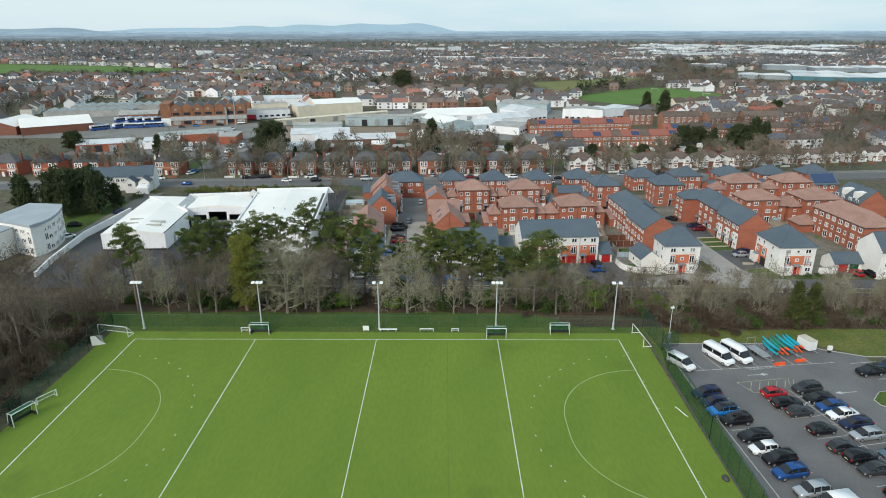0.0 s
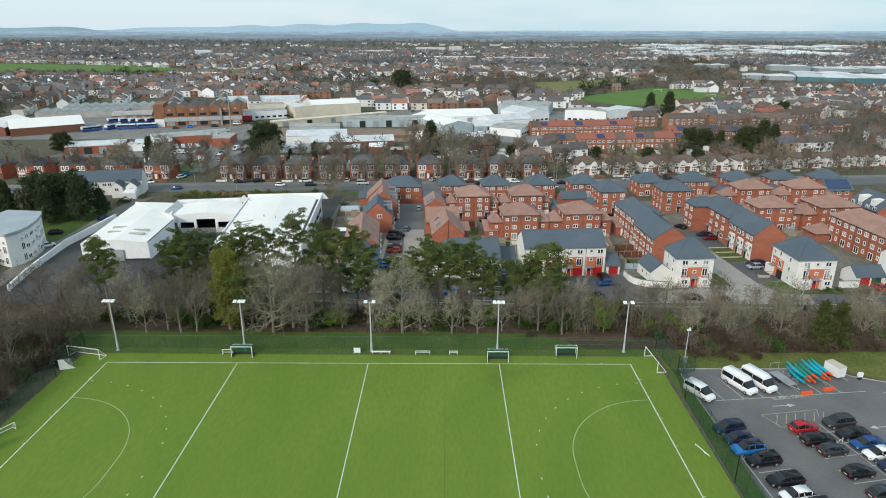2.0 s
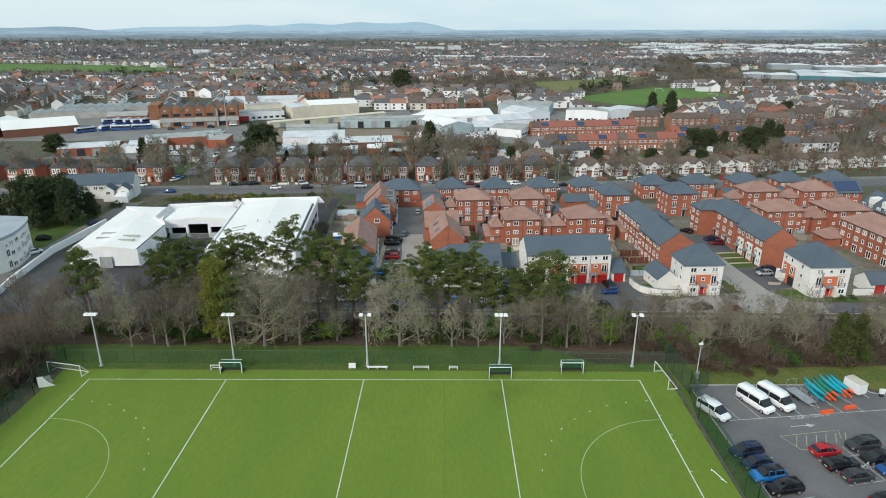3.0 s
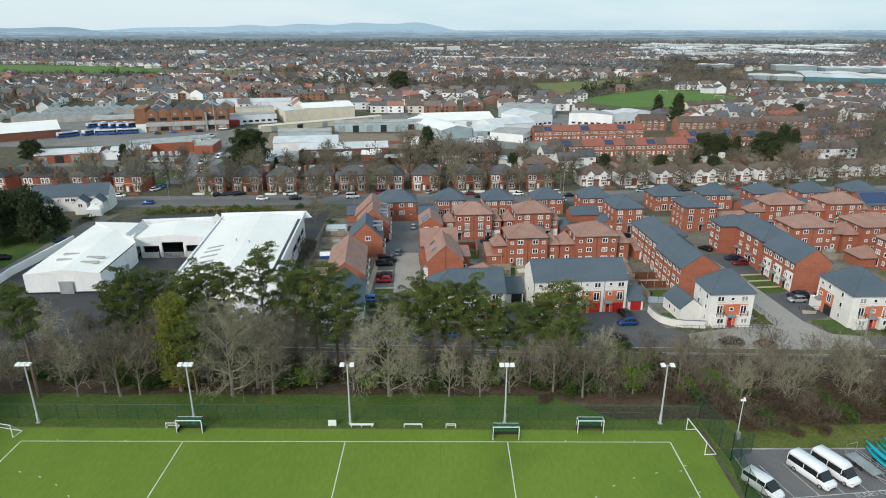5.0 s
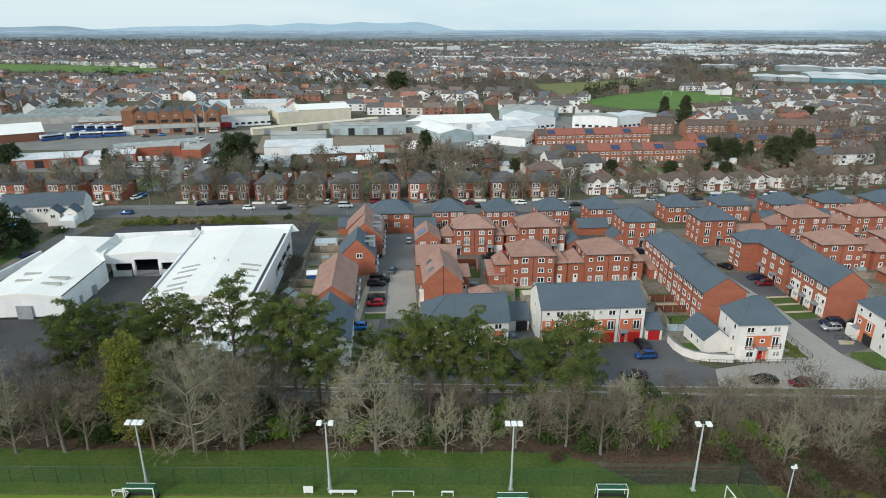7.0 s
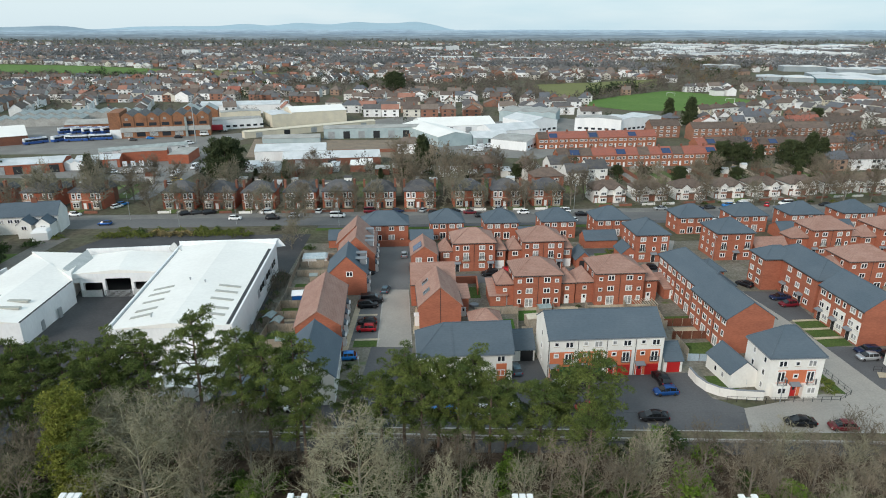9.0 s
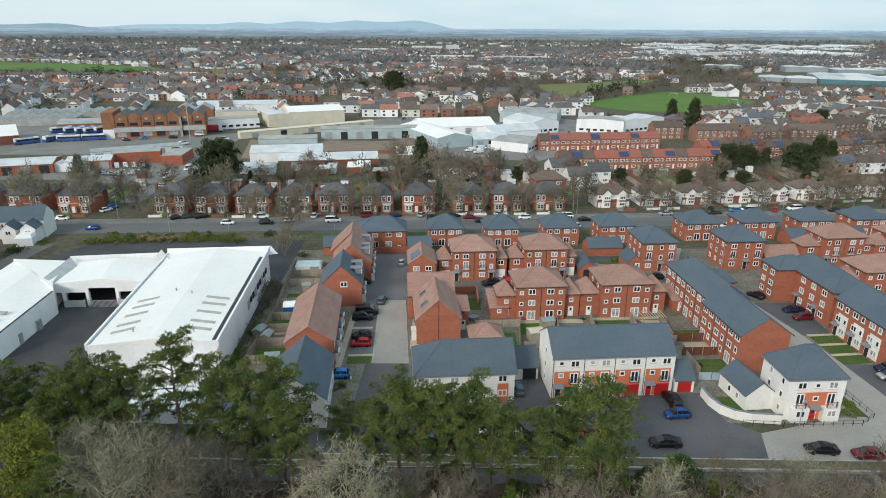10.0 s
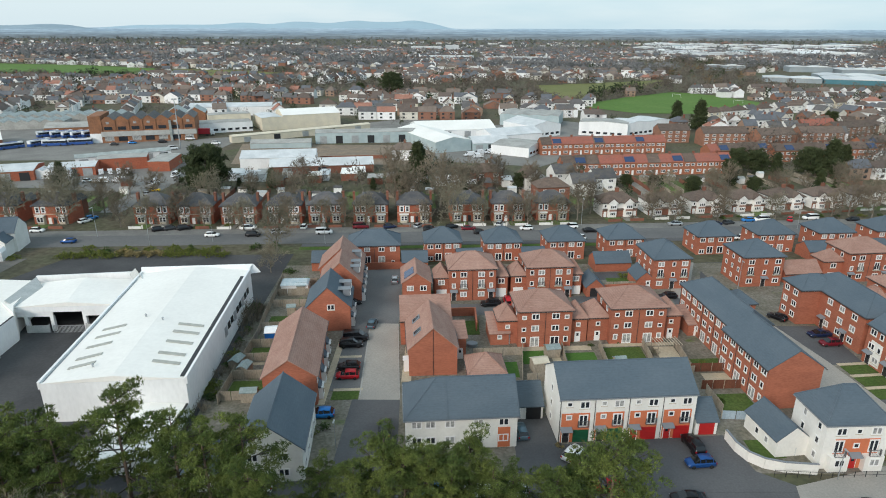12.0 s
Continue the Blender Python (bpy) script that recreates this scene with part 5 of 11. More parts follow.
# lower annex in front of the hall
quad_shed(works, (-33.8, 41.2), (-23.4, 41.0), (-24.0, 54.9), (-34.4, 54.0), -5.0, -0.9, 0.5, CLADDING, SHEET_ROOF, name="annex_wall")
part("gutter", Build().prism([(-23.4, 41.0, -0.95), (-23.1, 41.0, -0.95), (-23.7, 54.8, -0.95), (-24.0, 54.8, -0.95)], [(-23.4, 41.0, -0.8), (-23.1, 41.0, -0.8), (-23.7, 54.8, -0.8), (-24.0, 54.8, -0.8)]), BLACK, works)
hut = thing("hut", "cream rendered hut with slate gable roof under the pines", "hut", at=pose(-18.6, 37.8, spot(-16, 38), 0, 0, 4))
block(hut, 0, 0, 5.2, 6.4, 2.3, "gy", 1.7, wall=RENDER, tiles=SLATE, fascia=False)


def lerp2(a, b, t):
    return (a[0] + (b[0] - a[0]) * t, a[1] + (b[1] - a[1]) * t)


def roof_at(u, v, lift):
    """A place on the main roof: u across, v front to back."""
    p = lerp2(lerp2(S0, S1, u), lerp2(S3, S2, u), v)
    return (*p, 3.53 + 0.95 * (1 - abs(2 * u - 1)) + lift)


# parapets, dark gutter, rooflights, vents
for u0, u1, v0, v1 in ((-0.012, 0.006, 0, 1), (0.994, 1.012, 0, 1)):
    b = Build().prism([(*roof_at(u0, v0, 0)[:2], 2.6), (*roof_at(u1, v0, 0)[:2], 2.6), (*roof_at(u1, v1, 0)[:2], 2.6), (*roof_at(u0, v1, 0)[:2], 2.6)], [(*roof_at(u0, v0, 0)[:2], 3.85), (*roof_at(u1, v0, 0)[:2], 3.85), (*roof_at(u1, v1, 0)[:2], 3.85), (*roof_at(u0, v1, 0)[:2], 3.85)])
    part("parapet", b, CLADDING, works)
part("gutter", Build().poly(roof_at(0.955, 0.01, 0.03), roof_at(0.99, 0.01, 0.03), roof_at(0.99, 0.9, 0.03), roof_at(0.955, 0.9, 0.03)), BLACK, works)
part("gutter", Build().poly(roof_at(0.012, 0.01, 0.03), roof_at(0.022, 0.01, 0.03), roof_at(0.022, 0.9, 0.03), roof_at(0.012, 0.9, 0.03)), LEAD, works)
part("parapet", Build().prism([(*roof_at(0, 0.985, 0)[:2], 2.6), (*roof_at(1, 0.985, 0)[:2], 2.6), (*roof_at(1.1, 1.0, 0)[:2], 2.6), (*roof_at(-0.02, 1.0, 0)[:2], 2.6)], [(*roof_at(0, 0.985, 0)[:2], 3.9), (*roof_at(1, 0.985, 0)[:2], 3.9), (*roof_at(1.03, 1.01, 0)[:2], 4.5), (*roof_at(-0.02, 1.01, 0)[:2], 4.5)]), CLADDING, works)
for v in (0.09, 0.15, 0.236, 0.315, 0.378):
    for u0, u1, lean in ((0.12, 0.287, 0.013), (0.70, 0.905, -0.007)):
        plan = ((u0, v - lean), (u1, v + lean), (u1, v + lean + 0.018), (u0, v - lean + 0.018))
        part("rooflight", Build().prism([roof_at(a, b, 0) for a, b in plan], [roof_at(a, b, 0.1) for a, b in plan]), ROOFLIGHT, works)
for u, v in ((0.56, 0.42), (0.40, 0.46), (0.30, 0.08)):
    x, y, z = roof_at(u, v, 0)
    part("roof_vent", Build().tube((x, y, z - 0.1), (x, y, z + 0.4), 0.14).tube((x, y, z + 0.42), (x, y, z + 0.6), 0.26, 0.1), STEEL, works)
for k in range(9):
    v = 0.5 + k * 0.05
    p = lerp2(S1, S2, v)
    part("window", Build().box(p[0] + 0.02, p[1] - 0.7, -0.6 - 0.6 * (k % 3 == 0), p[0] + 0.12, p[1] + 0.7, 0.7), GLASS if k % 3 else STEEL, works)
# linking canopy: a low gable over three open bays
quad_shed(works, (-69.6, 83.8), (-48.2, 85.4), (-52.2, 98.6), (-72.0, 96.4), 0.55, 1.7, 0.95, CLADDING, SHEET_ROOF, name="canopy_wall")
for x0, x1 in ((-69.5, -62.0), (-56.4, -48.4)):
    y0, y1 = 83.9 + (x0 + 69.6) * 0.075, 83.9 + (x1 + 69.6) * 0.075
    part("lintel", Build().prism([(x0, y0, -0.45), (x1, y1, -0.45), (x1, y1 + 0.3, -0.45), (x0, y0 + 0.3, -0.45)], [(x0, y0, 0.548), (x1, y1, 0.548), (x1, y1 + 0.3, 0.548), (x0, y0 + 0.3, 0.548)]), CLADDING, works)
for x in (-67.3, -62.4, -56.1):
    y = 83.9 + (x + 69.6) * 0.075
    part("column", Build().box(x - 0.35, y + 0.02, -4.6, x + 0.35, y + 0.7, -0.455), CLADDING, works)
# dark yard colour on the inner wall stands for shade in the bays
part("back_wall", Build().box(-71.5, 96.6, -5, -52, 97.0, 0.5), TARMAC_DARK, works)
part("parapet", Build().prism([(-72.6, 97.2, 0.4), (-52.6, 99.4, 0.4), (-52.6, 99.8, 0.4), (-72.6, 97.6, 0.4)], [(-72.6, 97.2, 3.0), (-52.6, 99.4, 3.2), (-52.6, 99.8, 3.2), (-72.6, 97.6, 3.0)]), CLADDING, works)
VALLEY = surface("grey_sheet", (0.42, 0.44, 0.43), (0.50, 0.51, 0.50), large=2, small=0.3, grain=0.1)
for low, high in ((((-68.7, 84.0, 1.72), (-69.2, 93.8, 1.9)), ((-71.2, 84.7, 2.9), (-71.9, 96.4, 3.2))), (((-49.4, 94.6, 2.2), (-53.0, 98.9, 2.9)), ((-47.9, 94.3, 3.75), (-51.6, 98.9, 4.3)))):
    drop = lambda p: (p[0], p[1], p[2] - 0.35)
    part("valley_sheet", Build().prism([drop(low[0]), drop(low[1]), drop(high[1]), drop(high[0])], [low[0], low[1], high[1], high[0]]), VALLEY, works)
# lower left wing
quad_shed(works, (-82.4, 58.4), (-65.2, 59.6), (-66.8, 80.4), (-86.2, 97.4), -5.0, 1.6, 1.0, CLADDING, SHEET_ROOF)
part("wall", Build().prism([(*p, -5) for p in ((-86.2, 97.4), (-66.8, 80.4), (-69.0, 83.9), (-72, 96.4))], [(*p, 2.3) for p in ((-86.2, 97.4), (-66.8, 80.4), (-69.0, 83.9), (-72, 96.4))]), SHEET_ROOF, works)
part("gutter", Build().prism([(-65.5, 59.7, 1.63), (-65.15, 59.7, 1.63), (-66.75, 80.3, 1.63), (-67.1, 80.3, 1.63)], [(-65.5, 59.7, 1.7), (-65.15, 59.7, 1.7), (-66.75, 80.3, 1.7), (-67.1, 80.3, 1.7)]), BLACK, works)
for x0, y0 in ((-79, 66), (-79.6, 70), (-72.5, 64.5), (-72.8, 67.8)):
    part("rooflight", Build().box(x0, y0, 2.05 + (0.15 if x0 > -75 else 0), x0 + 4.2, y0 + 0.9, 2.5), ROOFLIGHT, works)
part("shutter_door", Build().box(-74.8, 58.72, -3.3, -71.6, 58.95, -0.2), STEEL, works, "grey roller shutter door")
part("plinth", Build().prism([(-82.5, 58.2, -5), (-65.1, 59.4, -5), (-65.1, 59.6, -5), (-82.5, 58.4, -5)], [(-82.5, 58.2, -2.8), (-65.1, 59.4, -2.8), (-65.1, 59.6, -2.8), (-82.5, 58.4, -2.8)]), BLACK, works)
for y in (66, 72):
    part("door", Build().box(-65.9, y, -3.4, -65.6, y + 1.1, -1.2), STEEL, works)
# grey sheet fences and the gate across the bays
for x0, x1 in ((-67.2, -62.8), (-55.7, -48.6)):
    sf = thing("sheet_fence", "low grey sheet fence closing an open bay", "fence", "sheet fences of the works")
    y0, y1 = 83.4 + (x0 + 67) * 0.075, 83.4 + (x1 + 67) * 0.075
    part("panel", Build().prism([(x0, y0, -4.1), (x1, y1, -4.1), (x1, y1 + 0.06, -4.1), (x0, y0 + 0.06, -4.1)], [(x0, y0, -2.0), (x1, y1, -2.0), (x1, y1 + 0.06, -2.0), (x0, y0 + 0.06, -2.0)]), VALLEY, sf)
    part("post", Build().box(x0 - 0.08, y0 + 0.07, -4.2, x0 + 0.08, y0 + 0.2, -1.8), STEEL, sf)
    part("post", Build().box(x1 - 0.08, y1 + 0.07, -4.2, x1 + 0.08, y1 + 0.2, -1.8), STEEL, sf)
gate = thing("metal_gate", "grey palisade gate across the open bay", "gate", at=pose(-61.9, 83.6, 0, 0, 0, 4.3))
for i in range(24):
    part("slat", Build().box(i * 0.25, 0, -4.0, i * 0.25 + 0.11, 0.05, -2.0), STEEL, gate)
for z in (-3.85, -2.2):
    part("rail", Build().box(0, 0.055, z, 5.9, 0.11, z + 0.1), STEEL, gate)
# white boundary wall of the yard
bw = Build()
wall_pts = [(-88.6, 37.5), (-91.0, 48), (-94.2, 70.5), (-92.7, 96)]
for (x0, y0), (x1, y1) in zip(wall_pts, wall_pts[1:]):
    bw.prism([(x0, y0, -5), (x0 + 0.5, y0, -5), (x1 + 0.5, y1, -5), (x1, y1, -5)], [(x0, y0, -1.4), (x0 + 0.5, y0, -1.4), (x1 + 0.5, y1, -1.4), (x1, y1, -1.4)])
single("boundary_wall", bw, CLADDING, "weathered white boundary wall of the yard", "wall", kind="structure")
# white flats with a curved roof edge
ZINC = surface("pale_zinc_roof", (0.30, 0.345, 0.375), (0.36, 0.40, 0.425), large=4, small=0.5, rough=0.5, grain=0.06)
flats = thing("apartment_building", "three-storey white flats with curved metal roof edge", "apartment building")
curve = [(-104.4, 56.0), (-97.6, 52.8), (-96.4, 56.0), (-96.3, 59.5), (-97.0, 63.0), (-98.0, 66.6), (-99.6, 70.4), (-101.4, 73.6)]
outline = curve + [(-112, 75.6), (-113.4, 59.4)]
part("wall", Build().prism([(x, y, -5) for x, y in outline], [(x, y, 5.3) for x, y in outline]), RENDER, flats)
part("roof", Build().prism([(-105 + (x + 105) * 1.05, 64 + (y - 64) * 1.05, 5.32) for x, y in outline], [(-105 + (x + 105) * 1.05, 64 + (y - 64) * 1.05, 5.62 + 0.03 * (x + 113)) for x, y in outline]), ZINC, flats)
low = [(-116, 49.6), (-105.6, 47.4), (-104.42, 55.9), (-113.6, 59.3)]
part("wing", Build().prism([(x, y, -5) for x, y in low], [(x, y, 4.2) for x, y in low]), RENDER, flats)
part("wing_roof", Build().prism([(-110 + (x + 110) * 1.03, 53 + (y - 53) * 1.03, 4.22) for x, y in low], [(-110 + (x + 110) * 1.03, 53 + (y - 53) * 1.03, 4.5) for x, y in low]), ZINC, flats)
for (x0, y0), (x1, y1), kinds in ((curve[0], curve[1], ("pair", "wide", "tall")), (curve[2], curve[3], ("tall", "pair")), (curve[3], curve[4], ("wide",)), (curve[4], curve[5], ("tall", "wide")), (curve[5], curve[6], ("tall", "tall")), (curve[6], curve[7], ("wide",)), (low[0], low[1], ("wide", "pair", "wide", "pair"))):
    dx, dy = x1 - x0, y1 - y0
    L = math.hypot(dx, dy)
    for z in (-2.4, 0.5, 3.1):
        for i, kind in enumerate(kinds):
            u = (i + 0.5) / len(kinds)
            if z + WINDOW_SIZES[kind][1] > (5.1 if x0 > -105 and y0 > 52 else 4.1):
                kind = "small"
            window(flats, kind, pose(x0 + dx * u + dy / L * 0.03, y0 + dy * u - dx / L * 0.03, z, 0, 0, math.degrees(math.atan2(dy, dx))))
# lawn and side road beyond the yard wall
single("lawn", slab([(-128, 72), (-98, 76), (-98.5, 112), (-128, 112)], TOWN + 0.03), GRASS, "mown lawn beside the white flats", "grass", kind="structure")
single("side_road", slab([(-97.5, 40), (-92.5, 40), (-96.2, 72), (-94.5, 126), (-101, 126), (-99.5, 74)], TOWN + 0.05), surface("worn_track", (0.20, 0.175, 0.15), (0.16, 0.15, 0.135), large=4, small=0.5, grain=0.15), "worn side road beyond the yard wall", "road", kind="structure")

# ---- things round the pitch ----
WHITE_METAL = plain("white_powder_coat", (0.78, 0.79, 0.78), 0.4)
LAMP_GLASS = plain("floodlight_glass", (0.62, 0.66, 0.68), 0.15)


def veil(name, c, cover):
    """A fine mesh: wires too thin to see singly, with gaps between them."""
    m = bpy.data.materials.new(name)
    m.use_nodes = True
    n, l = m.node_tree.nodes, m.node_tree.links
    b = n["Principled BSDF"]
    b.inputs["Base Color"].default_value, b.inputs["Roughness"].default_value = (*c, 1), 0.6
    t = n.new("ShaderNodeBsdfTransparent")
    mix = n.new("ShaderNodeMixShader")
    mix.inputs["Fac"].default_value = cover
    l.new(t.outputs["BSDF"], mix.inputs[1])
    l.new(b.outputs["BSDF"], mix.inputs[2])
    l.new(mix.outputs["Shader"], n["Material Output"].inputs["Surface"])
    return m


FENCE_MESH = veil("weld_mesh_green", (0.03, 0.085, 0.055), 0.16)
FENCE_TALL = veil("tall_mesh_green", (0.012, 0.06, 0.04), 0.36)
NET_WHITE = veil("white_goal_net", (0.7, 0.7, 0.7), 0.22)
NET_DARK = veil("dark_goal_net", (0.02, 0.10, 0.05), 0.75)


def floodlight(x, y, heads, lean=0):
    ob = thing("floodlight", "pale grey floodlight mast with white lamp heads", "floodlight", "floodlights behind the pitch", at=pose(x, y, 0.0, 0, 0, lean))
    part("mast", Build().tube((0, 0, -0.2), (0, 0, 1.6), 0.20, 0.19, 10).tube((0, 0, 1.6), (0, 0, 9.7), 0.14, 0.09, 10), POLE_PAINT, ob)
    part("base_plate", Build().box(-0.3, -0.3, 0.0, 0.3, 0.3, 0.12), KERB, ob)
    part("crossbar", Build().tube((-1.0, 0, 9.72), (1.0, 0, 9.72), 0.05), POLE_PAINT, ob)
    for hx in heads:
        h = part("lamp_head", Build().prism([(hx - 0.33, -0.5, 9.72), (hx + 0.33, -0.5, 9.72), (hx + 0.33, 0.25, 9.84), (hx - 0.33, 0.25, 9.84)], [(hx - 0.28, -0.42, 9.96), (hx + 0.28, -0.42, 9.96), (hx + 0.28, 0.2, 10.02), (hx - 0.28, 0.2, 10.02)]), WHITE_METAL, ob)
        part("lens", Build().poly((hx - 0.28, -0.44, 9.722), (hx - 0.28, 0.18, 9.822), (hx + 0.28, 0.18, 9.822), (hx + 0.28, -0.44, 9.722)), LAMP_GLASS, h)


for x, hs in ((-45.9, (-0.75, 0, 0.75)), (-22.85, (-0.75, 0.05, 0.75)), (0.1, (-0.7, 0.7)), (22.85, (-0.75, 0, 0.75)), (45.7, (-0.7, 0.6))):
    floodlight(x, 4.45, hs)
cc = thing("camera_mast", "thin grey mast with a small white camera", "mast", at=pose(55.4, 0.9, 0))
part("pole", Build().tube((0, 0, 0), (0, 0, 6.3), 0.09, 0.06, 8), POLE_PAINT, cc)
part("cabinet", Build().box(-0.25, -0.5, 0, 0.25, -0.1, 1.3), STEEL, cc)
part("camera_head", Build().box(-0.35, -0.12, 6.2, 0.3, 0.12, 6.45).tube((0.1, 0, 6.45), (0.1, 0, 6.7), 0.14), WHITE_METAL, cc)


def mesh_fence(label, pts, height, step=2.6):
    """Green posts with mesh panels between them."""
    ob = thing("mesh_fence", label, "fence", "mesh fences round the pitch")
    for (x0, y0), (x1, y1) in zip(pts, pts[1:]):
        n = max(1, round(math.hypot(x1 - x0, y1 - y0) / step))
        for i in range(n + 1):
            x, y = x0 + (x1 - x0) * i / n, y0 + (y1 - y0) * i / n
            part("post", Build().box(x - 0.03, y - 0.03, -0.2, x + 0.03, y + 0.03, height), GREEN_METAL, ob)
            if i < n:
                u, v = x0 + (x1 - x0) * (i + 1) / n, y0 + (y1 - y0) * (i + 1) / n
                part("panel", Build().poly((x, y, 0.05), (u, v, 0.05), (u, v, height - 0.05), (x, y, height - 0.05)), FENCE_MESH if height < 3 else FENCE_TALL, ob)
        part("rail", Build().tube((x0, y0, height - 0.05), (x1, y1, height - 0.05), 0.03, n=5), GREEN_METAL, ob)
    return ob


mesh_fence("low dark green mesh fence behind the pitch", [(-52.4, 5.4), (51.6, 5.0)], 2.6, 3.0)
mesh_fence("tall dark green mesh fence beside the car park", [(51.6, 5.0), (52.4, -4.0), (51.2, -11), (50.8, -30), (50.2, -70)], 4.4, 3.0)
mesh_fence("tall dark green mesh gate panel", [(52.4, -4.0), (56.0, -2.2)], 3.2)
mesh_fence("dark green mesh fence beside the wood", [(-52.4, 5.4), (-53.2, -2.0), (-51.6, -5.0), (-52.4, -28), (-52.8, -70)], 3.2, 3.0)
single("kerb", strip([(50.75, 3), (51.2, -11), (50.7, -30), (50.1, -72)], 0.16, 0.06), ASPHALT, "concrete edging along the mesh fence", "kerb", kind="structure")


def rod(b, p, q, r=0.06):
    return b.tube(p, q, r, n=6)


def hockey_goal(x, y, rot, roof=False, w=3.66, h=2.14, d=1.25):
    ob = thing("hockey_goal", "white hockey goal with black boards and green net", "goal", "hockey goals", at=pose(x, y, 0.05, 0, 0, rot))
    for sx in (-w / 2, w / 2):
        part("goal_post", Build().box(sx - 0.05, -0.05, 0, sx + 0.05, 0.05, h), WHITE_METAL, ob)
        part("side_board", Build().box(sx - 0.03, 0.06, 0, sx + 0.03, d, 0.46), BLACK, ob)
        part("back_stay", rod(rod(Build(), (sx, 0.05, h), (sx, d * 0.7, h), 0.035), (sx, d * 0.7, h), (sx, d, 0), 0.035), GREEN_METAL if not roof else WHITE_METAL, ob)
    part("crossbar", Build().box(-w / 2 + 0.051, -0.05, h - 0.1, w / 2 - 0.051, 0.05, h), WHITE_METAL, ob)
    part("back_board", Build().box(-w / 2 + 0.04, d - 0.03, 0, w / 2 - 0.04, d + 0.03, 0.46), BLACK, ob)
    part("back_bar", rod(Build(), (-w / 2, d * 0.7, h), (w / 2, d * 0.7, h), 0.035), WHITE_METAL, ob)
    part("net", Build().poly((-w / 2, 0.05, h), (w / 2, 0.05, h), (w / 2, d * 0.7, h), (-w / 2, d * 0.7, h)).poly((-w / 2, d * 0.7, h), (w / 2, d * 0.7, h), (w / 2, d, 0.4), (-w / 2, d, 0.4)), NET_DARK, ob)


hockey_goal(-22.6, 1.9, 0)
hockey_goal(22.65, 0.5, 0)
hockey_goal(34.9, 2.0, 0, True)
hockey_goal(-49.8, -26.0, 68, True)


def football_goal(label, x, y, rot, w, h, d=1.6):
    ob = thing("football_goal", label, "goal", "football goals", at=pose(x, y, 0.05, 0, 0, rot))
    for sx in (-w / 2, w / 2):
        part("goal_post", rod(Build(), (sx, 0, 0), (sx, 0, h)), WHITE_METAL, ob)
        part("ground_bar", rod(Build(), (sx, 0, 0.06), (sx, d, 0.06)), WHITE_METAL, ob)
        part("stay", rod(Build(), (sx, 0, h), (sx, d, 0.06), 0.035), WHITE_METAL, ob)
    part("crossbar", rod(Build(), (-w / 2, 0, h), (w / 2, 0, h)), WHITE_METAL, ob)
    part("back_bar", rod(Build(), (-w / 2, d, 0.06), (w / 2, d, 0.06)), WHITE_METAL, ob)
    part("net", Build().poly((-w / 2, 0, h), (w / 2, 0, h), (w / 2, d, 0.06), (-w / 2, d, 0.06)), NET_WHITE, ob)


football_goal("white training football goal with net", 49.2, 0.0, -85, 5.6, 2.0)
football_goal("white football goal standing in the corner", -50.4, 1.4, -12, 6.4, 2.1)
football_goal("small white five-a-side goal", -25.6, 2.9, 0, 1.6, 1.0, 0.8)
football_goal("small white training goal", 9.4, 3.2, 0, 2.6, 0.7, 0.7)
football_goal("small white training goal", 14.9, 3.2, 0, 1.4, 0.7, 0.6)
football_goal("white goal frame leaning on the fence", -49.8, -20.6, 60, 3.0, 1.2, 0.9)
cn = thing("curved_goal", "rounded white net goal with wooden edge", "goal", at=pose(-51.4, -2.4, 0.05, 0, 0, 20))
part("hood", Build().loft([[(-0.9 + 0.1 * k, 0.0, 0), (0.9, 0.0, 0), (0.9 - 0.05 * k, 0.2 + 0.35 * k, 1.9 - 0.42 * k), (-0.9, 0.2 + 0.35 * k, 1.9 - 0.42 * k)] for k in range(5)]), NET_WHITE, cn)
part("side", Build().prism([(-1.0, 0, 0), (1.4, 0, 0), (0.5, 0, 0.7), (-0.2, 0, 1.9), (-1.0, 0, 1.9)], [(-1.0, 0.06, 0), (1.4, 0.06, 0), (0.5, 0.06, 0.7), (-0.2, 0.06, 1.9), (-1.0, 0.06, 1.9)]), RENDER, cn)
wb = thing("white_board", "square white board on the turf edge", "board", at=pose(-2.4, 3.6, 0.05))
part("panel", Build().box(-0.6, -0.05, 0.1, 0.6, 0.05, 1.05), WHITE_METAL, wb)
part("foot", Build().box(-0.5, -0.2, 0, -0.4, 0.3, 0.1), STEEL, wb)
part("foot", Build().box(0.4, -0.2, 0, 0.5, 0.3, 0.1), STEEL, wb)
bn = thing("bench", "long low white bench on the turf edge", "bench", at=pose(1.9, 3.5, 0.05))
part("seat", Build().box(-1.75, -0.2, 0.34, 1.75, 0.2, 0.44), WHITE_METAL, bn)
for x in (-1.5, 0, 1.5):
    part("leg", Build().box(x - 0.05, -0.18, 0, x + 0.05, 0.18, 0.338), WHITE_METAL, bn)
tr = thing("line_trolley", "white folded frame lying on the turf", "frame", at=pose(49.2, -23.4, 0.01, 0, 0, 20))
part("bar", rod(Build(), (0, -1.4, 0.1), (0, 1.4, 0.1)), WHITE_METAL, tr)
part("bar", rod(rod(Build(), (0, 1.2, 0.1), (-0.6, 0.8, 0.5)), (0, -1.2, 0.1), (-0.6, -0.9, 0.5)), WHITE_METAL, tr)
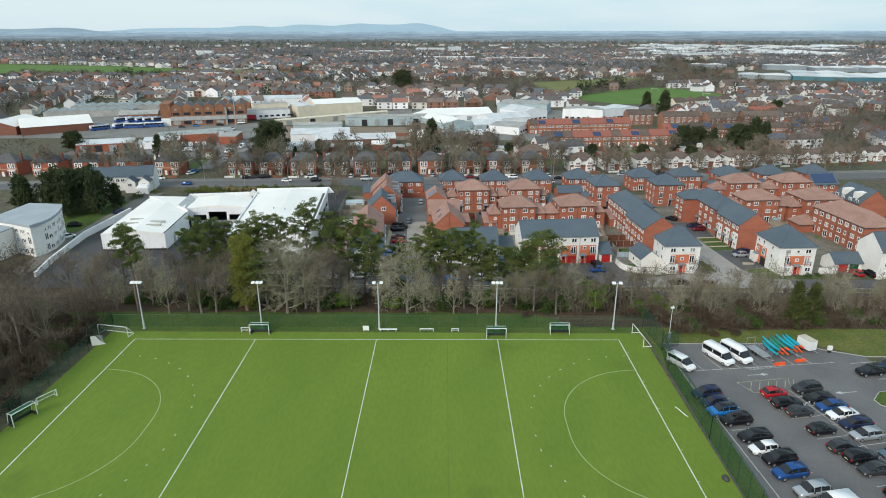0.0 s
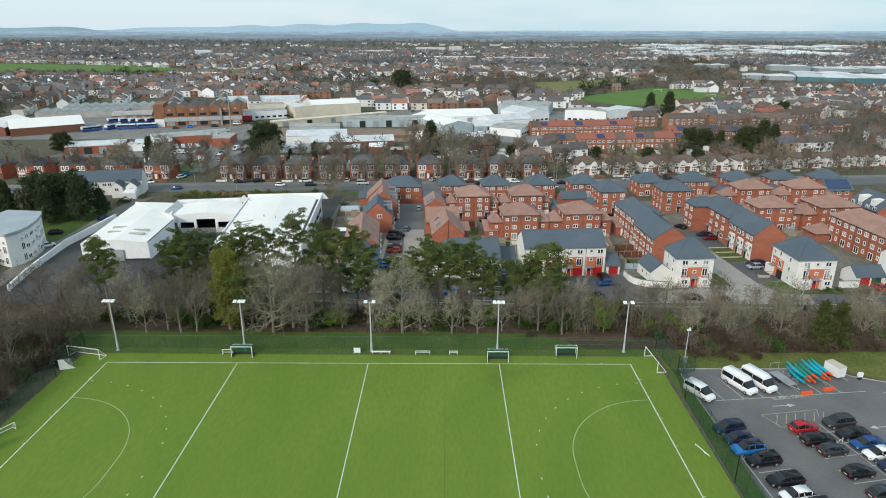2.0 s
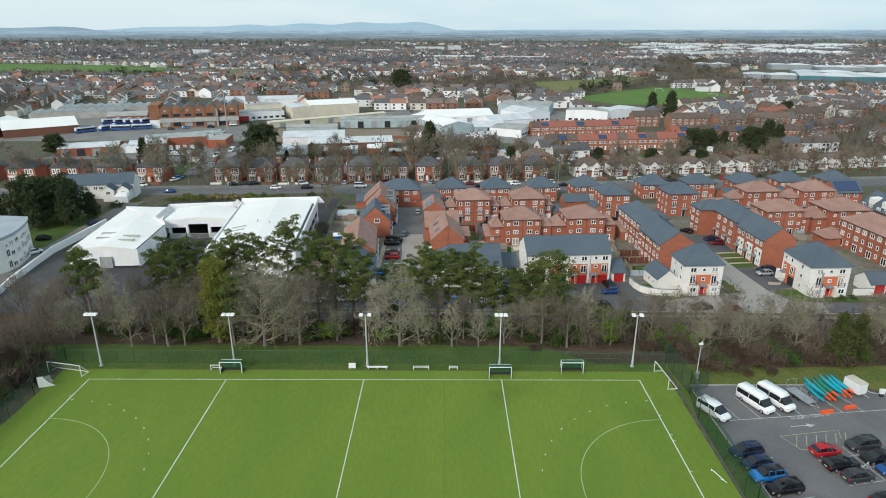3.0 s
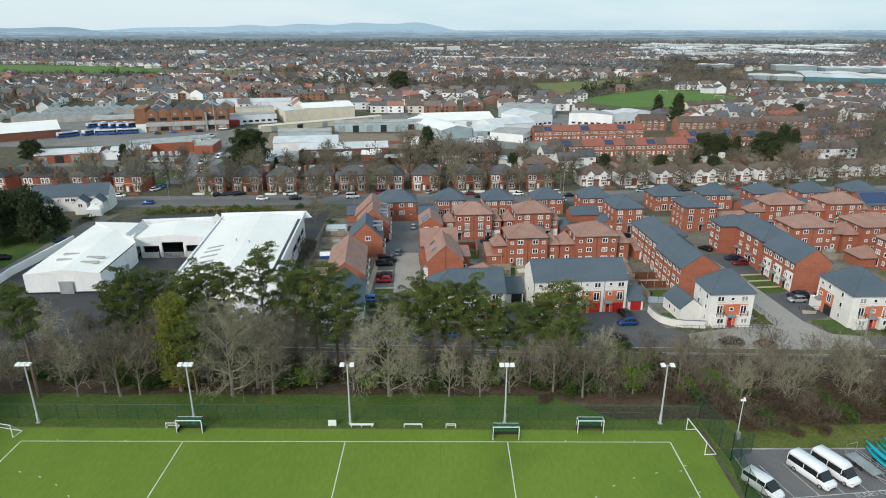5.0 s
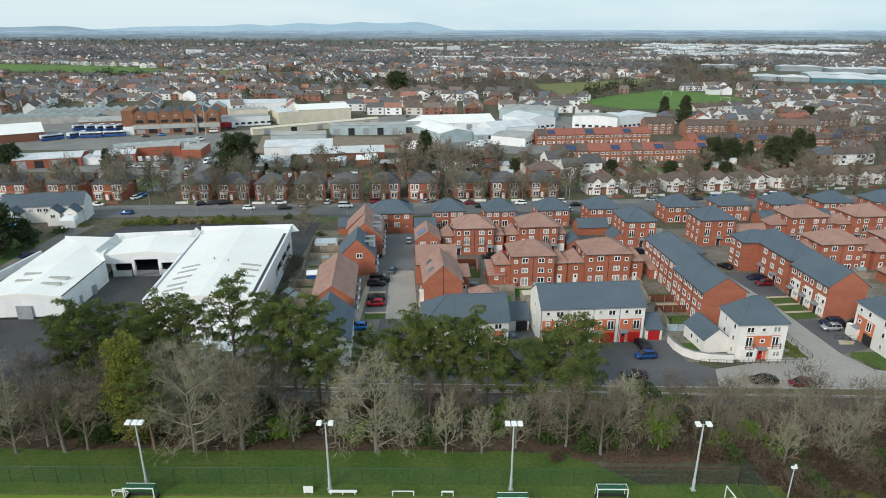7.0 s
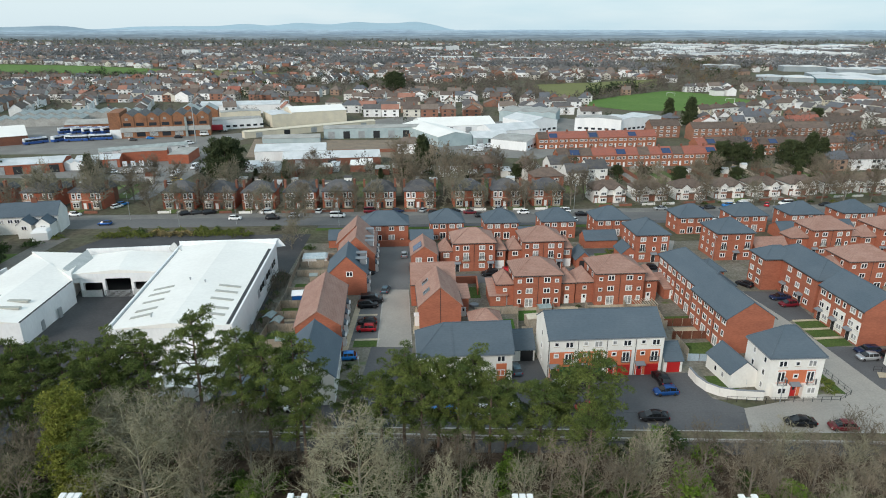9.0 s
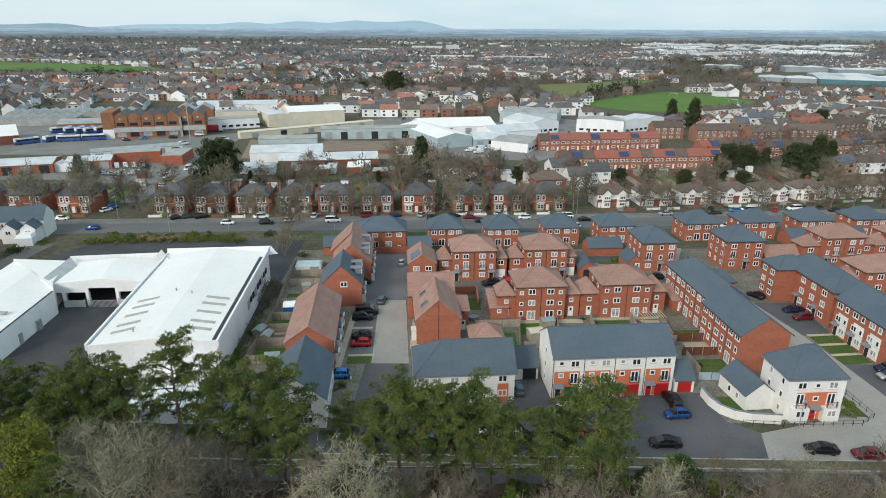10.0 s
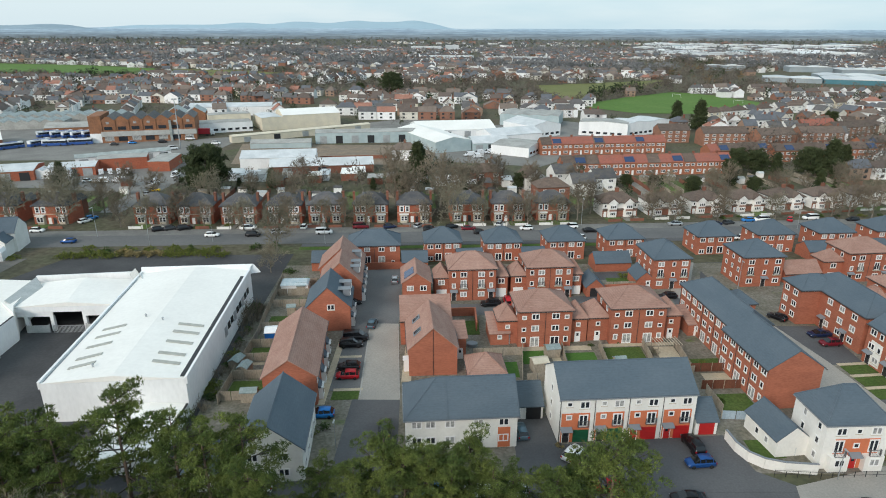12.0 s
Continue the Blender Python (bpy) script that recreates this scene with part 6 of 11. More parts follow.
single("net_heap", Build().loft([[(0.9 * math.cos(a) * r, 1.3 * math.sin(a) * r, z) for a in [k * math.pi / 4 for k in range(8)]] for r, z in ((1.0, 0.0), (1.0, 0.3), (0.6, 0.65), (0.2, 0.75))]), GUTTER, "dark heap of netting on the turf", "net", at=pose(49.6, -38.4, 0.05) @ Matrix.Diagonal((0.5, 0.5, 0.6, 1)))

# ---- car park markings and kerbs ----
cp = thing("bay_lines", "worn white bay lines and arrows on the car park", "line marking", kind="structure")


def bay(x, y, rot, L, name="line", width=0.12, material=None, z=0.036):
    c, s = math.cos(radians(rot)), math.sin(radians(rot))
    part(name, strip([(x, y), (x + c * L, y + s * L)], width, z), material or LINE_WORN, cp)


for i in range(11):
    bay(52.9 + i * 0.5, -18.0 - i * 2.5, 10.5, 4.8)
for i in range(11):
    bay(64.0 + i * 0.55, -20.2 - i * 2.45, 10.5, 4.9)
    bay(68.9 + i * 0.55, -19.2 - i * 2.45, 10.5, 4.9)
bay(68.9, -17.2, -77.5, 28)
for i in range(7):
    bay(57.4 + i * 3.3, -10.9 + i * 0.36, 104, 6.2)
bay(54.6, -11.3, 6.5, 27)
for i in range(4):
    bay(84 + i * 0.8, -8.6 - i * 2.6, 8, 5)
for x, y, r in ((64.2, -12.6, 6), (70.6, -31.0, -62), (79.6, -17.6, 186)):
    bay(x, y, r, 2.6, "arrow", 0.16)
    c, s = math.cos(radians(r)), math.sin(radians(r))
    ex, ey = x + c * 2.6, y + s * 2.6
    part("arrow_head", Build().poly((ex + c * 1.2, ey + s * 1.2, 0.037), (ex - s * 0.45, ey + c * 0.45, 0.037), (ex + s * 0.45, ey - c * 0.45, 0.037)), LINE_WORN, cp)
for x, y, r, L in ((61.4, -14.9, 9, 9.4), (62.8, -18.0, 9, 1.6), (61.4, -14.9, -64, 3.4), (70.6, -13.4, -110, 2.2)):
    bay(x, y, r, L, "hatch_line", 0.1, LINE_YELLOW)
for i in range(6):
    bay(62.6 + i * 1.5, -17.2 + i * 0.2, 62, 2.6, "hatch_line", 0.1, LINE_YELLOW)
letters = bpy.data.curves.new("bay_lettering", "FONT")
letters.body, letters.size, letters.align_x = "BUSES ONLY", 1.15, "CENTER"
letters.materials.append(LINE_WORN)
lt = new("road_lettering", letters)
lt.matrix_basis = pose(68.4, -10.4, 0.04, 0, 0, 9)
tagged(lt, "worn white words painted on the asphalt", "lettering", kind="structure")
for pts in ([(53.6, -1.5), (80.4, -1.3), (81.6, -3.6), (88.2, -6.2), (100, -6.4)], [(80.9, -21.5), (80.8, -20.0), (83, -17.8), (97, -15)], [(80.9, -21.5), (84.5, -24), (97, -24.2)], [(53.3, -3), (53.5, -17), (54.8, -41), (55.6, -70)]):
    k = Build()
    for (x0, y0), (x1, y1) in zip(pts, pts[1:]):
        L = math.hypot(x1 - x0, y1 - y0)
        nx, ny = -(y1 - y0) / L * 0.07, (x1 - x0) / L * 0.07
        k.prism([(x0 - nx, y0 - ny, -0.1), (x1 - nx, y1 - ny, -0.1), (x1 + nx, y1 + ny, -0.1), (x0 + nx, y0 + ny, -0.1)], [(x0 - nx, y0 - ny, 0.14), (x1 - nx, y1 - ny, 0.14), (x1 + nx, y1 + ny, 0.14), (x0 + nx, y0 + ny, 0.14)])
    single("kerb", k, KERB, "pale concrete kerb of the car park", "kerb", kind="structure")
single("grass_margin", slab([(51.2, -2), (53.3, -2), (54.7, -41), (55.5, -75), (50.4, -75)], 0.015, 0.1), GRASS, "narrow worn grass beside the fence", "grass", kind="structure")

# ---- vehicles ----
TYRE = plain("tyre_rubber", (0.02, 0.02, 0.021), 0.8)
RIM = plain("alloy_rim", (0.45, 0.46, 0.48), 0.35, metal=0.6)
HEADLIGHT = plain("headlight_glass", (0.34, 0.36, 0.38), 0.1)
TAILLIGHT = plain("taillight_red", (0.35, 0.01, 0.01), 0.2)
PLATE = plain("blank_plate", (0.65, 0.62, 0.40), 0.5)
CAR_GLASS = plain("car_glass", (0.012, 0.014, 0.017), 0.04, spec=0.6)
PAINTS = {n: plain("car_paint_" + n, c, 0.3, metal=m, spec=0.3, coat=0.15) for n, c, m in (("black", (0.007, 0.007, 0.009), 0.0), ("grey", (0.045, 0.048, 0.052), 0.3), ("silver", (0.42, 0.44, 0.46), 0.5), ("white", (0.78, 0.79, 0.79), 0.0), ("blue", (0.015, 0.075, 0.25), 0.3), ("navy", (0.012, 0.022, 0.065), 0.2), ("sky", (0.02, 0.20, 0.55), 0.2), ("yellow", (0.62, 0.42, 0.02), 0.0), ("red", (0.42, 0.012, 0.02), 0.1), ("maroon", (0.16, 0.012, 0.022), 0.2), ("steel", (0.10, 0.16, 0.20), 0.4))}


def wheel_meshes(r, w):
    n = 14
    ring = lambda rr, y: [(rr * math.cos(2 * math.pi * k / n), y, rr * math.sin(2 * math.pi * k / n)) for k in range(n)]
    tyre = Build().loft([ring(r * 0.62, -w / 2), ring(r * 0.94, -w / 2), ring(r, -w * 0.3), ring(r, w * 0.3), ring(r * 0.94, w / 2), ring(r * 0.62, w / 2)])
    rim = Build().loft([ring(r * 0.61, -w / 2 - 0.012), ring(r * 0.2, -w / 2 + 0.02)]).loft([ring(r * 0.2, w / 2 - 0.02), ring(r * 0.61, w / 2 + 0.012)])
    return tyre.mesh("tyre", TYRE, True), rim.mesh("rim", RIM)


def car_template(name, label, L, W, profile, glass, wheels, r=0.33, van=False, detail=2):
    """profile: (x, bottom, shoulder, half width) stations along the body; glass: (x, base, top, half base, half top) stations of the cabin."""
    ob = thing(name, label, name.replace("_", " "))
    loops = []
    for x, zb, zs, hw in profile:
        zm = zb + (zs - zb) * 0.55
        loops.append([(x, -hw * 0.93, zb), (x, hw * 0.93, zb), (x, hw, zb + 0.16), (x, hw, zm), (x, hw * 0.93, zs), (x, hw * 0.6, zs + 0.03), (x, -hw * 0.6, zs + 0.03), (x, -hw * 0.93, zs), (x, -hw, zm), (x, -hw, zb + 0.16)])
    me = Build().loft(loops).mesh("body", PAINTS["black"], True)
    body = part("body", me, None, ob)
    body.material_slots[0].link = "OBJECT"
    cl = [[(x, -hb, z0), (x, hb, z0), (x, ht, z1), (x, -ht, z1)] for x, z0, z1, hb, ht in glass]
    part("glasshouse", Build().loft(cl), CAR_GLASS, ob)
    inner = glass[1:-1]
    top = [[(x, -ht * 0.99, z1 - 0.02), (x, ht * 0.99, z1 - 0.02), (x, ht * 0.93, z1 + 0.045), (x, -ht * 0.93, z1 + 0.045)] for x, z0, z1, hb, ht in inner]
    roof = part("roof", Build().loft(top).mesh("roof", PAINTS["black"], True), None, ob)
    roof.material_slots[0].link = "OBJECT"
    for s in (-1, 1) if detail else ():
        top_edge, low_edge = [], []
        for x, z0, z1, hb, ht in (inner[0], inner[len(inner) // 2], inner[-1]):
            top_edge.append((x, s * ht, z1 + 0.03))
            low_edge.append([(x + 0.05, s * ht, z1 - 0.05), (x + 0.05, s * hb, z0), (x - 0.05, s * hb, z0), (x - 0.05, s * ht, z1 - 0.05)])
        (xa, ya, za), mid, (xc, yc, zc) = top_edge
        ring = [(xa - 0.05, ya, za), mid, (xc + 0.05, yc, zc)] + [low_edge[2][1], low_edge[2][2], low_edge[2][3]] + low_edge[1] + [low_edge[0][0], low_edge[0][1], low_edge[0][2]]
        ring[3] = (xc + 0.05, ring[3][1], ring[3][2])
        fr = part("side_frame", Build().prism([(x, y - s * 0.01, z) for x, y, z in ring], [(x, y + s * 0.015, z) for x, y, z in ring]).mesh("side_frame", PAINTS["black"]), None, ob)
        fr.material_slots[0].link = "OBJECT"
    ty, rm = wheel_meshes(r, 0.22)
    for x in wheels:
        for s in (-1, 1):
            w = part("wheel", ty, None, ob, at=pose(x, s * (W / 2 - 0.11), r))
            if detail > 1:
                part("rim", rm, None, w)
    if detail == 0:
        return ob
    x1, zf = profile[-1][0], profile[-2][2]
    x0, zr = profile[0][0], profile[1][2]
    hw = W / 2
    for s in (-1, 1):
        part("headlight", Build().box(x1 - 0.22, min(s * hw * 0.55, s * hw * 0.9), zf - 0.22, x1 - 0.03, max(s * hw * 0.55, s * hw * 0.9), zf - 0.1), HEADLIGHT, ob)
        part("taillight", Build().box(x0 - 0.02, min(s * hw * 0.68, s * hw * 0.93), zr - 0.3, x0 + 0.12, max(s * hw * 0.68, s * hw * 0.93), zr - 0.06), TAILLIGHT, ob)
        if detail < 2:
            continue
        gx, gz = glass[-2][0], glass[-2][1]
        part("mirror", Build().box(gx + 0.05, min(s * hw * 1.0, s * (hw + 0.18)), gz + 0.02, gx + 0.17, max(s * hw * 1.0, s * (hw + 0.18)), gz + 0.16), BLACK, ob)
    if detail < 2:
        return ob
    part("number_plate", Build().box(x0 - 0.03, -0.26, zr - 0.42, x0 - 0.005, 0.26, zr - 0.3), PLATE, ob)
    part("grille", Build().box(x1 - 0.02, -hw * 0.5, 0.36, x1 + 0.012, hw * 0.5, 0.56), BLACK, ob)
    return ob


def parts_of(kind, detail):
    if kind == "hatchback":
        return car_template("hatchback", "hatchback", 4.1, 1.76, [(-2.05, 0.36, 0.80, 0.72), (-1.95, 0.24, 0.94, 0.84), (-1.2, 0.2, 0.96, 0.88), (0.0, 0.2, 0.95, 0.88), (0.9, 0.2, 0.93, 0.88), (1.55, 0.22, 0.84, 0.85), (1.95, 0.26, 0.72, 0.76), (2.05, 0.36, 0.6, 0.62)], [(-1.95, 0.94, 0.96, 0.76, 0.72), (-1.5, 0.94, 1.40, 0.79, 0.60), (-0.4, 0.94, 1.47, 0.81, 0.62), (0.35, 0.94, 1.42, 0.80, 0.60), (1.15, 0.92, 0.95, 0.76, 0.72)], (-1.28, 1.26), 0.31, detail=detail)
    if kind == "suv":
        return car_template("suv", "suv", 4.55, 1.86, [(-2.27, 0.42, 0.95, 0.78), (-2.18, 0.30, 1.06, 0.89), (-1.2, 0.28, 1.08, 0.93), (0.0, 0.28, 1.07, 0.93), (1.0, 0.28, 1.06, 0.93), (1.8, 0.30, 0.98, 0.90), (2.18, 0.32, 0.86, 0.82), (2.28, 0.42, 0.7, 0.68)], [(-2.2, 1.06, 1.10, 0.80, 0.76), (-1.85, 1.06, 1.58, 0.83, 0.66), (-0.5, 1.06, 1.68, 0.86, 0.68), (0.45, 1.06, 1.63, 0.85, 0.66), (1.25, 1.04, 1.08, 0.80, 0.76)], (-1.4, 1.42), 0.36, detail=detail)
    if kind == "estate_car":
        return car_template("estate_car", "estate car", 4.75, 1.84, [(-2.37, 0.36, 0.84, 0.76), (-2.25, 0.24, 0.97, 0.88), (-1.2, 0.2, 0.98, 0.92), (0.0, 0.2, 0.96, 0.92), (1.0, 0.2, 0.94, 0.92), (1.85, 0.22, 0.86, 0.88), (2.25, 0.26, 0.74, 0.80), (2.37, 0.36, 0.6, 0.66)], [(-2.3, 0.96, 1.0, 0.80, 0.76), (-1.85, 0.96, 1.40, 0.82, 0.64), (-0.4, 0.96, 1.47, 0.84, 0.66), (0.45, 0.95, 1.42, 0.83, 0.64), (1.4, 0.92, 0.95, 0.78, 0.74)], (-1.45, 1.45), 0.33, detail=detail)
    if kind == "saloon":
        return car_template("saloon", "saloon", 4.6, 1.82, [(-2.3, 0.36, 0.86, 0.76), (-2.2, 0.24, 0.98, 0.87), (-1.3, 0.2, 0.99, 0.91), (0.0, 0.2, 0.95, 0.91), (1.0, 0.2, 0.93, 0.91), (1.8, 0.22, 0.85, 0.87), (2.2, 0.26, 0.73, 0.79), (2.3, 0.36, 0.6, 0.65)], [(-1.75, 0.97, 1.0, 0.78, 0.74), (-1.0, 0.96, 1.38, 0.81, 0.62), (-0.3, 0.96, 1.43, 0.83, 0.64), (0.4, 0.95, 1.39, 0.82, 0.62), (1.3, 0.92, 0.95, 0.77, 0.73)], (-1.4, 1.42), 0.33, detail=detail)
    if kind == "minibus":
        return car_template("minibus", "minibus", 5.9, 2.0, [(-2.95, 0.4, 1.0, 0.9), (-2.9, 0.3, 1.25, 0.99), (-1.0, 0.28, 1.28, 1.0), (1.0, 0.28, 1.28, 1.0), (2.0, 0.28, 1.22, 1.0), (2.6, 0.3, 1.12, 0.97), (2.9, 0.34, 1.0, 0.88), (2.98, 0.42, 0.8, 0.76)], [(-2.92, 1.26, 1.3, 0.96, 0.94), (-2.88, 1.26, 2.10, 0.98, 0.92), (-0.6, 1.26, 2.16, 0.985, 0.92), (1.35, 1.26, 2.14, 0.98, 0.90), (2.3, 1.14, 1.2, 0.9, 0.84)], (-1.75, 1.95), 0.36, True, detail=detail)
    return car_template("van", "van", 5.0, 1.9, [(-2.5, 0.4, 1.0, 0.86), (-2.45, 0.3, 1.3, 0.94), (-1.0, 0.28, 1.32, 0.95), (0.6, 0.28, 1.3, 0.95), (1.3, 0.28, 1.2, 0.95), (2.1, 0.3, 1.02, 0.91), (2.42, 0.34, 0.86, 0.82), (2.5, 0.42, 0.7, 0.7)], [(-2.47, 1.3, 1.34, 0.9, 0.88), (-2.4, 1.3, 1.88, 0.91, 0.84), (-0.4, 1.3, 1.94, 0.92, 0.85), (0.7, 1.28, 1.9, 0.91, 0.84), (1.7, 1.14, 1.24, 0.86, 0.82)], (-1.55, 1.6), 0.33, True, detail=detail)


CARS = {}
COLOUR_WORDS = {"steel": "blue-grey", "sky": "bright blue", "navy": "dark navy"}


def car(kind, colour, x, y, rot, where, group="", z=None, roof=None, detail=2):
    key = (kind, detail)
    fresh = key not in CARS
    if fresh:
        CARS[key] = parts_of(kind, detail)
    zz = 0.035 if z is None else z
    at = pose(x, y, zz, 0, 0, rot)
    if fresh:
        ob = CARS[key]
        ob.matrix_basis = at
    else:
        ob = copy_thing(CARS[key], at)
    for c in ob.children:
        if c.material_slots and c.material_slots[0].link == "OBJECT":
            c.material_slots[0].material = PAINTS[roof or colour] if c.name.startswith("roof") else PAINTS[colour]
    tagged(ob, COLOUR_WORDS.get(colour, colour) + " " + kind.replace("_", " ").replace("suv", "tall car") + " parked " + where, "van" if kind == "van" else "minibus" if kind == "minibus" else "car", group)
    ob.name = kind
    return ob


PARK = "cars in the car park"
for kind, colour, x, y, rot, roof in (
    ("suv", "navy", 54.6, -19.0, 191, None), ("hatchback", "navy", 54.9, -21.4, 191, None), ("suv", "sky", 55.2, -23.8, 191, "black"), ("suv", "black", 56.2, -26.2, 190, None),
    ("estate_car", "black", 57.2, -30.0, 190, None), ("hatchback", "white", 57.2, -32.8, 190, None), ("suv", "black", 58.2, -35.0, 191, None), ("suv", "blue", 58.2, -37.8, 191, None), ("suv", "silver", 59.2, -41.2, 191, None),
    ("hatchback", "red", 65.6, -18.8, 10, None), ("estate_car", "black", 66.1, -21.6, 10, None), ("hatchback", "grey", 66.9, -23.9, 10, None), ("hatchback", "black", 67.7, -28.4, 10, None),
    ("suv", "grey", 71.4, -17.5, 190, None), ("saloon", "black", 71.8, -20.2, 190, None), ("saloon", "blue", 72.5, -22.4, 190, None), ("saloon", "white", 72.9, -24.6, 190, None), ("estate_car", "navy", 73.5, -26.9, 190, None), ("estate_car", "silver", 73.4, -29.6, 190, None),
    ("hatchback", "grey", 68.3, -32.4, 12, None), ("suv", "black", 69.4, -34.6, 12, None), ("hatchback", "grey", 69.6, -37.1, 190, None), ("hatchback", "steel", 74.6, -33.8, 190, None), ("suv", "black", 70.4, -41.6, 12, None), ("saloon", "grey", 75.4, -36.6, 190, None), ("hatchback", "silver", 76.2, -41.0, 190, None),
    ("suv", "black", 85.0, -12.2, 188, None), ("suv", "navy", 89.6, -10.4, 190, None), ("suv", "grey", 92, -13, 190, None), ("hatchback", "black", 60.0, -44.2, 191, None),
):
    car(kind, colour, x, y, rot, "in a car park bay", PARK, roof=roof)
car("van", "white", 60.6, -43.6, 191, "in the car park with solar panels", PARK)
BUSES = "white minibuses in the car park"
car("van", "white", 54.0, -9.6, -60, "at the end of the car park", BUSES)
car("minibus", "white", 61.4, -7.2, -66, "at the end of the car park", BUSES)
car("minibus", "white", 64.8, -6.6, -66, "at the end of the car park", BUSES)
for bus in [o for o in scene.objects if o.name.startswith("minibus") and not o.parent]:
    cap = part("high_roof", Build().loft([[(x, -w, z0), (x, w, z0), (x, w * 0.96, z0 + h * 0.5), (x, w * 0.8, z0 + h), (x, -w * 0.8, z0 + h), (x, -w * 0.96, z0 + h * 0.5)] for x, w, z0, h in ((-2.9, 0.95, 2.0, 0.42), (-2.7, 0.96, 2.02, 0.5), (0.9, 0.95, 2.04, 0.48), (1.25, 0.94, 2.04, 0.34), (1.5, 0.9, 2.0, 0.1))]).mesh("high_roof", PAINTS["white"], True), None, bus)
# roof box and roof hatches
rb = thing("roof_box", "black roof box on a parked car", "roof box", at=pose(56.1, -26.2, 1.755, 0, 0, 190))
part("shell", Build().loft([[(-0.7, -0.28, 0), (-0.7, 0.28, 0), (-0.7, 0.22, 0.2), (-0.7, -0.22, 0.2)], [(0, -0.36, 0), (0, 0.36, 0), (0, 0.3, 0.36), (0, -0.3, 0.36)], [(0.8, -0.26, 0), (0.8, 0.26, 0), (0.8, 0.2, 0.16), (0.8, -0.2, 0.16)]]), BLACK, rb)
for x, y in ((61.0, -6.3), (64.4, -5.7)):
    single("roof_hatch", Build().box(-0.35, -0.45, 0, 0.35, 0.45, 0.06), CAR_GLASS, "dark roof hatch on a white minibus", "roof hatch", "minibus roof hatches", at=pose(x, y, 2.44, 0, 0, -66))

# trailers with kayaks
TEAL = plain("turquoise_plastic", (0.0, 0.33, 0.42), 0.35)
GREENP = plain("green_plastic", (0.01, 0.20, 0.13), 0.35)
ORANGE = plain("orange_plastic", (0.80, 0.10, 0.02), 0.4)


def kayak(x, y, z, rot, m, tip):
    ob = thing("kayak", ("turquoise" if m is TEAL else "dark green") + " plastic kayak" + (" with orange stern" if tip is ORANGE else " stacked on a trailer"), "kayak", "kayaks on the trailers", at=pose(x, y, z, 0, 0, rot))
    def sec(t):
        w, h = 0.40 * math.sin(math.pi * min(max(t, 0.02), 0.98)) ** 0.8, 0.42
        return [((t - 0.5) * 5.4, w * math.cos(a), 0.18 + 0.5 * h * math.sin(a) + 0.1 * abs(2 * t - 1) ** 2) for a in [k * math.pi / 3 for k in range(6)]]
    part("hull", Build().loft([sec(i / 10 * 0.78 + 0.22) for i in range(11)]).mesh("hull", m, True), None, ob)
    part("stern", Build().loft([sec(i / 4 * 0.22) for i in range(5)]).mesh("stern", tip, True), None, ob)
    part("cockpit", Build().loft([[(0.4 * math.cos(a), 0.2 * math.sin(a), z2) for a in [k * math.pi / 4 for k in range(8)]] for z2 in (0.28, 0.36)]), BLACK, ob)


def kayak_trailer(x, y, rot, rows):
    ob = thing("boat_trailer", "steel boat trailer with kayak racks", "trailer", "boat trailers", at=pose(x, y, 0.035, 0, 0, rot))
    part("chassis", Build().box(-2.4, -0.08, 0.45, 3.0, 0.08, 0.56).box(-1.0, -0.8, 0.46, -0.9, 0.8, 0.55), STEEL, ob)
    for px in (-1.6, 1.3):
        part("rack", rod(rod(rod(Build(), (px, 0, 0.5), (px, 0, 2.2), 0.04), (px, -1.1, 0.9), (px, 1.1, 0.9), 0.035), (px, -1.1, 1.6), (px, 1.1, 1.6), 0.035), STEEL, ob)
    for s in (-0.85, 0.85):
        part("wheel", Build().tube((-0.9, s - 0.09, 0.3), (-0.9, s + 0.09, 0.3), 0.3, n=12), TYRE, ob)
    c, s = math.cos(radians(rot)), math.sin(radians(rot))
    for i, (k, z) in enumerate(((-0.95, 0.93), (-0.1, 0.93), (0.75, 0.93), (-0.75, 1.63), (0.05, 1.63), (0.85, 1.63))):
        kayak(x - s * k + 0.1 * (i % 3), y + c * k + 0.25 * (i % 2), z, rot + 180 + (2 if i % 2 else -2), TEAL if rows or i in (0, 3) else GREENP, ORANGE if i % 3 else TEAL)


kayak_trailer(72.4, -5.0, -86, False)
kayak_trailer(75.3, -4.2, -86, True)
tl = thing("flat_trailer", "galvanised flat trailer with mesh cage", "trailer", at=pose(69.5, -5.2, 0.035, 0, 0, -75))
part("bed", Build().box(-2.2, -0.9, 0.5, 2.2, 0.9, 0.6), STEEL, tl)
part("drawbar", rod(rod(Build(), (2.2, -0.6, 0.5), (3.6, 0, 0.5)), (2.2, 0.6, 0.5), (3.6, 0, 0.5)), STEEL, tl)
for s in (-0.9, 0.9):
    part("side_rail", rod(rod(Build(), (-2.2, s, 0.9), (2.2, s, 0.9), 0.03), (-2.2, s, 1.2), (2.2, s, 1.2), 0.03), STEEL, tl)
    for x in (-2.2, -1.1, 0, 1.1, 2.2):
        part("stanchion", rod(Build(), (x, s, 0.6), (x, s, 1.2), 0.025), STEEL, tl)
    for x in (-0.4, 0.4):
        part("wheel", Build().tube((x, s - 0.1, 0.3), (x, s + 0.1, 0.3), 0.3, n=12), TYRE, tl)
part("head_frame", rod(rod(rod(Build(), (-2.2, -0.9, 0.6), (-2.2, -0.9, 2.2), 0.03), (-2.2, 0.9, 0.6), (-2.2, 0.9, 2.2), 0.03), (-2.2, -0.9, 2.2), (-2.2, 0.9, 2.2), 0.03), STEEL, tl)
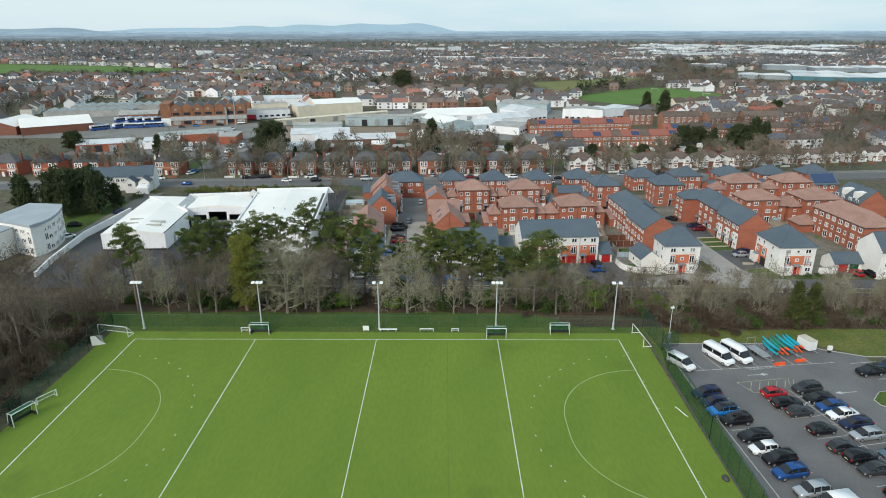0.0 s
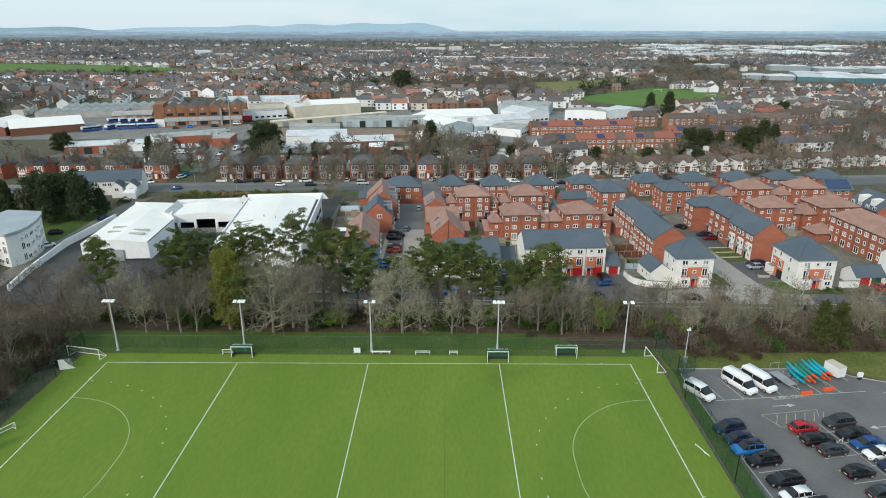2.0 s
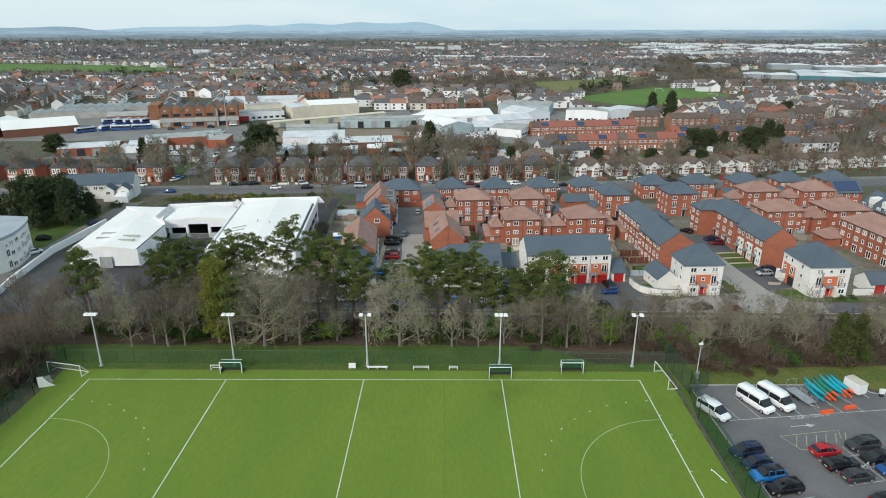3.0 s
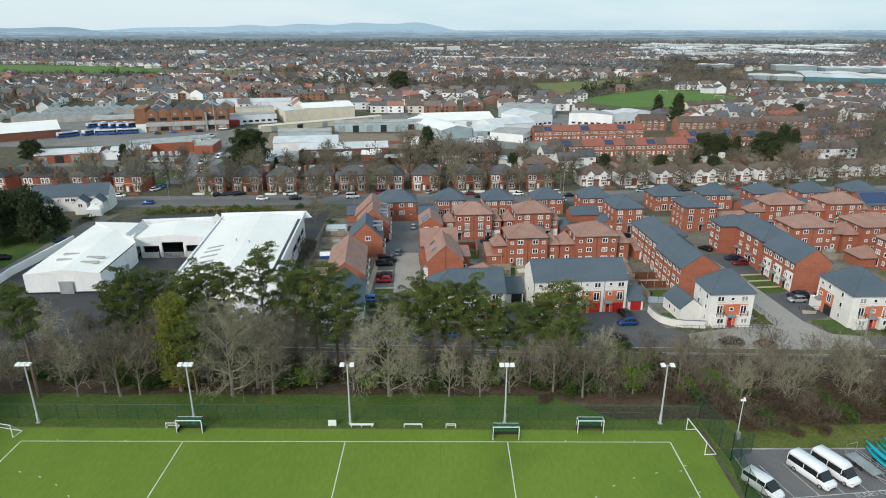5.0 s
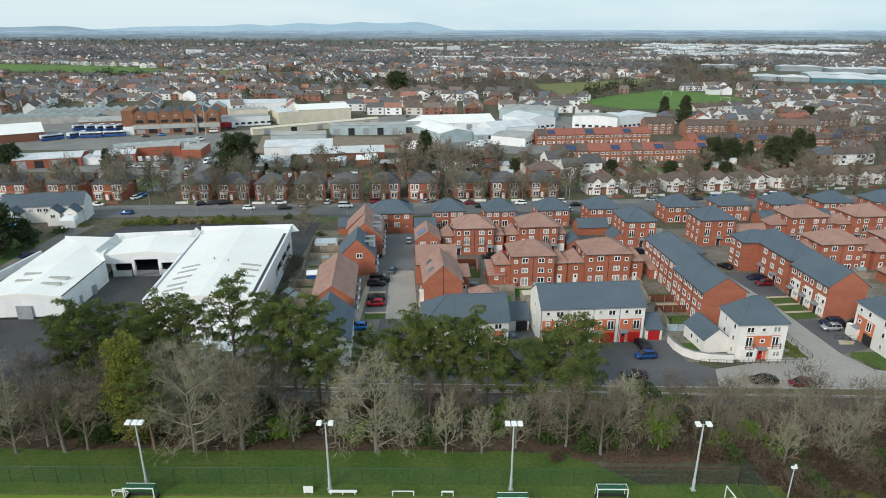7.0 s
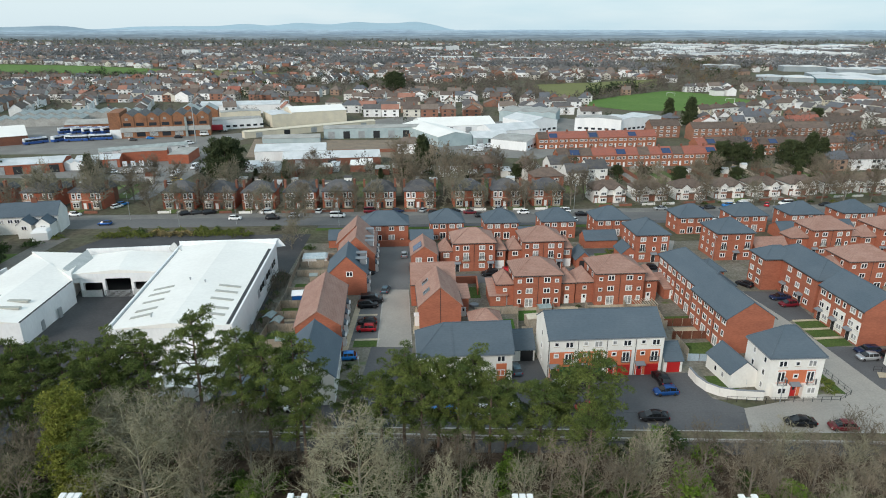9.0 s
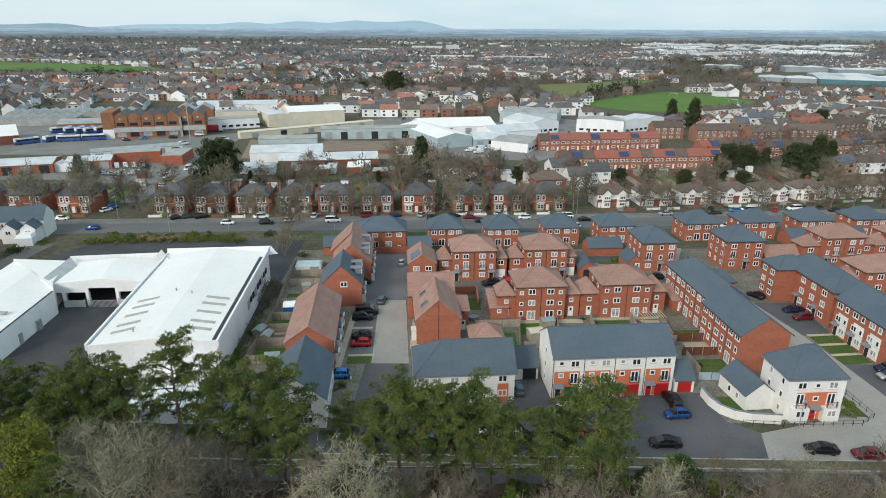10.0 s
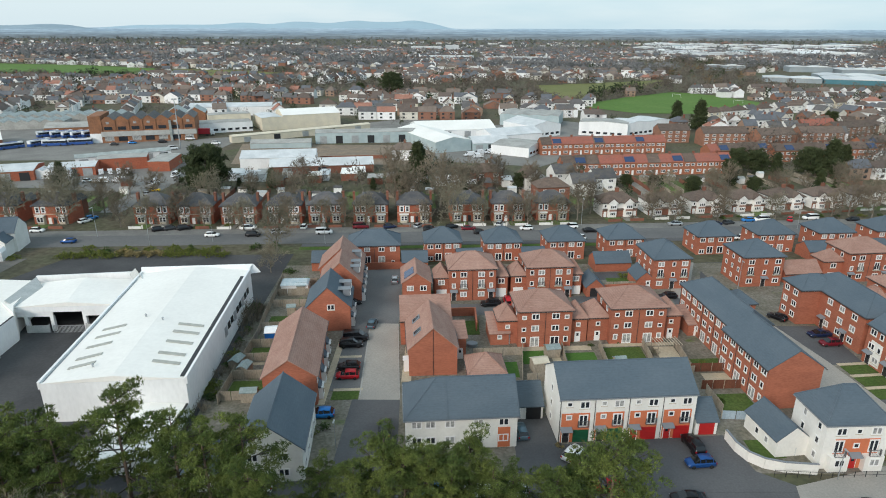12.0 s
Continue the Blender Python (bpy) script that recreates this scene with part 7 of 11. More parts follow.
bt = thing("box_trailer", "white box trailer parked beside the grass", "trailer", at=pose(79.0, -3.4, 0.035, 0, 0, -72))
part("box", Build().box(-1.4, -0.85, 0.45, 1.4, 0.85, 2.2), WHITE_METAL, bt)
part("roof_cap", Build().box(-1.42, -0.87, 2.202, 1.42, 0.87, 2.26), STONE, bt)
part("drawbar", rod(Build(), (1.4, 0, 0.5), (2.6, 0, 0.5)), STEEL, bt)
for s in (-0.9, 0.9):
    part("wheel", Build().tube((0, s - 0.1, 0.3), (0, s + 0.1, 0.3), 0.3, n=12), TYRE, bt)
for x, y in ((71.4, -9.1), (75.6, -7.9)):
    single("road_barrier", Build().loft([[(t, -0.25, 0), (t, 0.25, 0), (t, 0.16, 0.45), (t, -0.16, 0.45)] for t in (-1.0, -0.95, 0.95, 1.0)]), ORANGE, "orange plastic road barrier on the asphalt", "barrier", "orange barriers", at=pose(x, y, 0.035, 0, 0, 12))
bc = thing("bicycle", "pale bicycle parked between the cars", "bicycle", at=pose(69.0, -22.0, 0.035, 0, 0, 20))
for x in (-0.5, 0.5):
    ring = Build()
    for k in range(12):
        a, b2 = k * math.pi / 6, (k + 1) * math.pi / 6
        ring.tube((x + 0.33 * math.cos(a), 0, 0.34 + 0.33 * math.sin(a)), (x + 0.33 * math.cos(b2), 0, 0.34 + 0.33 * math.sin(b2)), 0.025, n=4)
    part("wheel", ring, RIM, bc)
part("cycle_frame", rod(rod(rod(Build(), (-0.5, 0, 0.34), (-0.1, 0, 0.85), 0.03), (-0.1, 0, 0.85), (0.45, 0, 0.85), 0.03), (0.45, 0, 0.95), (0.5, 0, 0.34), 0.03), WHITE_METAL, bc)
pt = thing("pay_post", "white pay post on a dark foot", "post", at=pose(82.6, -4.6, 0.02))
part("post", Build().box(-0.25, -0.2, 0, 0.25, 0.2, 0.5), BLACK, pt)
part("head", Build().box(-0.4, -0.18, 0.502, 0.4, 0.18, 1.3), WHITE_METAL, pt)

# cars in the streets
EST = "cars in the estate"
for kind, colour, x, y, rot in (("van", "black", -1.2, 81.6, 5), ("suv", "black", -1.8, 78.9, 5), ("hatchback", "black", -1.0, 70.3, 184), ("hatchback", "red", -0.8, 67.2, 184), ("hatchback", "steel", 1.3, 87.9, 84), ("hatchback", "silver", 4.2, 112.6, 92), ("hatchback", "sky", -3.2, 55.4, 184), ("suv", "grey", 7.1, 51.6, 92), ("hatchback", "black", -4.2, 99.0, 5), ("suv", "black", 26.6, 98.6, 184), ("van", "red", 30.6, 99.4, 95), ("hatchback", "steel", 27.8, 51.2, 96), ("hatchback", "white", 34.6, 46.0, 50), ("suv", "black", 52.7, 48.2, 98), ("hatchback", "blue", 52.2, 44.2, 185), ("hatchback", "black", 67.9, 103.8, 184), ("hatchback", "black", 87.6, 92.8, 125), ("saloon", "navy", 92.1, 84.8, 184), ("hatchback", "maroon", 92.1, 81.0, 184), ("hatchback", "silver", 94.2, 56.6, 184), ("estate_car", "navy", 95.8, 59.3, 184), ("suv", "black", 99.6, 57.6, 184), ("saloon", "black", 47.8, 36.8, 178), ("saloon", "black", 70.1, 35.6, 176), ("hatchback", "maroon", 76.1, 34.5, 176), ("hatchback", "sky", 15.0, 38.0, 178), ("hatchback", "white", 20.8, 38.0, 178), ("suv", "silver", 25.0, 38.1, 178), ("hatchback", "red", 38.0, 39.0, 178), ("hatchback", "white", -8.5, 38.6, 178), ("saloon", "silver", 108.2, 33.8, 176), ("hatchback", "red", 117.7, 43.0, 95), ("suv", "black", 121.0, 42.4, 95)):
    car(kind, colour, x, y, rot, "on the estate beside the houses", EST, z=spot(x, y) + 0.09, detail=1)
ROADC = "cars on the main road"
for i, (kind, colour, x, y, rot) in enumerate((("suv", "white", -43.8, 154.4, 5), ("suv", "black", -40.6, 147.8, 4), ("hatchback", "silver", -34.0, 150.6, 4), ("hatchback", "white", -27.2, 156.4, 88), ("van", "white", -20.0, 150.8, 4), ("van", "maroon", -9.6, 156.6, 5), ("hatchback", "navy", -0.7, 157.2, 20), ("hatchback", "silver", 8.2, 158.6, 60), ("suv", "black", 12.0, 154.6, 4), ("hatchback", "black", 18.7, 157.6, 30), ("saloon", "maroon", 23.8, 156.2, 4), ("hatchback", "black", 27.2, 152.2, 4), ("suv", "silver", 34.0, 161.2, 70), ("hatchback", "white", 41.8, 156.8, 184), ("suv", "white", 56.0, 158.9, 184), ("hatchback", "white", 56.3, 147.6, 184), ("saloon", "black", 61.3, 155.0, 4), ("saloon", "silver", 90.3, 163.0, 184), ("saloon", "navy", 103.1, 163.4, 184), ("hatchback", "grey", 108.3, 164.8, 20), ("hatchback", "white", 104.9, 148.9, 184), ("hatchback", "sky", 116.0, 168.0, 184), ("van", "white", 120.6, 168.4, 184), ("hatchback", "red", 130.6, 169.4, 60), ("van", "white", 138.2, 171.0, 184), ("hatchback", "black", 151.3, 169.4, 184), ("hatchback", "white", -106.2, 150.2, 4), ("hatchback", "white", -97.5, 160.6, 60), ("hatchback", "sky", -97.3, 164.0, 60), ("hatchback", "black", -70.7, 152.4, 30), ("hatchback", "grey", -67.4, 153.6, 30), ("suv", "black", -63.3, 153.8, 30), ("hatchback", "white", -52.6, 147.2, 4), ("hatchback", "blue", -91.2, 140.2, 184), ("hatchback", "black", -103.4, 81.6, 20), ("hatchback", "white", -98.6, 69.6, 50), ("hatchback", "navy", -97.3, 97.4, 70), ("hatchback", "black", -120.4, 159.9, 20))):
    car(kind, colour, x, y, rot, "beside the main road", ROADC, z=spot(x, y) + 0.07, detail=0)

# ---- trees ----
def tri_mesh(name, pts, material):
    """A mesh of loose triangles from an array of shape (n, 3, 3)."""
    n = len(pts)
    me = bpy.data.meshes.new(name)
    me.vertices.add(3 * n)
    me.vertices.foreach_set("co", np.ascontiguousarray(pts, dtype=np.float32).ravel())
    me.loops.add(3 * n)
    me.loops.foreach_set("vertex_index", np.arange(3 * n, dtype=np.int32))
    me.polygons.add(n)
    me.polygons.foreach_set("loop_start", np.arange(0, 3 * n, 3, dtype=np.int32))
    me.materials.append(material)
    me.update(calc_edges=True)
    return me


BARK = surface("grey_bark", (0.16, 0.14, 0.115), (0.21, 0.19, 0.16), large=1.0, small=0.15, rough=0.95, grain=0.25, vary=0.12)
BARK_PALE = surface("pale_twigs", (0.225, 0.208, 0.142), (0.275, 0.256, 0.178), large=2.0, small=0.3, rough=0.95, grain=0.2, vary=0.15)
BARK_BROWN = surface("brown_twigs", (0.158, 0.131, 0.097), (0.203, 0.171, 0.126), large=2.0, small=0.3, rough=0.95, grain=0.2, vary=0.2)
PINE_BARK = surface("pine_bark", (0.19, 0.13, 0.095), (0.14, 0.105, 0.085), large=1.0, small=0.2, rough=0.95, grain=0.25)
PINE_LIMB = surface("dark_pine_limbs", (0.075, 0.06, 0.048), (0.055, 0.048, 0.04), large=1.0, small=0.2, rough=0.95, grain=0.25)
NEEDLES = surface("pine_needles", (0.068, 0.102, 0.025), (0.146, 0.180, 0.044), large=2.5, small=0.4, rough=0.75, grain=0.2, island=0.45, lo=0.4, hi=0.6)
NEEDLES_YELLOW = surface("cypress_foliage", (0.15, 0.168, 0.027), (0.225, 0.232, 0.044), large=1.5, small=0.4, rough=0.8, grain=0.2, island=0.35)
IVY = surface("evergreen_leaves", (0.038, 0.070, 0.016), (0.062, 0.10, 0.020), large=2.0, small=0.4, rough=0.7, grain=0.2, island=0.45)
LAUREL = surface("laurel_leaves", (0.085, 0.155, 0.016), (0.12, 0.185, 0.022), large=2.0, small=0.4, rough=0.6, grain=0.2, island=0.35)
DARK_GREEN = surface("dark_conifer_foliage", (0.042, 0.058, 0.024), (0.066, 0.084, 0.034), large=2.5, small=0.5, rough=0.8, grain=0.2, island=0.4)
RUSSET = surface("russet_twigs", (0.098, 0.068, 0.042), (0.082, 0.064, 0.045), large=3.0, small=0.4, rough=0.9, grain=0.2, island=0.3)


def segment(out, p, q, r0, r1, n=3):
    """Triangles of a tapered stick."""
    d = q - p
    L = np.linalg.norm(d)
    if L < 1e-4:
        return
    d = d / L
    a = np.cross(d, (0.31, 0.52, 0.79))
    a /= np.linalg.norm(a)
    b = np.cross(d, a)
    ang = np.arange(n) * 2 * np.pi / n
    ring = np.outer(np.cos(ang), a) + np.outer(np.sin(ang), b)
    A, B = p + ring * r0, q + ring * r1
    for k in range(n):
        j = (k + 1) % n
        out.append((A[k], A[j], B[j]))
        out.append((A[k], B[j], B[k]))


def grow(rng, H, spread=0.42, limbs=11, trunk_r=0.22, lean=0.0, clear=0.22, fine=7, droop=0.0, twig_r=0.022, low=0.25):
    """Trunk, limbs and twigs of a bare tree of height H, as three arrays of triangles."""
    trunk, limb, twig = [], [], []
    up = np.array((0.0, 0.0, 1.0))
    p = np.array((0.0, 0.0, -0.3))
    pts = [p]
    steps = 7
    for i in range(steps):
        p = p + np.array((rng.normal(0, 0.03) + lean * 0.12, rng.normal(0, 0.03), 1.0)) * H * 0.78 / steps
        pts.append(p)
    for i in range(steps):
        segment(trunk, pts[i], pts[i + 1], trunk_r * (1 - i / steps) ** 0.8 * (1.35 if i == 0 else 1) + 0.03, trunk_r * (1 - (i + 1) / steps) ** 0.8 + 0.03, 7)

    def shoot(p, d, L, r, level):
        n = (4, 4, 2, 1)[level]
        q = p
        outs = []
        for i in range(n):
            d2 = d + rng.normal(0, 0.16, 3) + up * (0.10 - droop * (level > 0))
            d = d2 / np.linalg.norm(d2)
            q2 = q + d * L / n
            segment(limb if level < 2 else twig, q, q2, r * (1 - 0.75 * i / n), r * (1 - 0.75 * (i + 1) / n), 5 if level == 0 else 3)
            q = q2
            outs.append((q, d, r * (1 - 0.75 * (i + 1) / n)))
        if level < 3:
            count = (6, fine, 3)[level]
            for k in range(count):
                b, bd, br = outs[min(n - 1, int(rng.integers(0, n)))] if k else outs[-1]
                side = rng.normal(0, 1, 3)
                side -= bd * side.dot(bd)
                side /= np.linalg.norm(side)
                ang = rng.uniform(0.45, 0.95)
                nd = bd * math.cos(ang) + side * math.sin(ang)
                shoot(b, nd, L * rng.uniform(0.42, 0.62), max(twig_r, br * 0.62), level + 1)

    for k in range(limbs):
        h = clear + (1 - clear) * (k + rng.uniform(0, 0.7)) / limbs
        f = h * steps * 0.98
        i = min(steps - 1, int(f))
        b = pts[i] + (pts[i + 1] - pts[i]) * (f - i)
        az = k * 2.4 + rng.uniform(-0.5, 0.5)
        el = rng.uniform(low, low + 0.5) + (0.75 - low) * h
        d = np.array((math.cos(az) * math.cos(el), math.sin(az) * math.cos(el), math.sin(el)))
        shoot(b, d, H * spread * (1.05 - 0.55 * abs(h - 0.45)) * rng.uniform(0.8, 1.1), trunk_r * (0.5 - 0.25 * h), 0)
    return np.array(trunk), np.array(limb), np.array(twig)


def bare_template(seed, H, twigs, **kw):
    rng = np.random.default_rng(seed)
    t, l, w = grow(rng, H, **kw)
    return tri_mesh("trunk", t, BARK), tri_mesh("framework", l, twigs), tri_mesh("crown", w, twigs)


def blades(rng, centres, outward, size, width, k, up=0.35):
    """k narrow leaf triangles round each centre, leaning outward and up."""
    n = len(centres)
    c = np.repeat(centres, k, axis=0)
    o = np.repeat(outward, k, axis=0)
    d = o * 0.8 + rng.normal(0, 0.75, (n * k, 3)) + np.array((0, 0, up))
    d /= np.linalg.norm(d, axis=1, keepdims=True)
    s = np.cross(d, rng.normal(0, 1, (n * k, 3)))
    s /= np.linalg.norm(s, axis=1, keepdims=True) + 1e-9
    L = size * rng.uniform(0.6, 1.3, (n * k, 1))
    base = c + rng.normal(0, size * 0.2, (n * k, 3))
    return np.stack([base - s * width / 2, base + s * width / 2, base + d * L], axis=1)


def clump_cloud(rng, clumps, per, size, width, k, up=0.35):
    """Leaves on the shells of many flattened clumps (centre, radius, flatness)."""
    out = []
    for c, r, flat in clumps:
        n = max(6, int(per * r * r))
        v = rng.normal(0, 1, (n, 3))
        v /= np.linalg.norm(v, axis=1, keepdims=True)
        v[:, 2] = np.where(v[:, 2] < -0.35, -v[:, 2] * 0.6, v[:, 2])
        rad = r * rng.uniform(0.45, 1.05, (n, 1)) ** 0.6
        pos = np.array(c) + v * rad * np.array((1, 1, flat))
        out.append(blades(rng, pos, v, size, width, k, up))
    return np.concatenate(out)


def pine_template(seed, H, crown=0.58, width=0.24, lean=0.0, n=38, leaf=None, clump=0.042, tuft=(44, 0.30, 0.12, 4, 1.0), boughs=4, cone=False, layers=False):
    """A tall pine: bare trunk below, uneven flat clumps above; layers: clumps set apart on a few big boughs."""
    rng = np.random.default_rng(seed)
    trunk, limb = [], []
    pts = [np.array((0.0, 0.0, -0.4))]
    for i in range(8):
        pts.append(pts[-1] + np.array((rng.normal(0, 0.02) + lean * 0.1, rng.normal(0, 0.02), 1)) * H * 0.96 / 8)
    for i in range(8):
        segment(trunk, pts[i], pts[i + 1], 0.30 * (1 - i / 8.6) + 0.02, 0.30 * (1 - (i + 1) / 8.6) + 0.02, 7)
    clumps = []
    z0 = 1 - crown
    for k in range(n):
        h = z0 + crown * ((k + rng.uniform(0, 1)) / n) ** 0.85
        f = min(7.99, h * 8 * 0.98)
        i = int(f)
        b = pts[i] + (pts[i + 1] - pts[i]) * (f - i)
        az = k * 2.399 + rng.uniform(-0.4, 0.4)
        t = (h - z0) / crown
        reach = H * width * (0.35 + 0.75 * math.sin(math.pi * (0.22 + 0.70 * t))) * rng.uniform(0.5, 1.05)
        if cone:
            reach = H * width * (1.08 - t) * rng.uniform(0.75, 1.1)
        tip = b + np.array((math.cos(az) * reach, math.sin(az) * reach, reach * rng.uniform(0.05, 0.5)))
        segment(limb, b, tip, 0.08, 0.02, 4)
        side = np.array((-math.sin(az), math.cos(az), 0.1))
        for q in range(boughs):
            u = 1.05 - 0.75 * (q / boughs) ** 1.2
            r = H * clump * rng.uniform(0.7, 1.25)
            at = b + (tip - b) * u + side * reach * rng.uniform(-0.32, 0.32) * u + rng.normal(0, 0.25, 3)
            if layers:
                segment(limb, b + (tip - b) * u * 0.6, at, 0.04, 0.02, 3)
            clumps.append((at, r, rng.uniform(0.42, 0.62) if layers else rng.uniform(0.6, 0.9)))
    clumps.append((pts[-1], H * clump, 1.2))
    leaves = clump_cloud(rng, clumps, *tuft)
    return tri_mesh("trunk", np.array(trunk), PINE_BARK), tri_mesh("framework", np.array(limb), PINE_LIMB), tri_mesh("crown", leaves, leaf or NEEDLES)


def bush_mesh(seed, w, h, material, density=40, size=0.35, k=4):
    rng = np.random.default_rng(seed)
    clumps = []
    for i in range(14):
        a, r = rng.uniform(0, 6.28), w / 2 * math.sqrt(rng.uniform(0, 1))
        z = h * rng.uniform(0.15, 0.85) * (1 - 0.5 * (r / (w / 2)) ** 2)
        clumps.append(((math.cos(a) * r, math.sin(a) * r, z), max(w, h) * rng.uniform(0.13, 0.24), 0.8))
    return tri_mesh("bush", clump_cloud(rng, clumps, density, size, size * 0.5, k), material)


def plant(name, meshes, x, y, label, category, group="", rot=0.0, s=1.0, world=False, sz=None):
    z = ground_z(x, y)
    p = (x, y, spot(x, y)) if world else site(x, y, z)
    at = pose(p[0], p[1], p[2], 0, 0, rot) @ Matrix.Diagonal((s, s, sz or s, 1))
    if len(meshes) == 1:
        return single(name, meshes[0], None, label, category, group, at=at)
    ob = thing(name, label, category, group, at=at)
    for me in meshes:
        part(me.name.split(".")[0], me, None, ob)
    return ob


BARE = [bare_template(11, 14, BARK_PALE, spread=0.38, limbs=16, clear=0.12, fine=9, droop=0.10, low=-0.15, trunk_r=0.27, twig_r=0.026), bare_template(12, 14, BARK_PALE, spread=0.37, limbs=16, clear=0.10, fine=9, droop=0.14, low=-0.2, trunk_r=0.27, twig_r=0.026), bare_template(13, 12, BARK_BROWN, spread=0.38, limbs=12, clear=0.2, fine=7, twig_r=0.026), bare_template(14, 8, BARK_PALE, spread=0.38, limbs=11, clear=0.18, fine=6, trunk_r=0.15, twig_r=0.022), bare_template(15, 8, BARK_BROWN, spread=0.42, limbs=12, clear=0.12, fine=6, trunk_r=0.14, twig_r=0.023)]
STREET_TWIG = surface("greenish_grey_twigs", (0.19, 0.175, 0.125), (0.23, 0.205, 0.15), large=2.0, small=0.3, rough=0.95, grain=0.2, vary=0.15)
STREET = [bare_template(16, 12, BARK_BROWN, spread=0.38, limbs=15, clear=0.16, fine=6, twig_r=0.06), bare_template(17, 12, STREET_TWIG, spread=0.42, limbs=15, clear=0.18, fine=6, twig_r=0.06)]
OLIVE_FIR = surface("olive_conifer_foliage", (0.048, 0.064, 0.016), (0.082, 0.096, 0.022), large=1.5, small=0.4, rough=0.8, grain=0.2, island=0.35)
FIR = pine_template(34, 9, crown=0.95, width=0.23, n=60, leaf=OLIVE_FIR, clump=0.05, tuft=(30, 0.36, 0.14, 4, 0.1), boughs=4, cone=True)
COARSE = (8, 0.95, 0.42, 4, 0.6)
FINE = (124, 0.23, 0.068, 5, 0.6)
PINES = [pine_template(21, 18, crown=0.64, width=0.195, n=26, clump=0.040, boughs=4, tuft=FINE, layers=True), pine_template(22, 18, crown=0.66, width=0.21, n=28, clump=0.040, boughs=4, tuft=FINE, layers=True), pine_template(23, 18, crown=0.5, width=0.2, lean=0.25, n=28, clump=0.039, boughs=4, tuft=FINE, layers=True), pine_template(24, 14, crown=0.78, width=0.32, n=44, clump=0.055, boughs=4, tuft=(64, 0.27, 0.09, 5, 0.7)), pine_template(25, 18, crown=0.42, width=0.15, lean=-0.15, n=22, clump=0.039, boughs=4, tuft=FINE, layers=True), pine_template(26, 18, crown=0.7, width=0.185, n=26, clump=0.041, boughs=4, tuft=FINE, layers=True, lean=0.08)]
CYPRESS = pine_template(31, 13, crown=0.92, width=0.13, n=46, leaf=NEEDLES_YELLOW, clump=0.06, tuft=(64, 0.24, 0.09, 4, 0.8), boughs=4)
CONIFER = pine_template(32, 15, crown=0.94, width=0.24, n=44, cone=True, leaf=DARK_GREEN, clump=0.085, tuft=COARSE, boughs=3)
ROUND = pine_template(33, 16, crown=0.9, width=0.46, n=64, leaf=DARK_GREEN, clump=0.105, tuft=COARSE, boughs=3)
TR = random.Random(5)
# bare trees along the pitch
for x, y, k, s in ((-43.8, 11.4, 3, 1.25), (-37.2, 11.6, 2, 1.05), (-34.0, 18.0, 2, 1.0), (-19.6, 11.8, 0, 1.05), (-22.4, 16.4, 1, 0.95), (-13.2, 12.4, 2, 1.12), (5.2, 11.8, 1, 0.98), (14.7, 11.6, 3, 1.0), (19.6, 11.6, 3, 0.92), (35.8, 11.4, 2, 0.85), (-6.8, 14.6, 3, 0.8), (-0.8, 14.2, 3, 0.75), (28.0, 15.5, 4, 0.95), (41.0, 18, 4, 1.0), (55.4, 19.5, 2, 0.72), (60.8, 16.4, 4, 1.05), (66.4, 17.5, 3, 1.0), (72.0, 13.5, 3, 0.9), (76.0, 18.5, 4, 1.05), (81.0, 20, 3, 1.0), (93.0, 14, 3, 0.95), (98.0, 19, 4, 1.1), (104, 14, 3, 1.0), (111, 17, 4, 1.05), (49, 20.5, 4, 1.0), (-49.5, 16.5, 4, 1.1), (-56, 14, 3, 1.1), (-62, 18, 2, 0.9), (-46, 20, 2, 0.95), (-40.4, 13.0, 4, 1.2), (-34.4, 12.2, 2, 0.9), (-28.6, 19.5, 0, 0.85), (-25.0, 16.4, 1, 0.9), (-16.4, 14.6, 1, 0.95), (-15.6, 20, 2, 1.05), (-9.6, 19, 4, 1.3), (0.8, 18, 2, 0.85), (8.6, 13.4, 3, 1.15), (11.6, 17.5, 2, 0.8), (17.0, 15.5, 4, 1.1), (24.4, 13.0, 3, 1.0), (31.4, 13.4, 4, 1.15), (38.6, 14.2, 3, 1.25), (44.0, 12.6, 4, 0.9), (52.0, 14.8, 4, 1.1), (58.2, 20, 3, 1.15), (64.0, 12.4, 4, 0.9), (69.4, 21, 4, 1.15), (79.0, 14, 4, 1.0), (86, 21, 3, 1.1), (-53, 21, 1, 0.85), (-59, 12, 4, 1.2), (66.5, 9.4, 3, 1.0), (76.5, 10.0, 3, 1.05), (92.5, 10.6, 3, 1.1), (59.4, 9.0, 3, 0.9)):
    plant("bare_tree", BARE[k], x, y, ("pale grey leafless lime tree with dense twigs" if k in (0, 1) else "brown leafless tree with fine twigs" if k in (2, 4) else "small pale leafless tree with open twigs"), "tree", "bare trees behind the pitch", TR.uniform(0, 360), s)
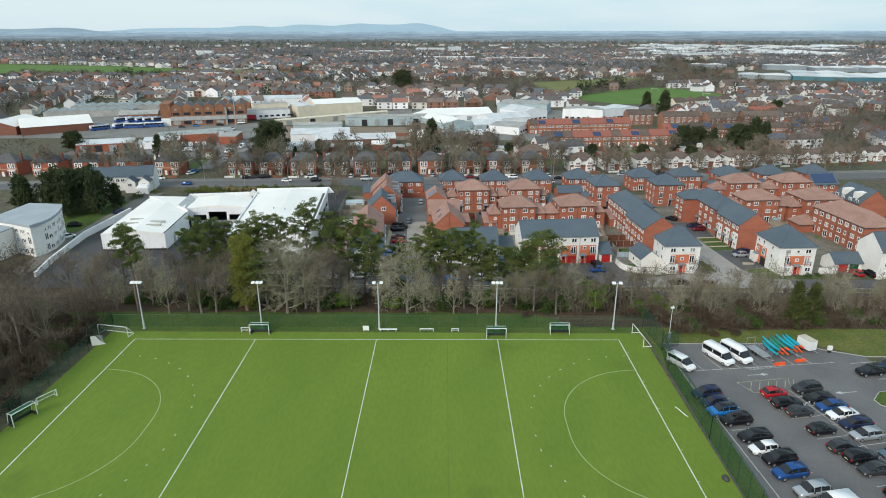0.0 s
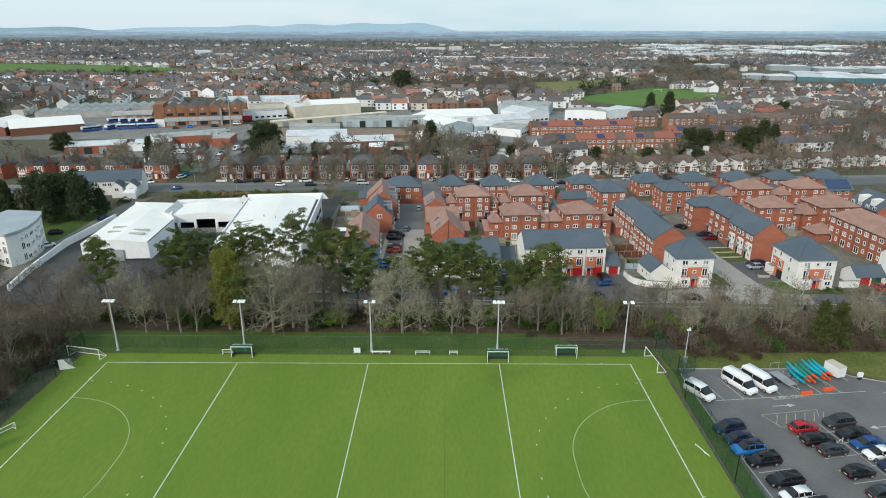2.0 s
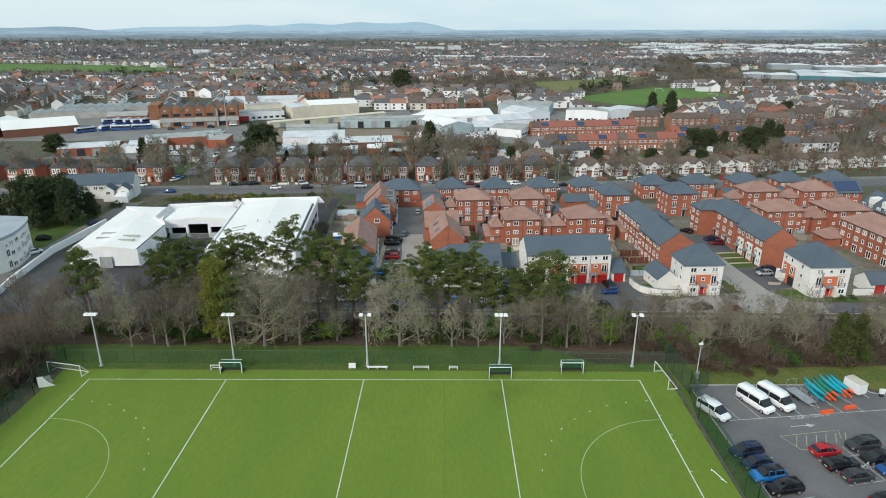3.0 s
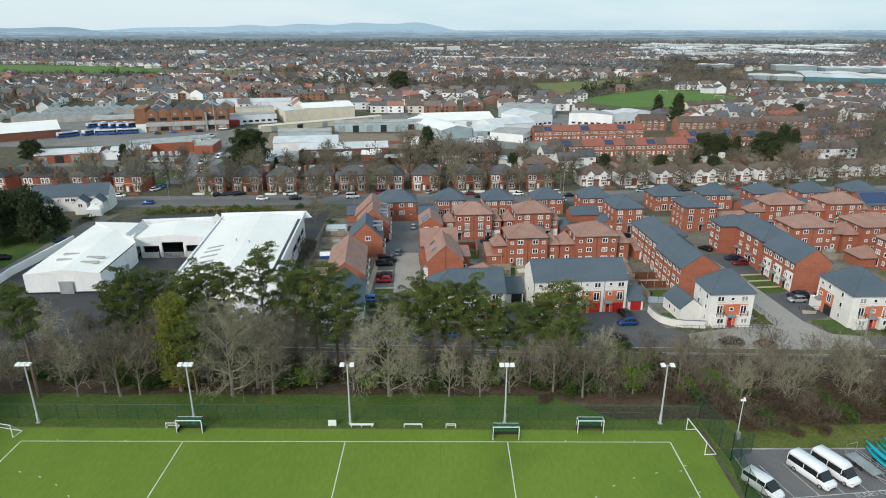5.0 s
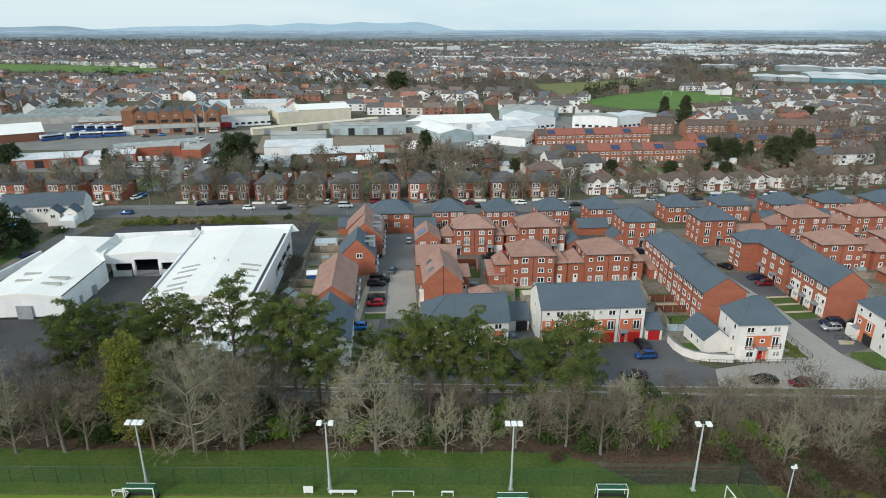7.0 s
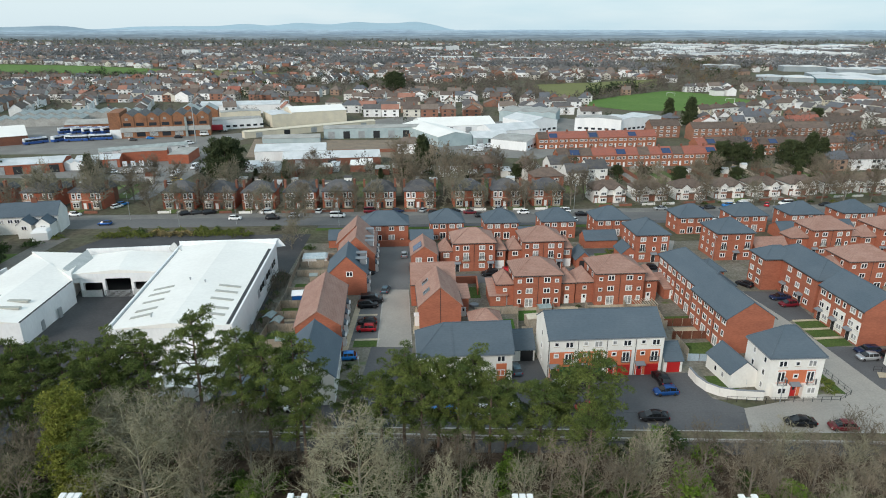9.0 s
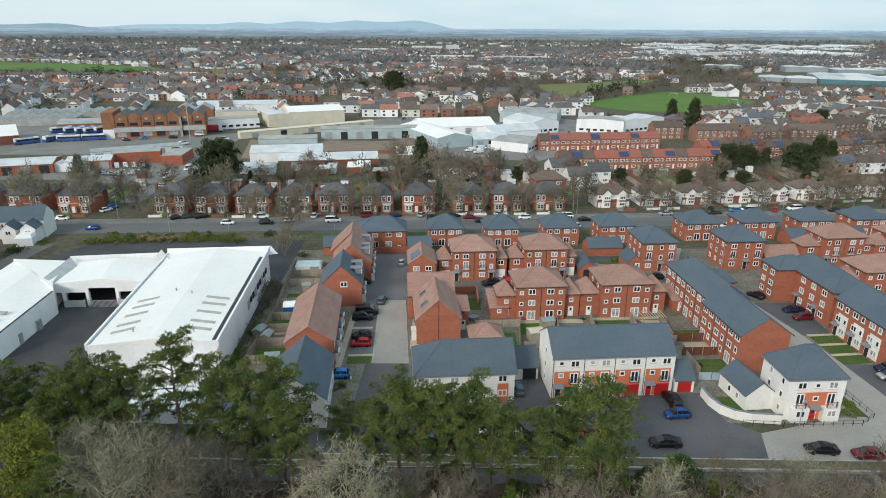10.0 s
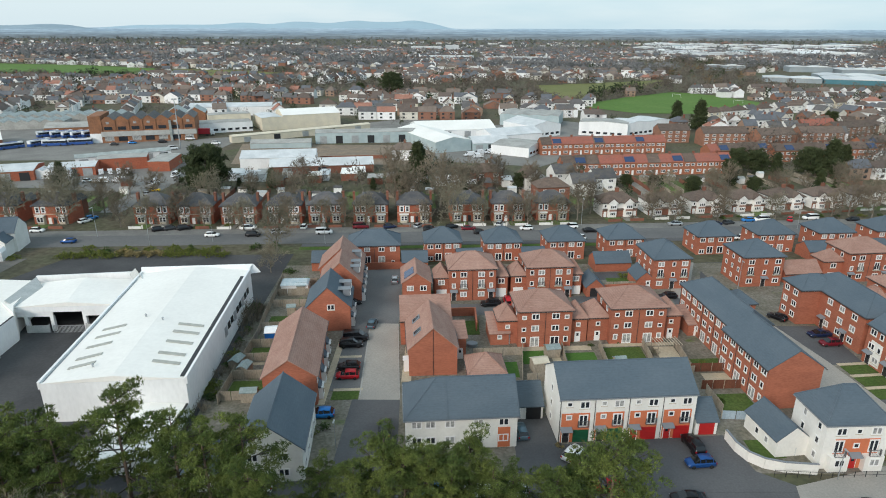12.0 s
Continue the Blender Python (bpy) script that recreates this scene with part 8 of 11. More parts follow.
# tall pines of the belt
for x, y, k, h in ((-50.0, 11.2, 4, 18.8), (-41.6, 25.5, 1, 18.2), (-36.2, 26.6, 0, 17.2), (-32.0, 26, 1, 17.4), (-27.6, 26.8, 0, 18.6), (-24.2, 25.0, 1, 19.0), (-18.4, 27.0, 0, 21.4), (-12.6, 26.4, 1, 19.4), (-5.2, 26, 1, 19.0), (-3.0, 21.5, 0, 16.0), (2.4, 27.5, 0, 13.2), (9.6, 27.0, 1, 17.6), (14.4, 26.2, 0, 17.0), (19.2, 27.4, 1, 17.6), (23.6, 26, 0, 13.2), (28.6, 27, 3, 12.0), (35.4, 28.6, 3, 15.4), (34.6, 23, 3, 10.2), (-25.3, 12.2, 2, 13.0), (31.5, 30, 1, 12.6), (-38.8, 24.5, 1, 17.8), (-30.0, 24.5, 0, 17.4), (-8.8, 25.0, 1, 18.4), (12.0, 25.6, 1, 16.6), (17.0, 25.0, 0, 16.4), (-44.6, 26.4, 0, 15.5), (6.4, 25.4, 1, 15.0), (21.4, 25.0, 1, 14.6)):
    base = 14 if k == 3 else 18
    k = 5 if k == 1 and TR.random() < 0.45 else k
    plant("pine_tree", PINES[k], x, y, "tall dark green pine with bare trunk", "tree", "pines behind the pitch", TR.uniform(0, 360), h / base, sz=h / base * (1.07 if x < 0 else 1.0))
plant("cypress_tree", CYPRESS, -28.4, 13.6, "yellow-green cypress among bare trees", "tree", rot=40, s=1.45, sz=1.3)
for x, y, s in ((81.6, 6.4, 1.08), (85.4, 7.2, 1.0)):
    plant("conifer_tree", FIR, x, y, "dense olive green conifer beside the car park", "tree", "conifers by the car park", TR.uniform(0, 360), s)
# undergrowth
BUSHES = {"ivy": bush_mesh(41, 4.5, 3.0, IVY), "laurel": bush_mesh(42, 4.0, 2.6, LAUREL), "brown": bush_mesh(43, 4.6, 2.4, RUSSET, density=30, size=0.5, k=3), "holly": bush_mesh(44, 3.0, 5.5, LAUREL, density=34)}


def thicket_mesh(seed, w, d, h, n, material):
    """A tangle of thin upright stems and side twigs."""
    rng = np.random.default_rng(seed)
    out = []
    for i in range(n):
        x, y = rng.uniform(-w / 2, w / 2), rng.uniform(-d / 2, d / 2)
        p = np.array((x, y, -0.2))
        hh = h * rng.uniform(0.5, 1.0)
        dr = np.array((rng.normal(0, 0.25), rng.normal(0, 0.25), 1.0))
        q = p + dr * hh * 0.5
        segment(out, p, q, 0.035, 0.025)
        for k in range(5):
            d2 = dr + rng.normal(0, 0.42, 3)
            e = q + d2 * hh * rng.uniform(0.25, 0.5)
            segment(out, q, e, 0.022, 0.010)
            for j in range(3):
                m = q + (e - q) * rng.uniform(0.3, 0.9)
                segment(out, m, m + (d2 + rng.normal(0, 0.6, 3)) * hh * 0.18, 0.016, 0.008)
    return tri_mesh("scrub", np.array(out), material)


THICKETS = [thicket_mesh(51, 7, 6, 4.2, 38, BARK_BROWN), thicket_mesh(52, 7, 6, 5.0, 38, BARK_BROWN), thicket_mesh(53, 7, 6, 3.6, 38, RUSSET)]
BR = random.Random(9)
for i in range(78):
    x = -56 + i * 1.42 + BR.uniform(-0.8, 0.8)
    y = BR.uniform(14.5, 29)
    kind = BR.choices(("ivy", "laurel", "brown", "holly"), (6, 1.4, 1.0, 0.8) if x < 55 else (3, 2, 3, 1))[0]
    plant("bush", [BUSHES[kind]], x, y, {"ivy": "dark evergreen bush under the trees", "laurel": "bright green laurel bush under the trees", "brown": "brown bramble bush under the trees", "holly": "tall green holly bush under the trees"}[kind], "bush", "undergrowth bushes", BR.uniform(0, 360), BR.uniform(0.7, 1.15))
for x, y, kind, s in ((43.8, 13.6, "holly", 1.35), (38.6, 14.4, "ivy", 1.0), (34.4, 13.2, "ivy", 0.8), (50.0, 10.8, "brown", 0.8), (53.0, 10.6, "ivy", 0.7), (56.2, 10.4, "brown", 0.9), (59.0, 10.8, "laurel", 0.7), (57.0, 14.5, "holly", 0.8), (59.0, 3.4, "brown", 0.6), (63.0, 4.4, "brown", 0.7), (67.0, 5.0, "brown", 0.75), (71.0, 5.4, "brown", 0.7), (61.4, 7.4, "brown", 0.8), (66.0, 8.6, "brown", 0.8), (70.0, 9.2, "brown", 0.8), (64.4, 1.6, "brown", 0.5), (69.0, 2.6, "brown", 0.55), (75.0, 6.6, "ivy", 0.6), (74.0, 10.4, "brown", 0.9), (80.0, 6.6, "brown", 0.8), (58.0, 7.0, "brown", 0.6), (53.0, 13.5, "laurel", 0.9), (60.0, 13.8, "laurel", 0.8), (63.5, 15.5, "holly", 0.7), (29.2, 10.2, "brown", 0.5), (32.5, 16, "ivy", 1.0), (-40.5, 17, "holly", 1.0), (-38.6, 18, "laurel", 1.0), (-33, 15, "ivy", 0.9), (-9, 17, "ivy", 0.9), (23, 20, "holly", 0.9)):
    plant("bush", [BUSHES[kind]], x, y, {"ivy": "dark evergreen bush under the trees", "laurel": "bright green laurel bush under the trees", "brown": "brown bramble bush under the trees", "holly": "tall green holly bush under the trees"}[kind], "bush", "undergrowth bushes", BR.uniform(0, 360), s)
for i in range(64):
    if i < 34:
        x, y = 40 + (i % 17) * 4.6 + BR.uniform(-1, 1), 15 + (i // 17) * 8 + BR.uniform(-1.5, 1.5)
    elif i < 46:
        x, y = -60 + (i - 34) * 8.6, BR.uniform(18, 26)
    else:
        j = i - 46
        x, y = -58.5 - (j % 3) * 6 + BR.uniform(-1, 1), -28 + (j // 3) * 7 + BR.uniform(-1, 1)
    plant("thicket", [THICKETS[i % 3] if i < 46 else THICKETS[2]], x, y, ("brown leafless scrub thicket", "tall brown leafless scrub thicket", "russet leafless scrub thicket")[i % 3 if i < 46 else 2], "thicket", "scrub thickets", BR.uniform(0, 360), BR.uniform(0.8, 1.15) * (1.25 if i >= 46 else 0.9))
for i, (x, y) in enumerate(((60, 4), (65, 5.4), (70, 6.4), (63, 9), (68.6, 10), (75, 8), (79, 10), (84, 9), (57, 9.4), (90, 7), (96, 8))):
    plant("thicket", [THICKETS[(0, 2)[i % 2]]], x, y, ("brown leafless scrub thicket", "russet leafless scrub thicket")[i % 2], "thicket", "scrub thickets", BR.uniform(0, 360), BR.uniform(0.6, 0.85))
WOOD_TWIG = surface("dark_brown_twigs", (0.10, 0.078, 0.056), (0.13, 0.10, 0.07), large=2.0, small=0.3, rough=0.95, grain=0.2, vary=0.25)
WOOD = {2: bare_template(18, 12, WOOD_TWIG, spread=0.38, limbs=12, clear=0.12, fine=6, twig_r=0.026), 3: BARE[4], 4: bare_template(19, 8, WOOD_TWIG, spread=0.42, limbs=11, clear=0.1, fine=6, trunk_r=0.13, twig_r=0.024)}
for i in range(30):
    x, y = -55.5 - (i % 5) * 6 + BR.uniform(-2, 2), -30 + (i // 5) * 7.5 + BR.uniform(-2, 2)
    plant("bush", [BUSHES["brown" if i % 3 else "ivy"]], x, y, "brown bramble bush in the scrub wood" if i % 3 else "dark ivy bush in the scrub wood", "bush", "undergrowth bushes", BR.uniform(0, 360), BR.uniform(0.8, 1.2))
for i in range(30):
    x, y = 57 + (i % 10) * 5 + BR.uniform(-1.5, 1.5), 4.6 + (i // 10) * 3.2 + (i % 10) * 0.25 + BR.uniform(-0.8, 0.8)
    plant("bush", [BUSHES["ivy" if i % 5 in (1, 3) else "brown"]], x, y, "dark ivy bush beside the car park" if i % 5 in (1, 3) else "brown bramble bush beside the car park", "bush", "undergrowth bushes", BR.uniform(0, 360), BR.uniform(0.6, 0.9))
# birches and bare trees in the wood beside the pitch
for x, y, k, s in ((-63, -6, 3, 1.5), (-60, -3, 3, 1.3), (-58, 4, 2, 0.75), (-66, 3, 2, 0.9), (-70, -14, 4, 1.3), (-60, -18, 4, 0.95), (-74, -3, 2, 1.0), (-64, -24, 4, 1.0), (-72, 10, 2, 1.0), (-80, 5, 2, 1.1), (-78, 16, 2, 1.05), (-70, 22, 3, 1.4), (-84, 24, 2, 1.0), (-92, 14, 2, 1.1), (-66, 30, 3, 1.2), (-60, 26, 2, 0.9)):
    plant("bare_tree", WOOD[k], x, y, "leafless tree in the dense scrub wood", "tree", "trees of the scrub wood", TR.uniform(0, 360), s)

# evergreens and street trees beyond the works
YR = random.Random(17)
for i in range(34):
    x = -70 + i * 7.6 + YR.uniform(-2, 2)
    y = 186 + (x > 66) * 14 + YR.uniform(0, 26)
    if YR.random() < 0.45:
        plant("evergreen_tree", CONIFER if i % 3 else ROUND, x, y, "small dark evergreen in a back garden", "tree", "evergreens of the town", YR.uniform(0, 360), YR.uniform(0.25, 0.45), True)
    else:
        plant("bare_tree", STREET[i % 2], x, y, ("brown" if i % 2 == 0 else "greyish") + " leafless tree in a back garden", "tree", "street trees of the town", YR.uniform(0, 360), YR.uniform(0.45, 0.8), True)
for x, y, s in ((-104, 96, 1.0), (-109, 101, 1.05), (-115, 97, 1.1), (-121, 102, 1.0), (-112, 92, 0.85), (-126, 95, 1.0), (-118, 108, 0.9), (-101, 104, 0.7), (-131, 100, 1.0)):
    plant("evergreen_tree", ROUND if s > 1.02 else CONIFER, x, y, "dark evergreen tree beside the lawn", "tree", "evergreens by the white flats", TR.uniform(0, 360), s * 0.84, True)
for x, y, m, h in ((-72, 199, ROUND, 17), (-50, 206, CONIFER, 8), (6, 214, CONIFER, 17), (145, 243, ROUND, 10), (152, 240, ROUND, 10), (159, 236, CONIFER, 10), (139, 236, ROUND, 7), (164, 374, CONIFER, 16), (170, 352, CONIFER, 19), (-29, 535, ROUND, 20), (177, 228, CONIFER, 17), (172, 234, ROUND, 12), (185, 232, CONIFER, 14), (-131, 206, CONIFER, 10), (-178, 214, ROUND, 10), (132, 218, CONIFER, 9), (160, 205, CONIFER, 9), (-60, 560, ROUND, 9), (260, 370, ROUND, 10)):
    plant("evergreen_tree", m, x, y, "tall dark evergreen tree among the houses", "tree", "evergreens of the town", TR.uniform(0, 360), h / (16 if m is ROUND else 15), True)
for x, y, k, h in ((-118, 156, 1, 14), (-106, 165, 1, 15), (-102, 158, 1, 12), (-96, 170, 2, 12), (-84, 156, 2, 11), (-66, 157, 2, 12), (-62, 175, 1, 12), (-45, 153, 1, 9), (-31, 152, 2, 11), (-30, 134, 3, 12), (-27.5, 118, 3, 7), (-8, 160, 1, 9), (-1, 186, 2, 19), (4, 178, 0, 15), (15, 182, 2, 18), (22, 178, 2, 16), (19, 160, 1, 12), (27, 186, 2, 14), (43, 163, 2, 10), (60, 168, 2, 12), (66, 176, 2, 11), (85, 170, 0, 11), (92, 168, 2, 10), (112, 178, 2, 9), (154, 176, 2, 14), (160, 173, 0, 13), (172, 176, 2, 12), (200, 180, 2, 12), (-140, 160, 2, 12), (-158, 158, 2, 12), (-40, 215, 2, 10), (95, 204, 0, 9), (120, 205, 2, 9), (50, 205, 2, 11), (37, 212, 2, 12), (186, 176, 2, 13), (-88, 190, 2, 10), (-100, 196, 0, 11), (-126, 149, 2, 10), (-74, 155, 1, 9), (-58, 156, 2, 8), (-50, 157, 2, 7), (-21, 158, 1, 8), (-15, 159, 2, 9), (10, 160, 2, 8), (28, 162, 1, 8), (38, 163, 2, 9), (53, 165, 1, 8), (106, 168, 2, 8), (126, 170, 1, 8), (145, 171, 2, 9)):
    plant("bare_tree", STREET[k % 2], x, y, ("brown" if k % 2 == 0 else "greyish") + " leafless street tree beside the houses", "tree", "street trees of the town", TR.uniform(0, 360), h / 12, True)

# ---- shrubs of gardens and the works yard ----
SHRUB_GREEN = surface("shrub_leaves", (0.105, 0.135, 0.026), (0.155, 0.17, 0.036), large=2, small=0.4, rough=0.8, grain=0.2, island=0.4)
SHRUB_TAN = surface("dry_grass_leaves", (0.30, 0.235, 0.11), (0.24, 0.20, 0.10), large=2, small=0.4, rough=0.9, grain=0.2, island=0.3)
SHRUBS = {"green": bush_mesh(61, 3.6, 1.6, SHRUB_GREEN, density=30), "tan": bush_mesh(62, 3.4, 1.3, SHRUB_TAN, density=30, size=0.5, k=3), "dark": bush_mesh(63, 3.4, 1.7, IVY, density=30), "bare": thicket_mesh(64, 3.4, 3.0, 2.4, 30, BARK_BROWN)}
SR = random.Random(31)


def shrub(kind, x, y, s):
    plant("shrub", [SHRUBS[kind]], x, y, {"green": "rounded yellow-green garden shrub", "tan": "dry tan ornamental grass clump", "dark": "dark evergreen garden shrub", "bare": "brown leafless garden shrub"}[kind], "shrub", "garden shrubs", SR.uniform(0, 360), s, True)


for i in range(15):
    x = -85 + i * 2.9
    shrub("tan" if 5 <= i <= 8 else "green", x + SR.uniform(-0.5, 0.5), 128.5 + (x + 85) * 0.06 + SR.uniform(-1, 1), SR.uniform(0.85, 1.2))
    if i % 2:
        shrub(SR.choice(("green", "dark", "tan")), x, 133.5 + SR.uniform(-1, 1), SR.uniform(0.8, 1.1))
for i in range(16):
    y = 57 + i * 2.6
    shrub(SR.choice(("dark", "bare", "bare", "green")), -22.8 - 0.03 * (y - 57) + SR.uniform(-0.5, 0.5), y, SR.uniform(0.55, 0.8))
for x, y, k, s in ((-25.2, 88, "bare", 1.5), (-25.6, 92, "bare", 1.6), (-25.4, 96, "dark", 0.9), (11.6, 45.0, "dark", 0.5), (9.8, 46.8, "dark", 0.5), (-2.2, 52.6, "dark", 0.55), (-3.8, 51.0, "green", 0.5), (84.0, 106.8, "dark", 0.6), (100.2, 107.6, "dark", 0.6), (97.6, 89.6, "green", 0.55), (61.4, 116.5, "green", 0.7), (63.0, 115, "green", 0.5), (33.2, 48.2, "tan", 0.35), (-22.5, 117, "dark", 0.9), (104, 41.4, "dark", 0.7), (107, 41.6, "dark", 0.6), (8.2, 84, "dark", 0.45), (8.4, 94, "dark", 0.45), (-36, 136, "dark", 1.0), (-31, 138, "dark", 1.0), (56, 77, "bare", 0.5), (26, 87, "bare", 0.4), (-100, 118, "dark", 1.3), (-106, 116, "dark", 1.3), (-112, 117, "dark", 1.4), (-97.6, 126, "green", 0.8), (81.4, 47.6, "green", 0.6), (80.4, 45.2, "green", 0.6), (36.6, 78.8, "dark", 0.3), (44.8, 79.6, "dark", 0.35), (50.6, 81.0, "dark", 0.3), (-19.4, 88, "bare", 0.4), (62.4, 60.6, "dark", 0.35), (64.0, 73.6, "green", 0.3), (10.2, 80.2, "dark", 0.3), (9.4, 72.4, "dark", 0.3)):
    shrub(k, x, y, s)

for i, x in enumerate((-111, -79, -65, -52, -38, -25, -11, 3, 20, 33, 48, 71, 78, 87, 94, 101, 108, 116, 122, 130, 136, 143, 150, 158, 164, 172, 180, 187)):
    shrub(SR.choice(("dark", "green", "dark", "bare")), x + SR.uniform(-1, 1), (164.0 + (x - 0) * 0.055 if x < 66 else 172.6 + (x - 67) * 0.07) - SR.uniform(3.0, 4.6), SR.uniform(0.4, 0.7))

# ---- the old town along the main road ----


BRICK_RED = surface("victorian_red_brick", (0.40, 0.125, 0.070), (0.325, 0.104, 0.062), large=2.5, small=0.3, rough=0.9, grain=0.18, stretch=(0.5, 0.5, 1.6), vary=0.12)
VIC_SLATE = surface("victorian_slate", (0.072, 0.074, 0.082), (0.105, 0.100, 0.098), large=2, small=0.35, rough=0.7, grain=0.2, stretch=(0.7, 0.7, 2.5), vary=0.25)


def victorian():
    ho = thing("house", "two-storey Victorian brick semi with slate hipped roof", "house", "Victorian semis along the main road")
    w, d, e = 11.0, 8.6, 5.9
    block(ho, 0, 0, w, d, e, "hip", 3.2, wall=BRICK_RED, tiles=VIC_SLATE, over=0.3, crest=False)
    for x in (2.2, w - 2.2):
        b = part("bay", Build().prism([(x - 1.4, 0, -0.4), (x - 0.9, -0.8, -0.4), (x + 0.9, -0.8, -0.4), (x + 1.4, 0, -0.4)], [(x - 1.4, 0, 2.7), (x - 0.9, -0.8, 2.7), (x + 0.9, -0.8, 2.7), (x + 1.4, 0, 2.7)]), STONE, ho)
        part("cornice", Build().box(x - 1.5, -0.95, 2.702, x + 1.5, 0.0, 3.0), UPVC, b)
        for k in (-0.5, 0.5):
            window(ho, "sash", pose(x + k, -0.8, 0.75), far=True)
        for k in (-0.75, 1.05) if x < w / 2 else (-1.05, 0.75):
            part("surround", Build().box(x + k - 0.72, -0.03, 3.5, x + k + 0.72, 0.0, 5.62), UPVC, ho)
            window(ho, "sash", pose(x + k, -0.03, 3.68), far=True)
    for x, c in ((w / 2 - 0.75, "white"), (w / 2 + 0.75, "black")):
        part("door", DOORS[c], None, ho, at=pose(x, 0, 0))
    part("stone_band", Build().box(0, -0.04, 3.1, w, 0.0, 3.3), STONE, ho)
    for x in (0.1, w - 0.1):
        chimney(ho, x, d * 0.55, e + 1.0, h=2.0, w=0.7, d=1.3, pots=1)
    block(ho, 1.0, d, 3.6, 5.5, 5.0, "gy", 1.5, wall=BRICK_OLD, tiles=SLATE_OLD, fascia=False, crest=False)
    block(ho, w - 4.6, d, 3.6, 5.5, 5.0, "gy", 1.5, wall=BRICK_OLD, tiles=SLATE_OLD, fascia=False, crest=False)
    return ho


vic = victorian()
vx = [(-128, 158), (-112.0, 158.4), (-81, 159.4), (-67.5, 159.6), (-54, 159.8), (-40, 161), (-27, 162.4), (-12.8, 163.0), (1.2, 163.6), (18.2, 165.2), (31.6, 166.0), (46.2, 167.4), (-146, 157), (-163, 156), (-180, 155)]
for i, (x, y) in enumerate(vx):
    m = pose(x, y, spot(x, y), 0, 0, 3.6)
    if i:
        copy_thing(vic, m)
    else:
        vic.matrix_basis = m


def white_semi():
    ho = thing("house", "white rendered semi-detached house with brown hipped roof", "house", "white semis along the main road")
    w, d, e = 12.2, 8.4, 5.3
    block(ho, 0, 0, w, d, e, "hip", 3.0, wall=WALL_WHITE, tiles=ROOF_BROWN, over=0.35, crest=False)
    for x in (3.3, w - 3.3):
        part("bay", Build().prism([(x - 1.7, 0, -0.4), (x - 1.2, -0.9, -0.4), (x + 1.2, -0.9, -0.4), (x + 1.7, 0, -0.4)], [(x - 1.7, 0, 5.2), (x - 1.2, -0.9, 5.2), (x + 1.2, -0.9, 5.2), (x + 1.7, 0, 5.2)]), WALL_WHITE, ho)
        g = part("gable", Build().prism([(x - 1.75, -0.95, 5.2), (x + 1.75, -0.95, 5.2), (x, -0.95, 6.9)], [(x - 1.75, 0.9, 5.2), (x + 1.75, 0.9, 5.2), (x, 1.6, 6.9)]), WALL_WHITE, ho)
        part("barge_board", Build().prism([(x - 2.0, -1.05, 5.1), (x, -1.05, 7.05), (x + 2.0, -1.05, 5.1), (x + 2.0, -1.05, 5.35), (x, -1.05, 7.3), (x - 2.0, -1.05, 5.35)], [(x - 2.0, 1.0, 5.1), (x, 1.8, 7.05), (x + 2.0, 1.0, 5.1), (x + 2.0, 1.0, 5.35), (x, 1.8, 7.3), (x - 2.0, 1.0, 5.35)]), ROOF_BROWN, g)
        for z in (0.8, 3.3):
            window(ho, "wide", pose(x, -0.9, z), far=True)
        part("brick_band", Build().box(x - 1.25, -0.96, 2.3, x + 1.25, -0.9, 3.0), TILE, ho)
    part("ground_floor_front", Build().box(0.02, -0.07, -0.3, w - 0.02, -0.005, 2.6), BRICK_OLD, ho)
    part("tiled_skirt", Build().prism([(0.02, -0.07, 2.6), (w - 0.02, -0.07, 2.6), (w - 0.02, -0.005, 3.1), (0.02, -0.005, 3.1)], [(0.02, -0.45, 2.62), (w - 0.02, -0.45, 2.62), (w - 0.02, -0.012, 3.16), (0.02, -0.012, 3.16)]), ROOF_BROWN, ho)
    for x in (0.9, w - 0.9):
        part("door", DOORS["white"], None, ho, at=pose(x, -0.075, 0))
        window(ho, "single", pose(x, 0, 3.5), far=True)
    chimney(ho, w / 2, d / 2, e + 2.4, h=1.8, w=1.2, d=0.7, pots=1)
    return ho


WALL_WHITE = surface("white_pebbledash", (0.78, 0.77, 0.74), (0.68, 0.67, 0.64), large=2, small=0.3, rough=0.95, grain=0.08, vary=0.08)
ROOF_BROWN = surface("old_brown_tiles", (0.112, 0.085, 0.07), (0.145, 0.108, 0.088), large=2, small=0.4, rough=0.85, grain=0.2, stretch=(0.7, 0.7, 2.5), vary=0.2)
wsemi = white_semi()
semis = [(x, 171.8 + (x - 69) * 0.165) for x in (69.0, 85.1, 100.6, 115.6, 130.6, 146.0, 161.0, 176.0, 191.0, 206.0, 221.0)]
for i, (x, y) in enumerate(semis):
    m = pose(x, y, spot(x, y), 0, 0, 7.5) @ Matrix.Diagonal((1, 1, 0.92, 1))
    if i:
        copy_thing(wsemi, m)
    else:
        wsemi.matrix_basis = m
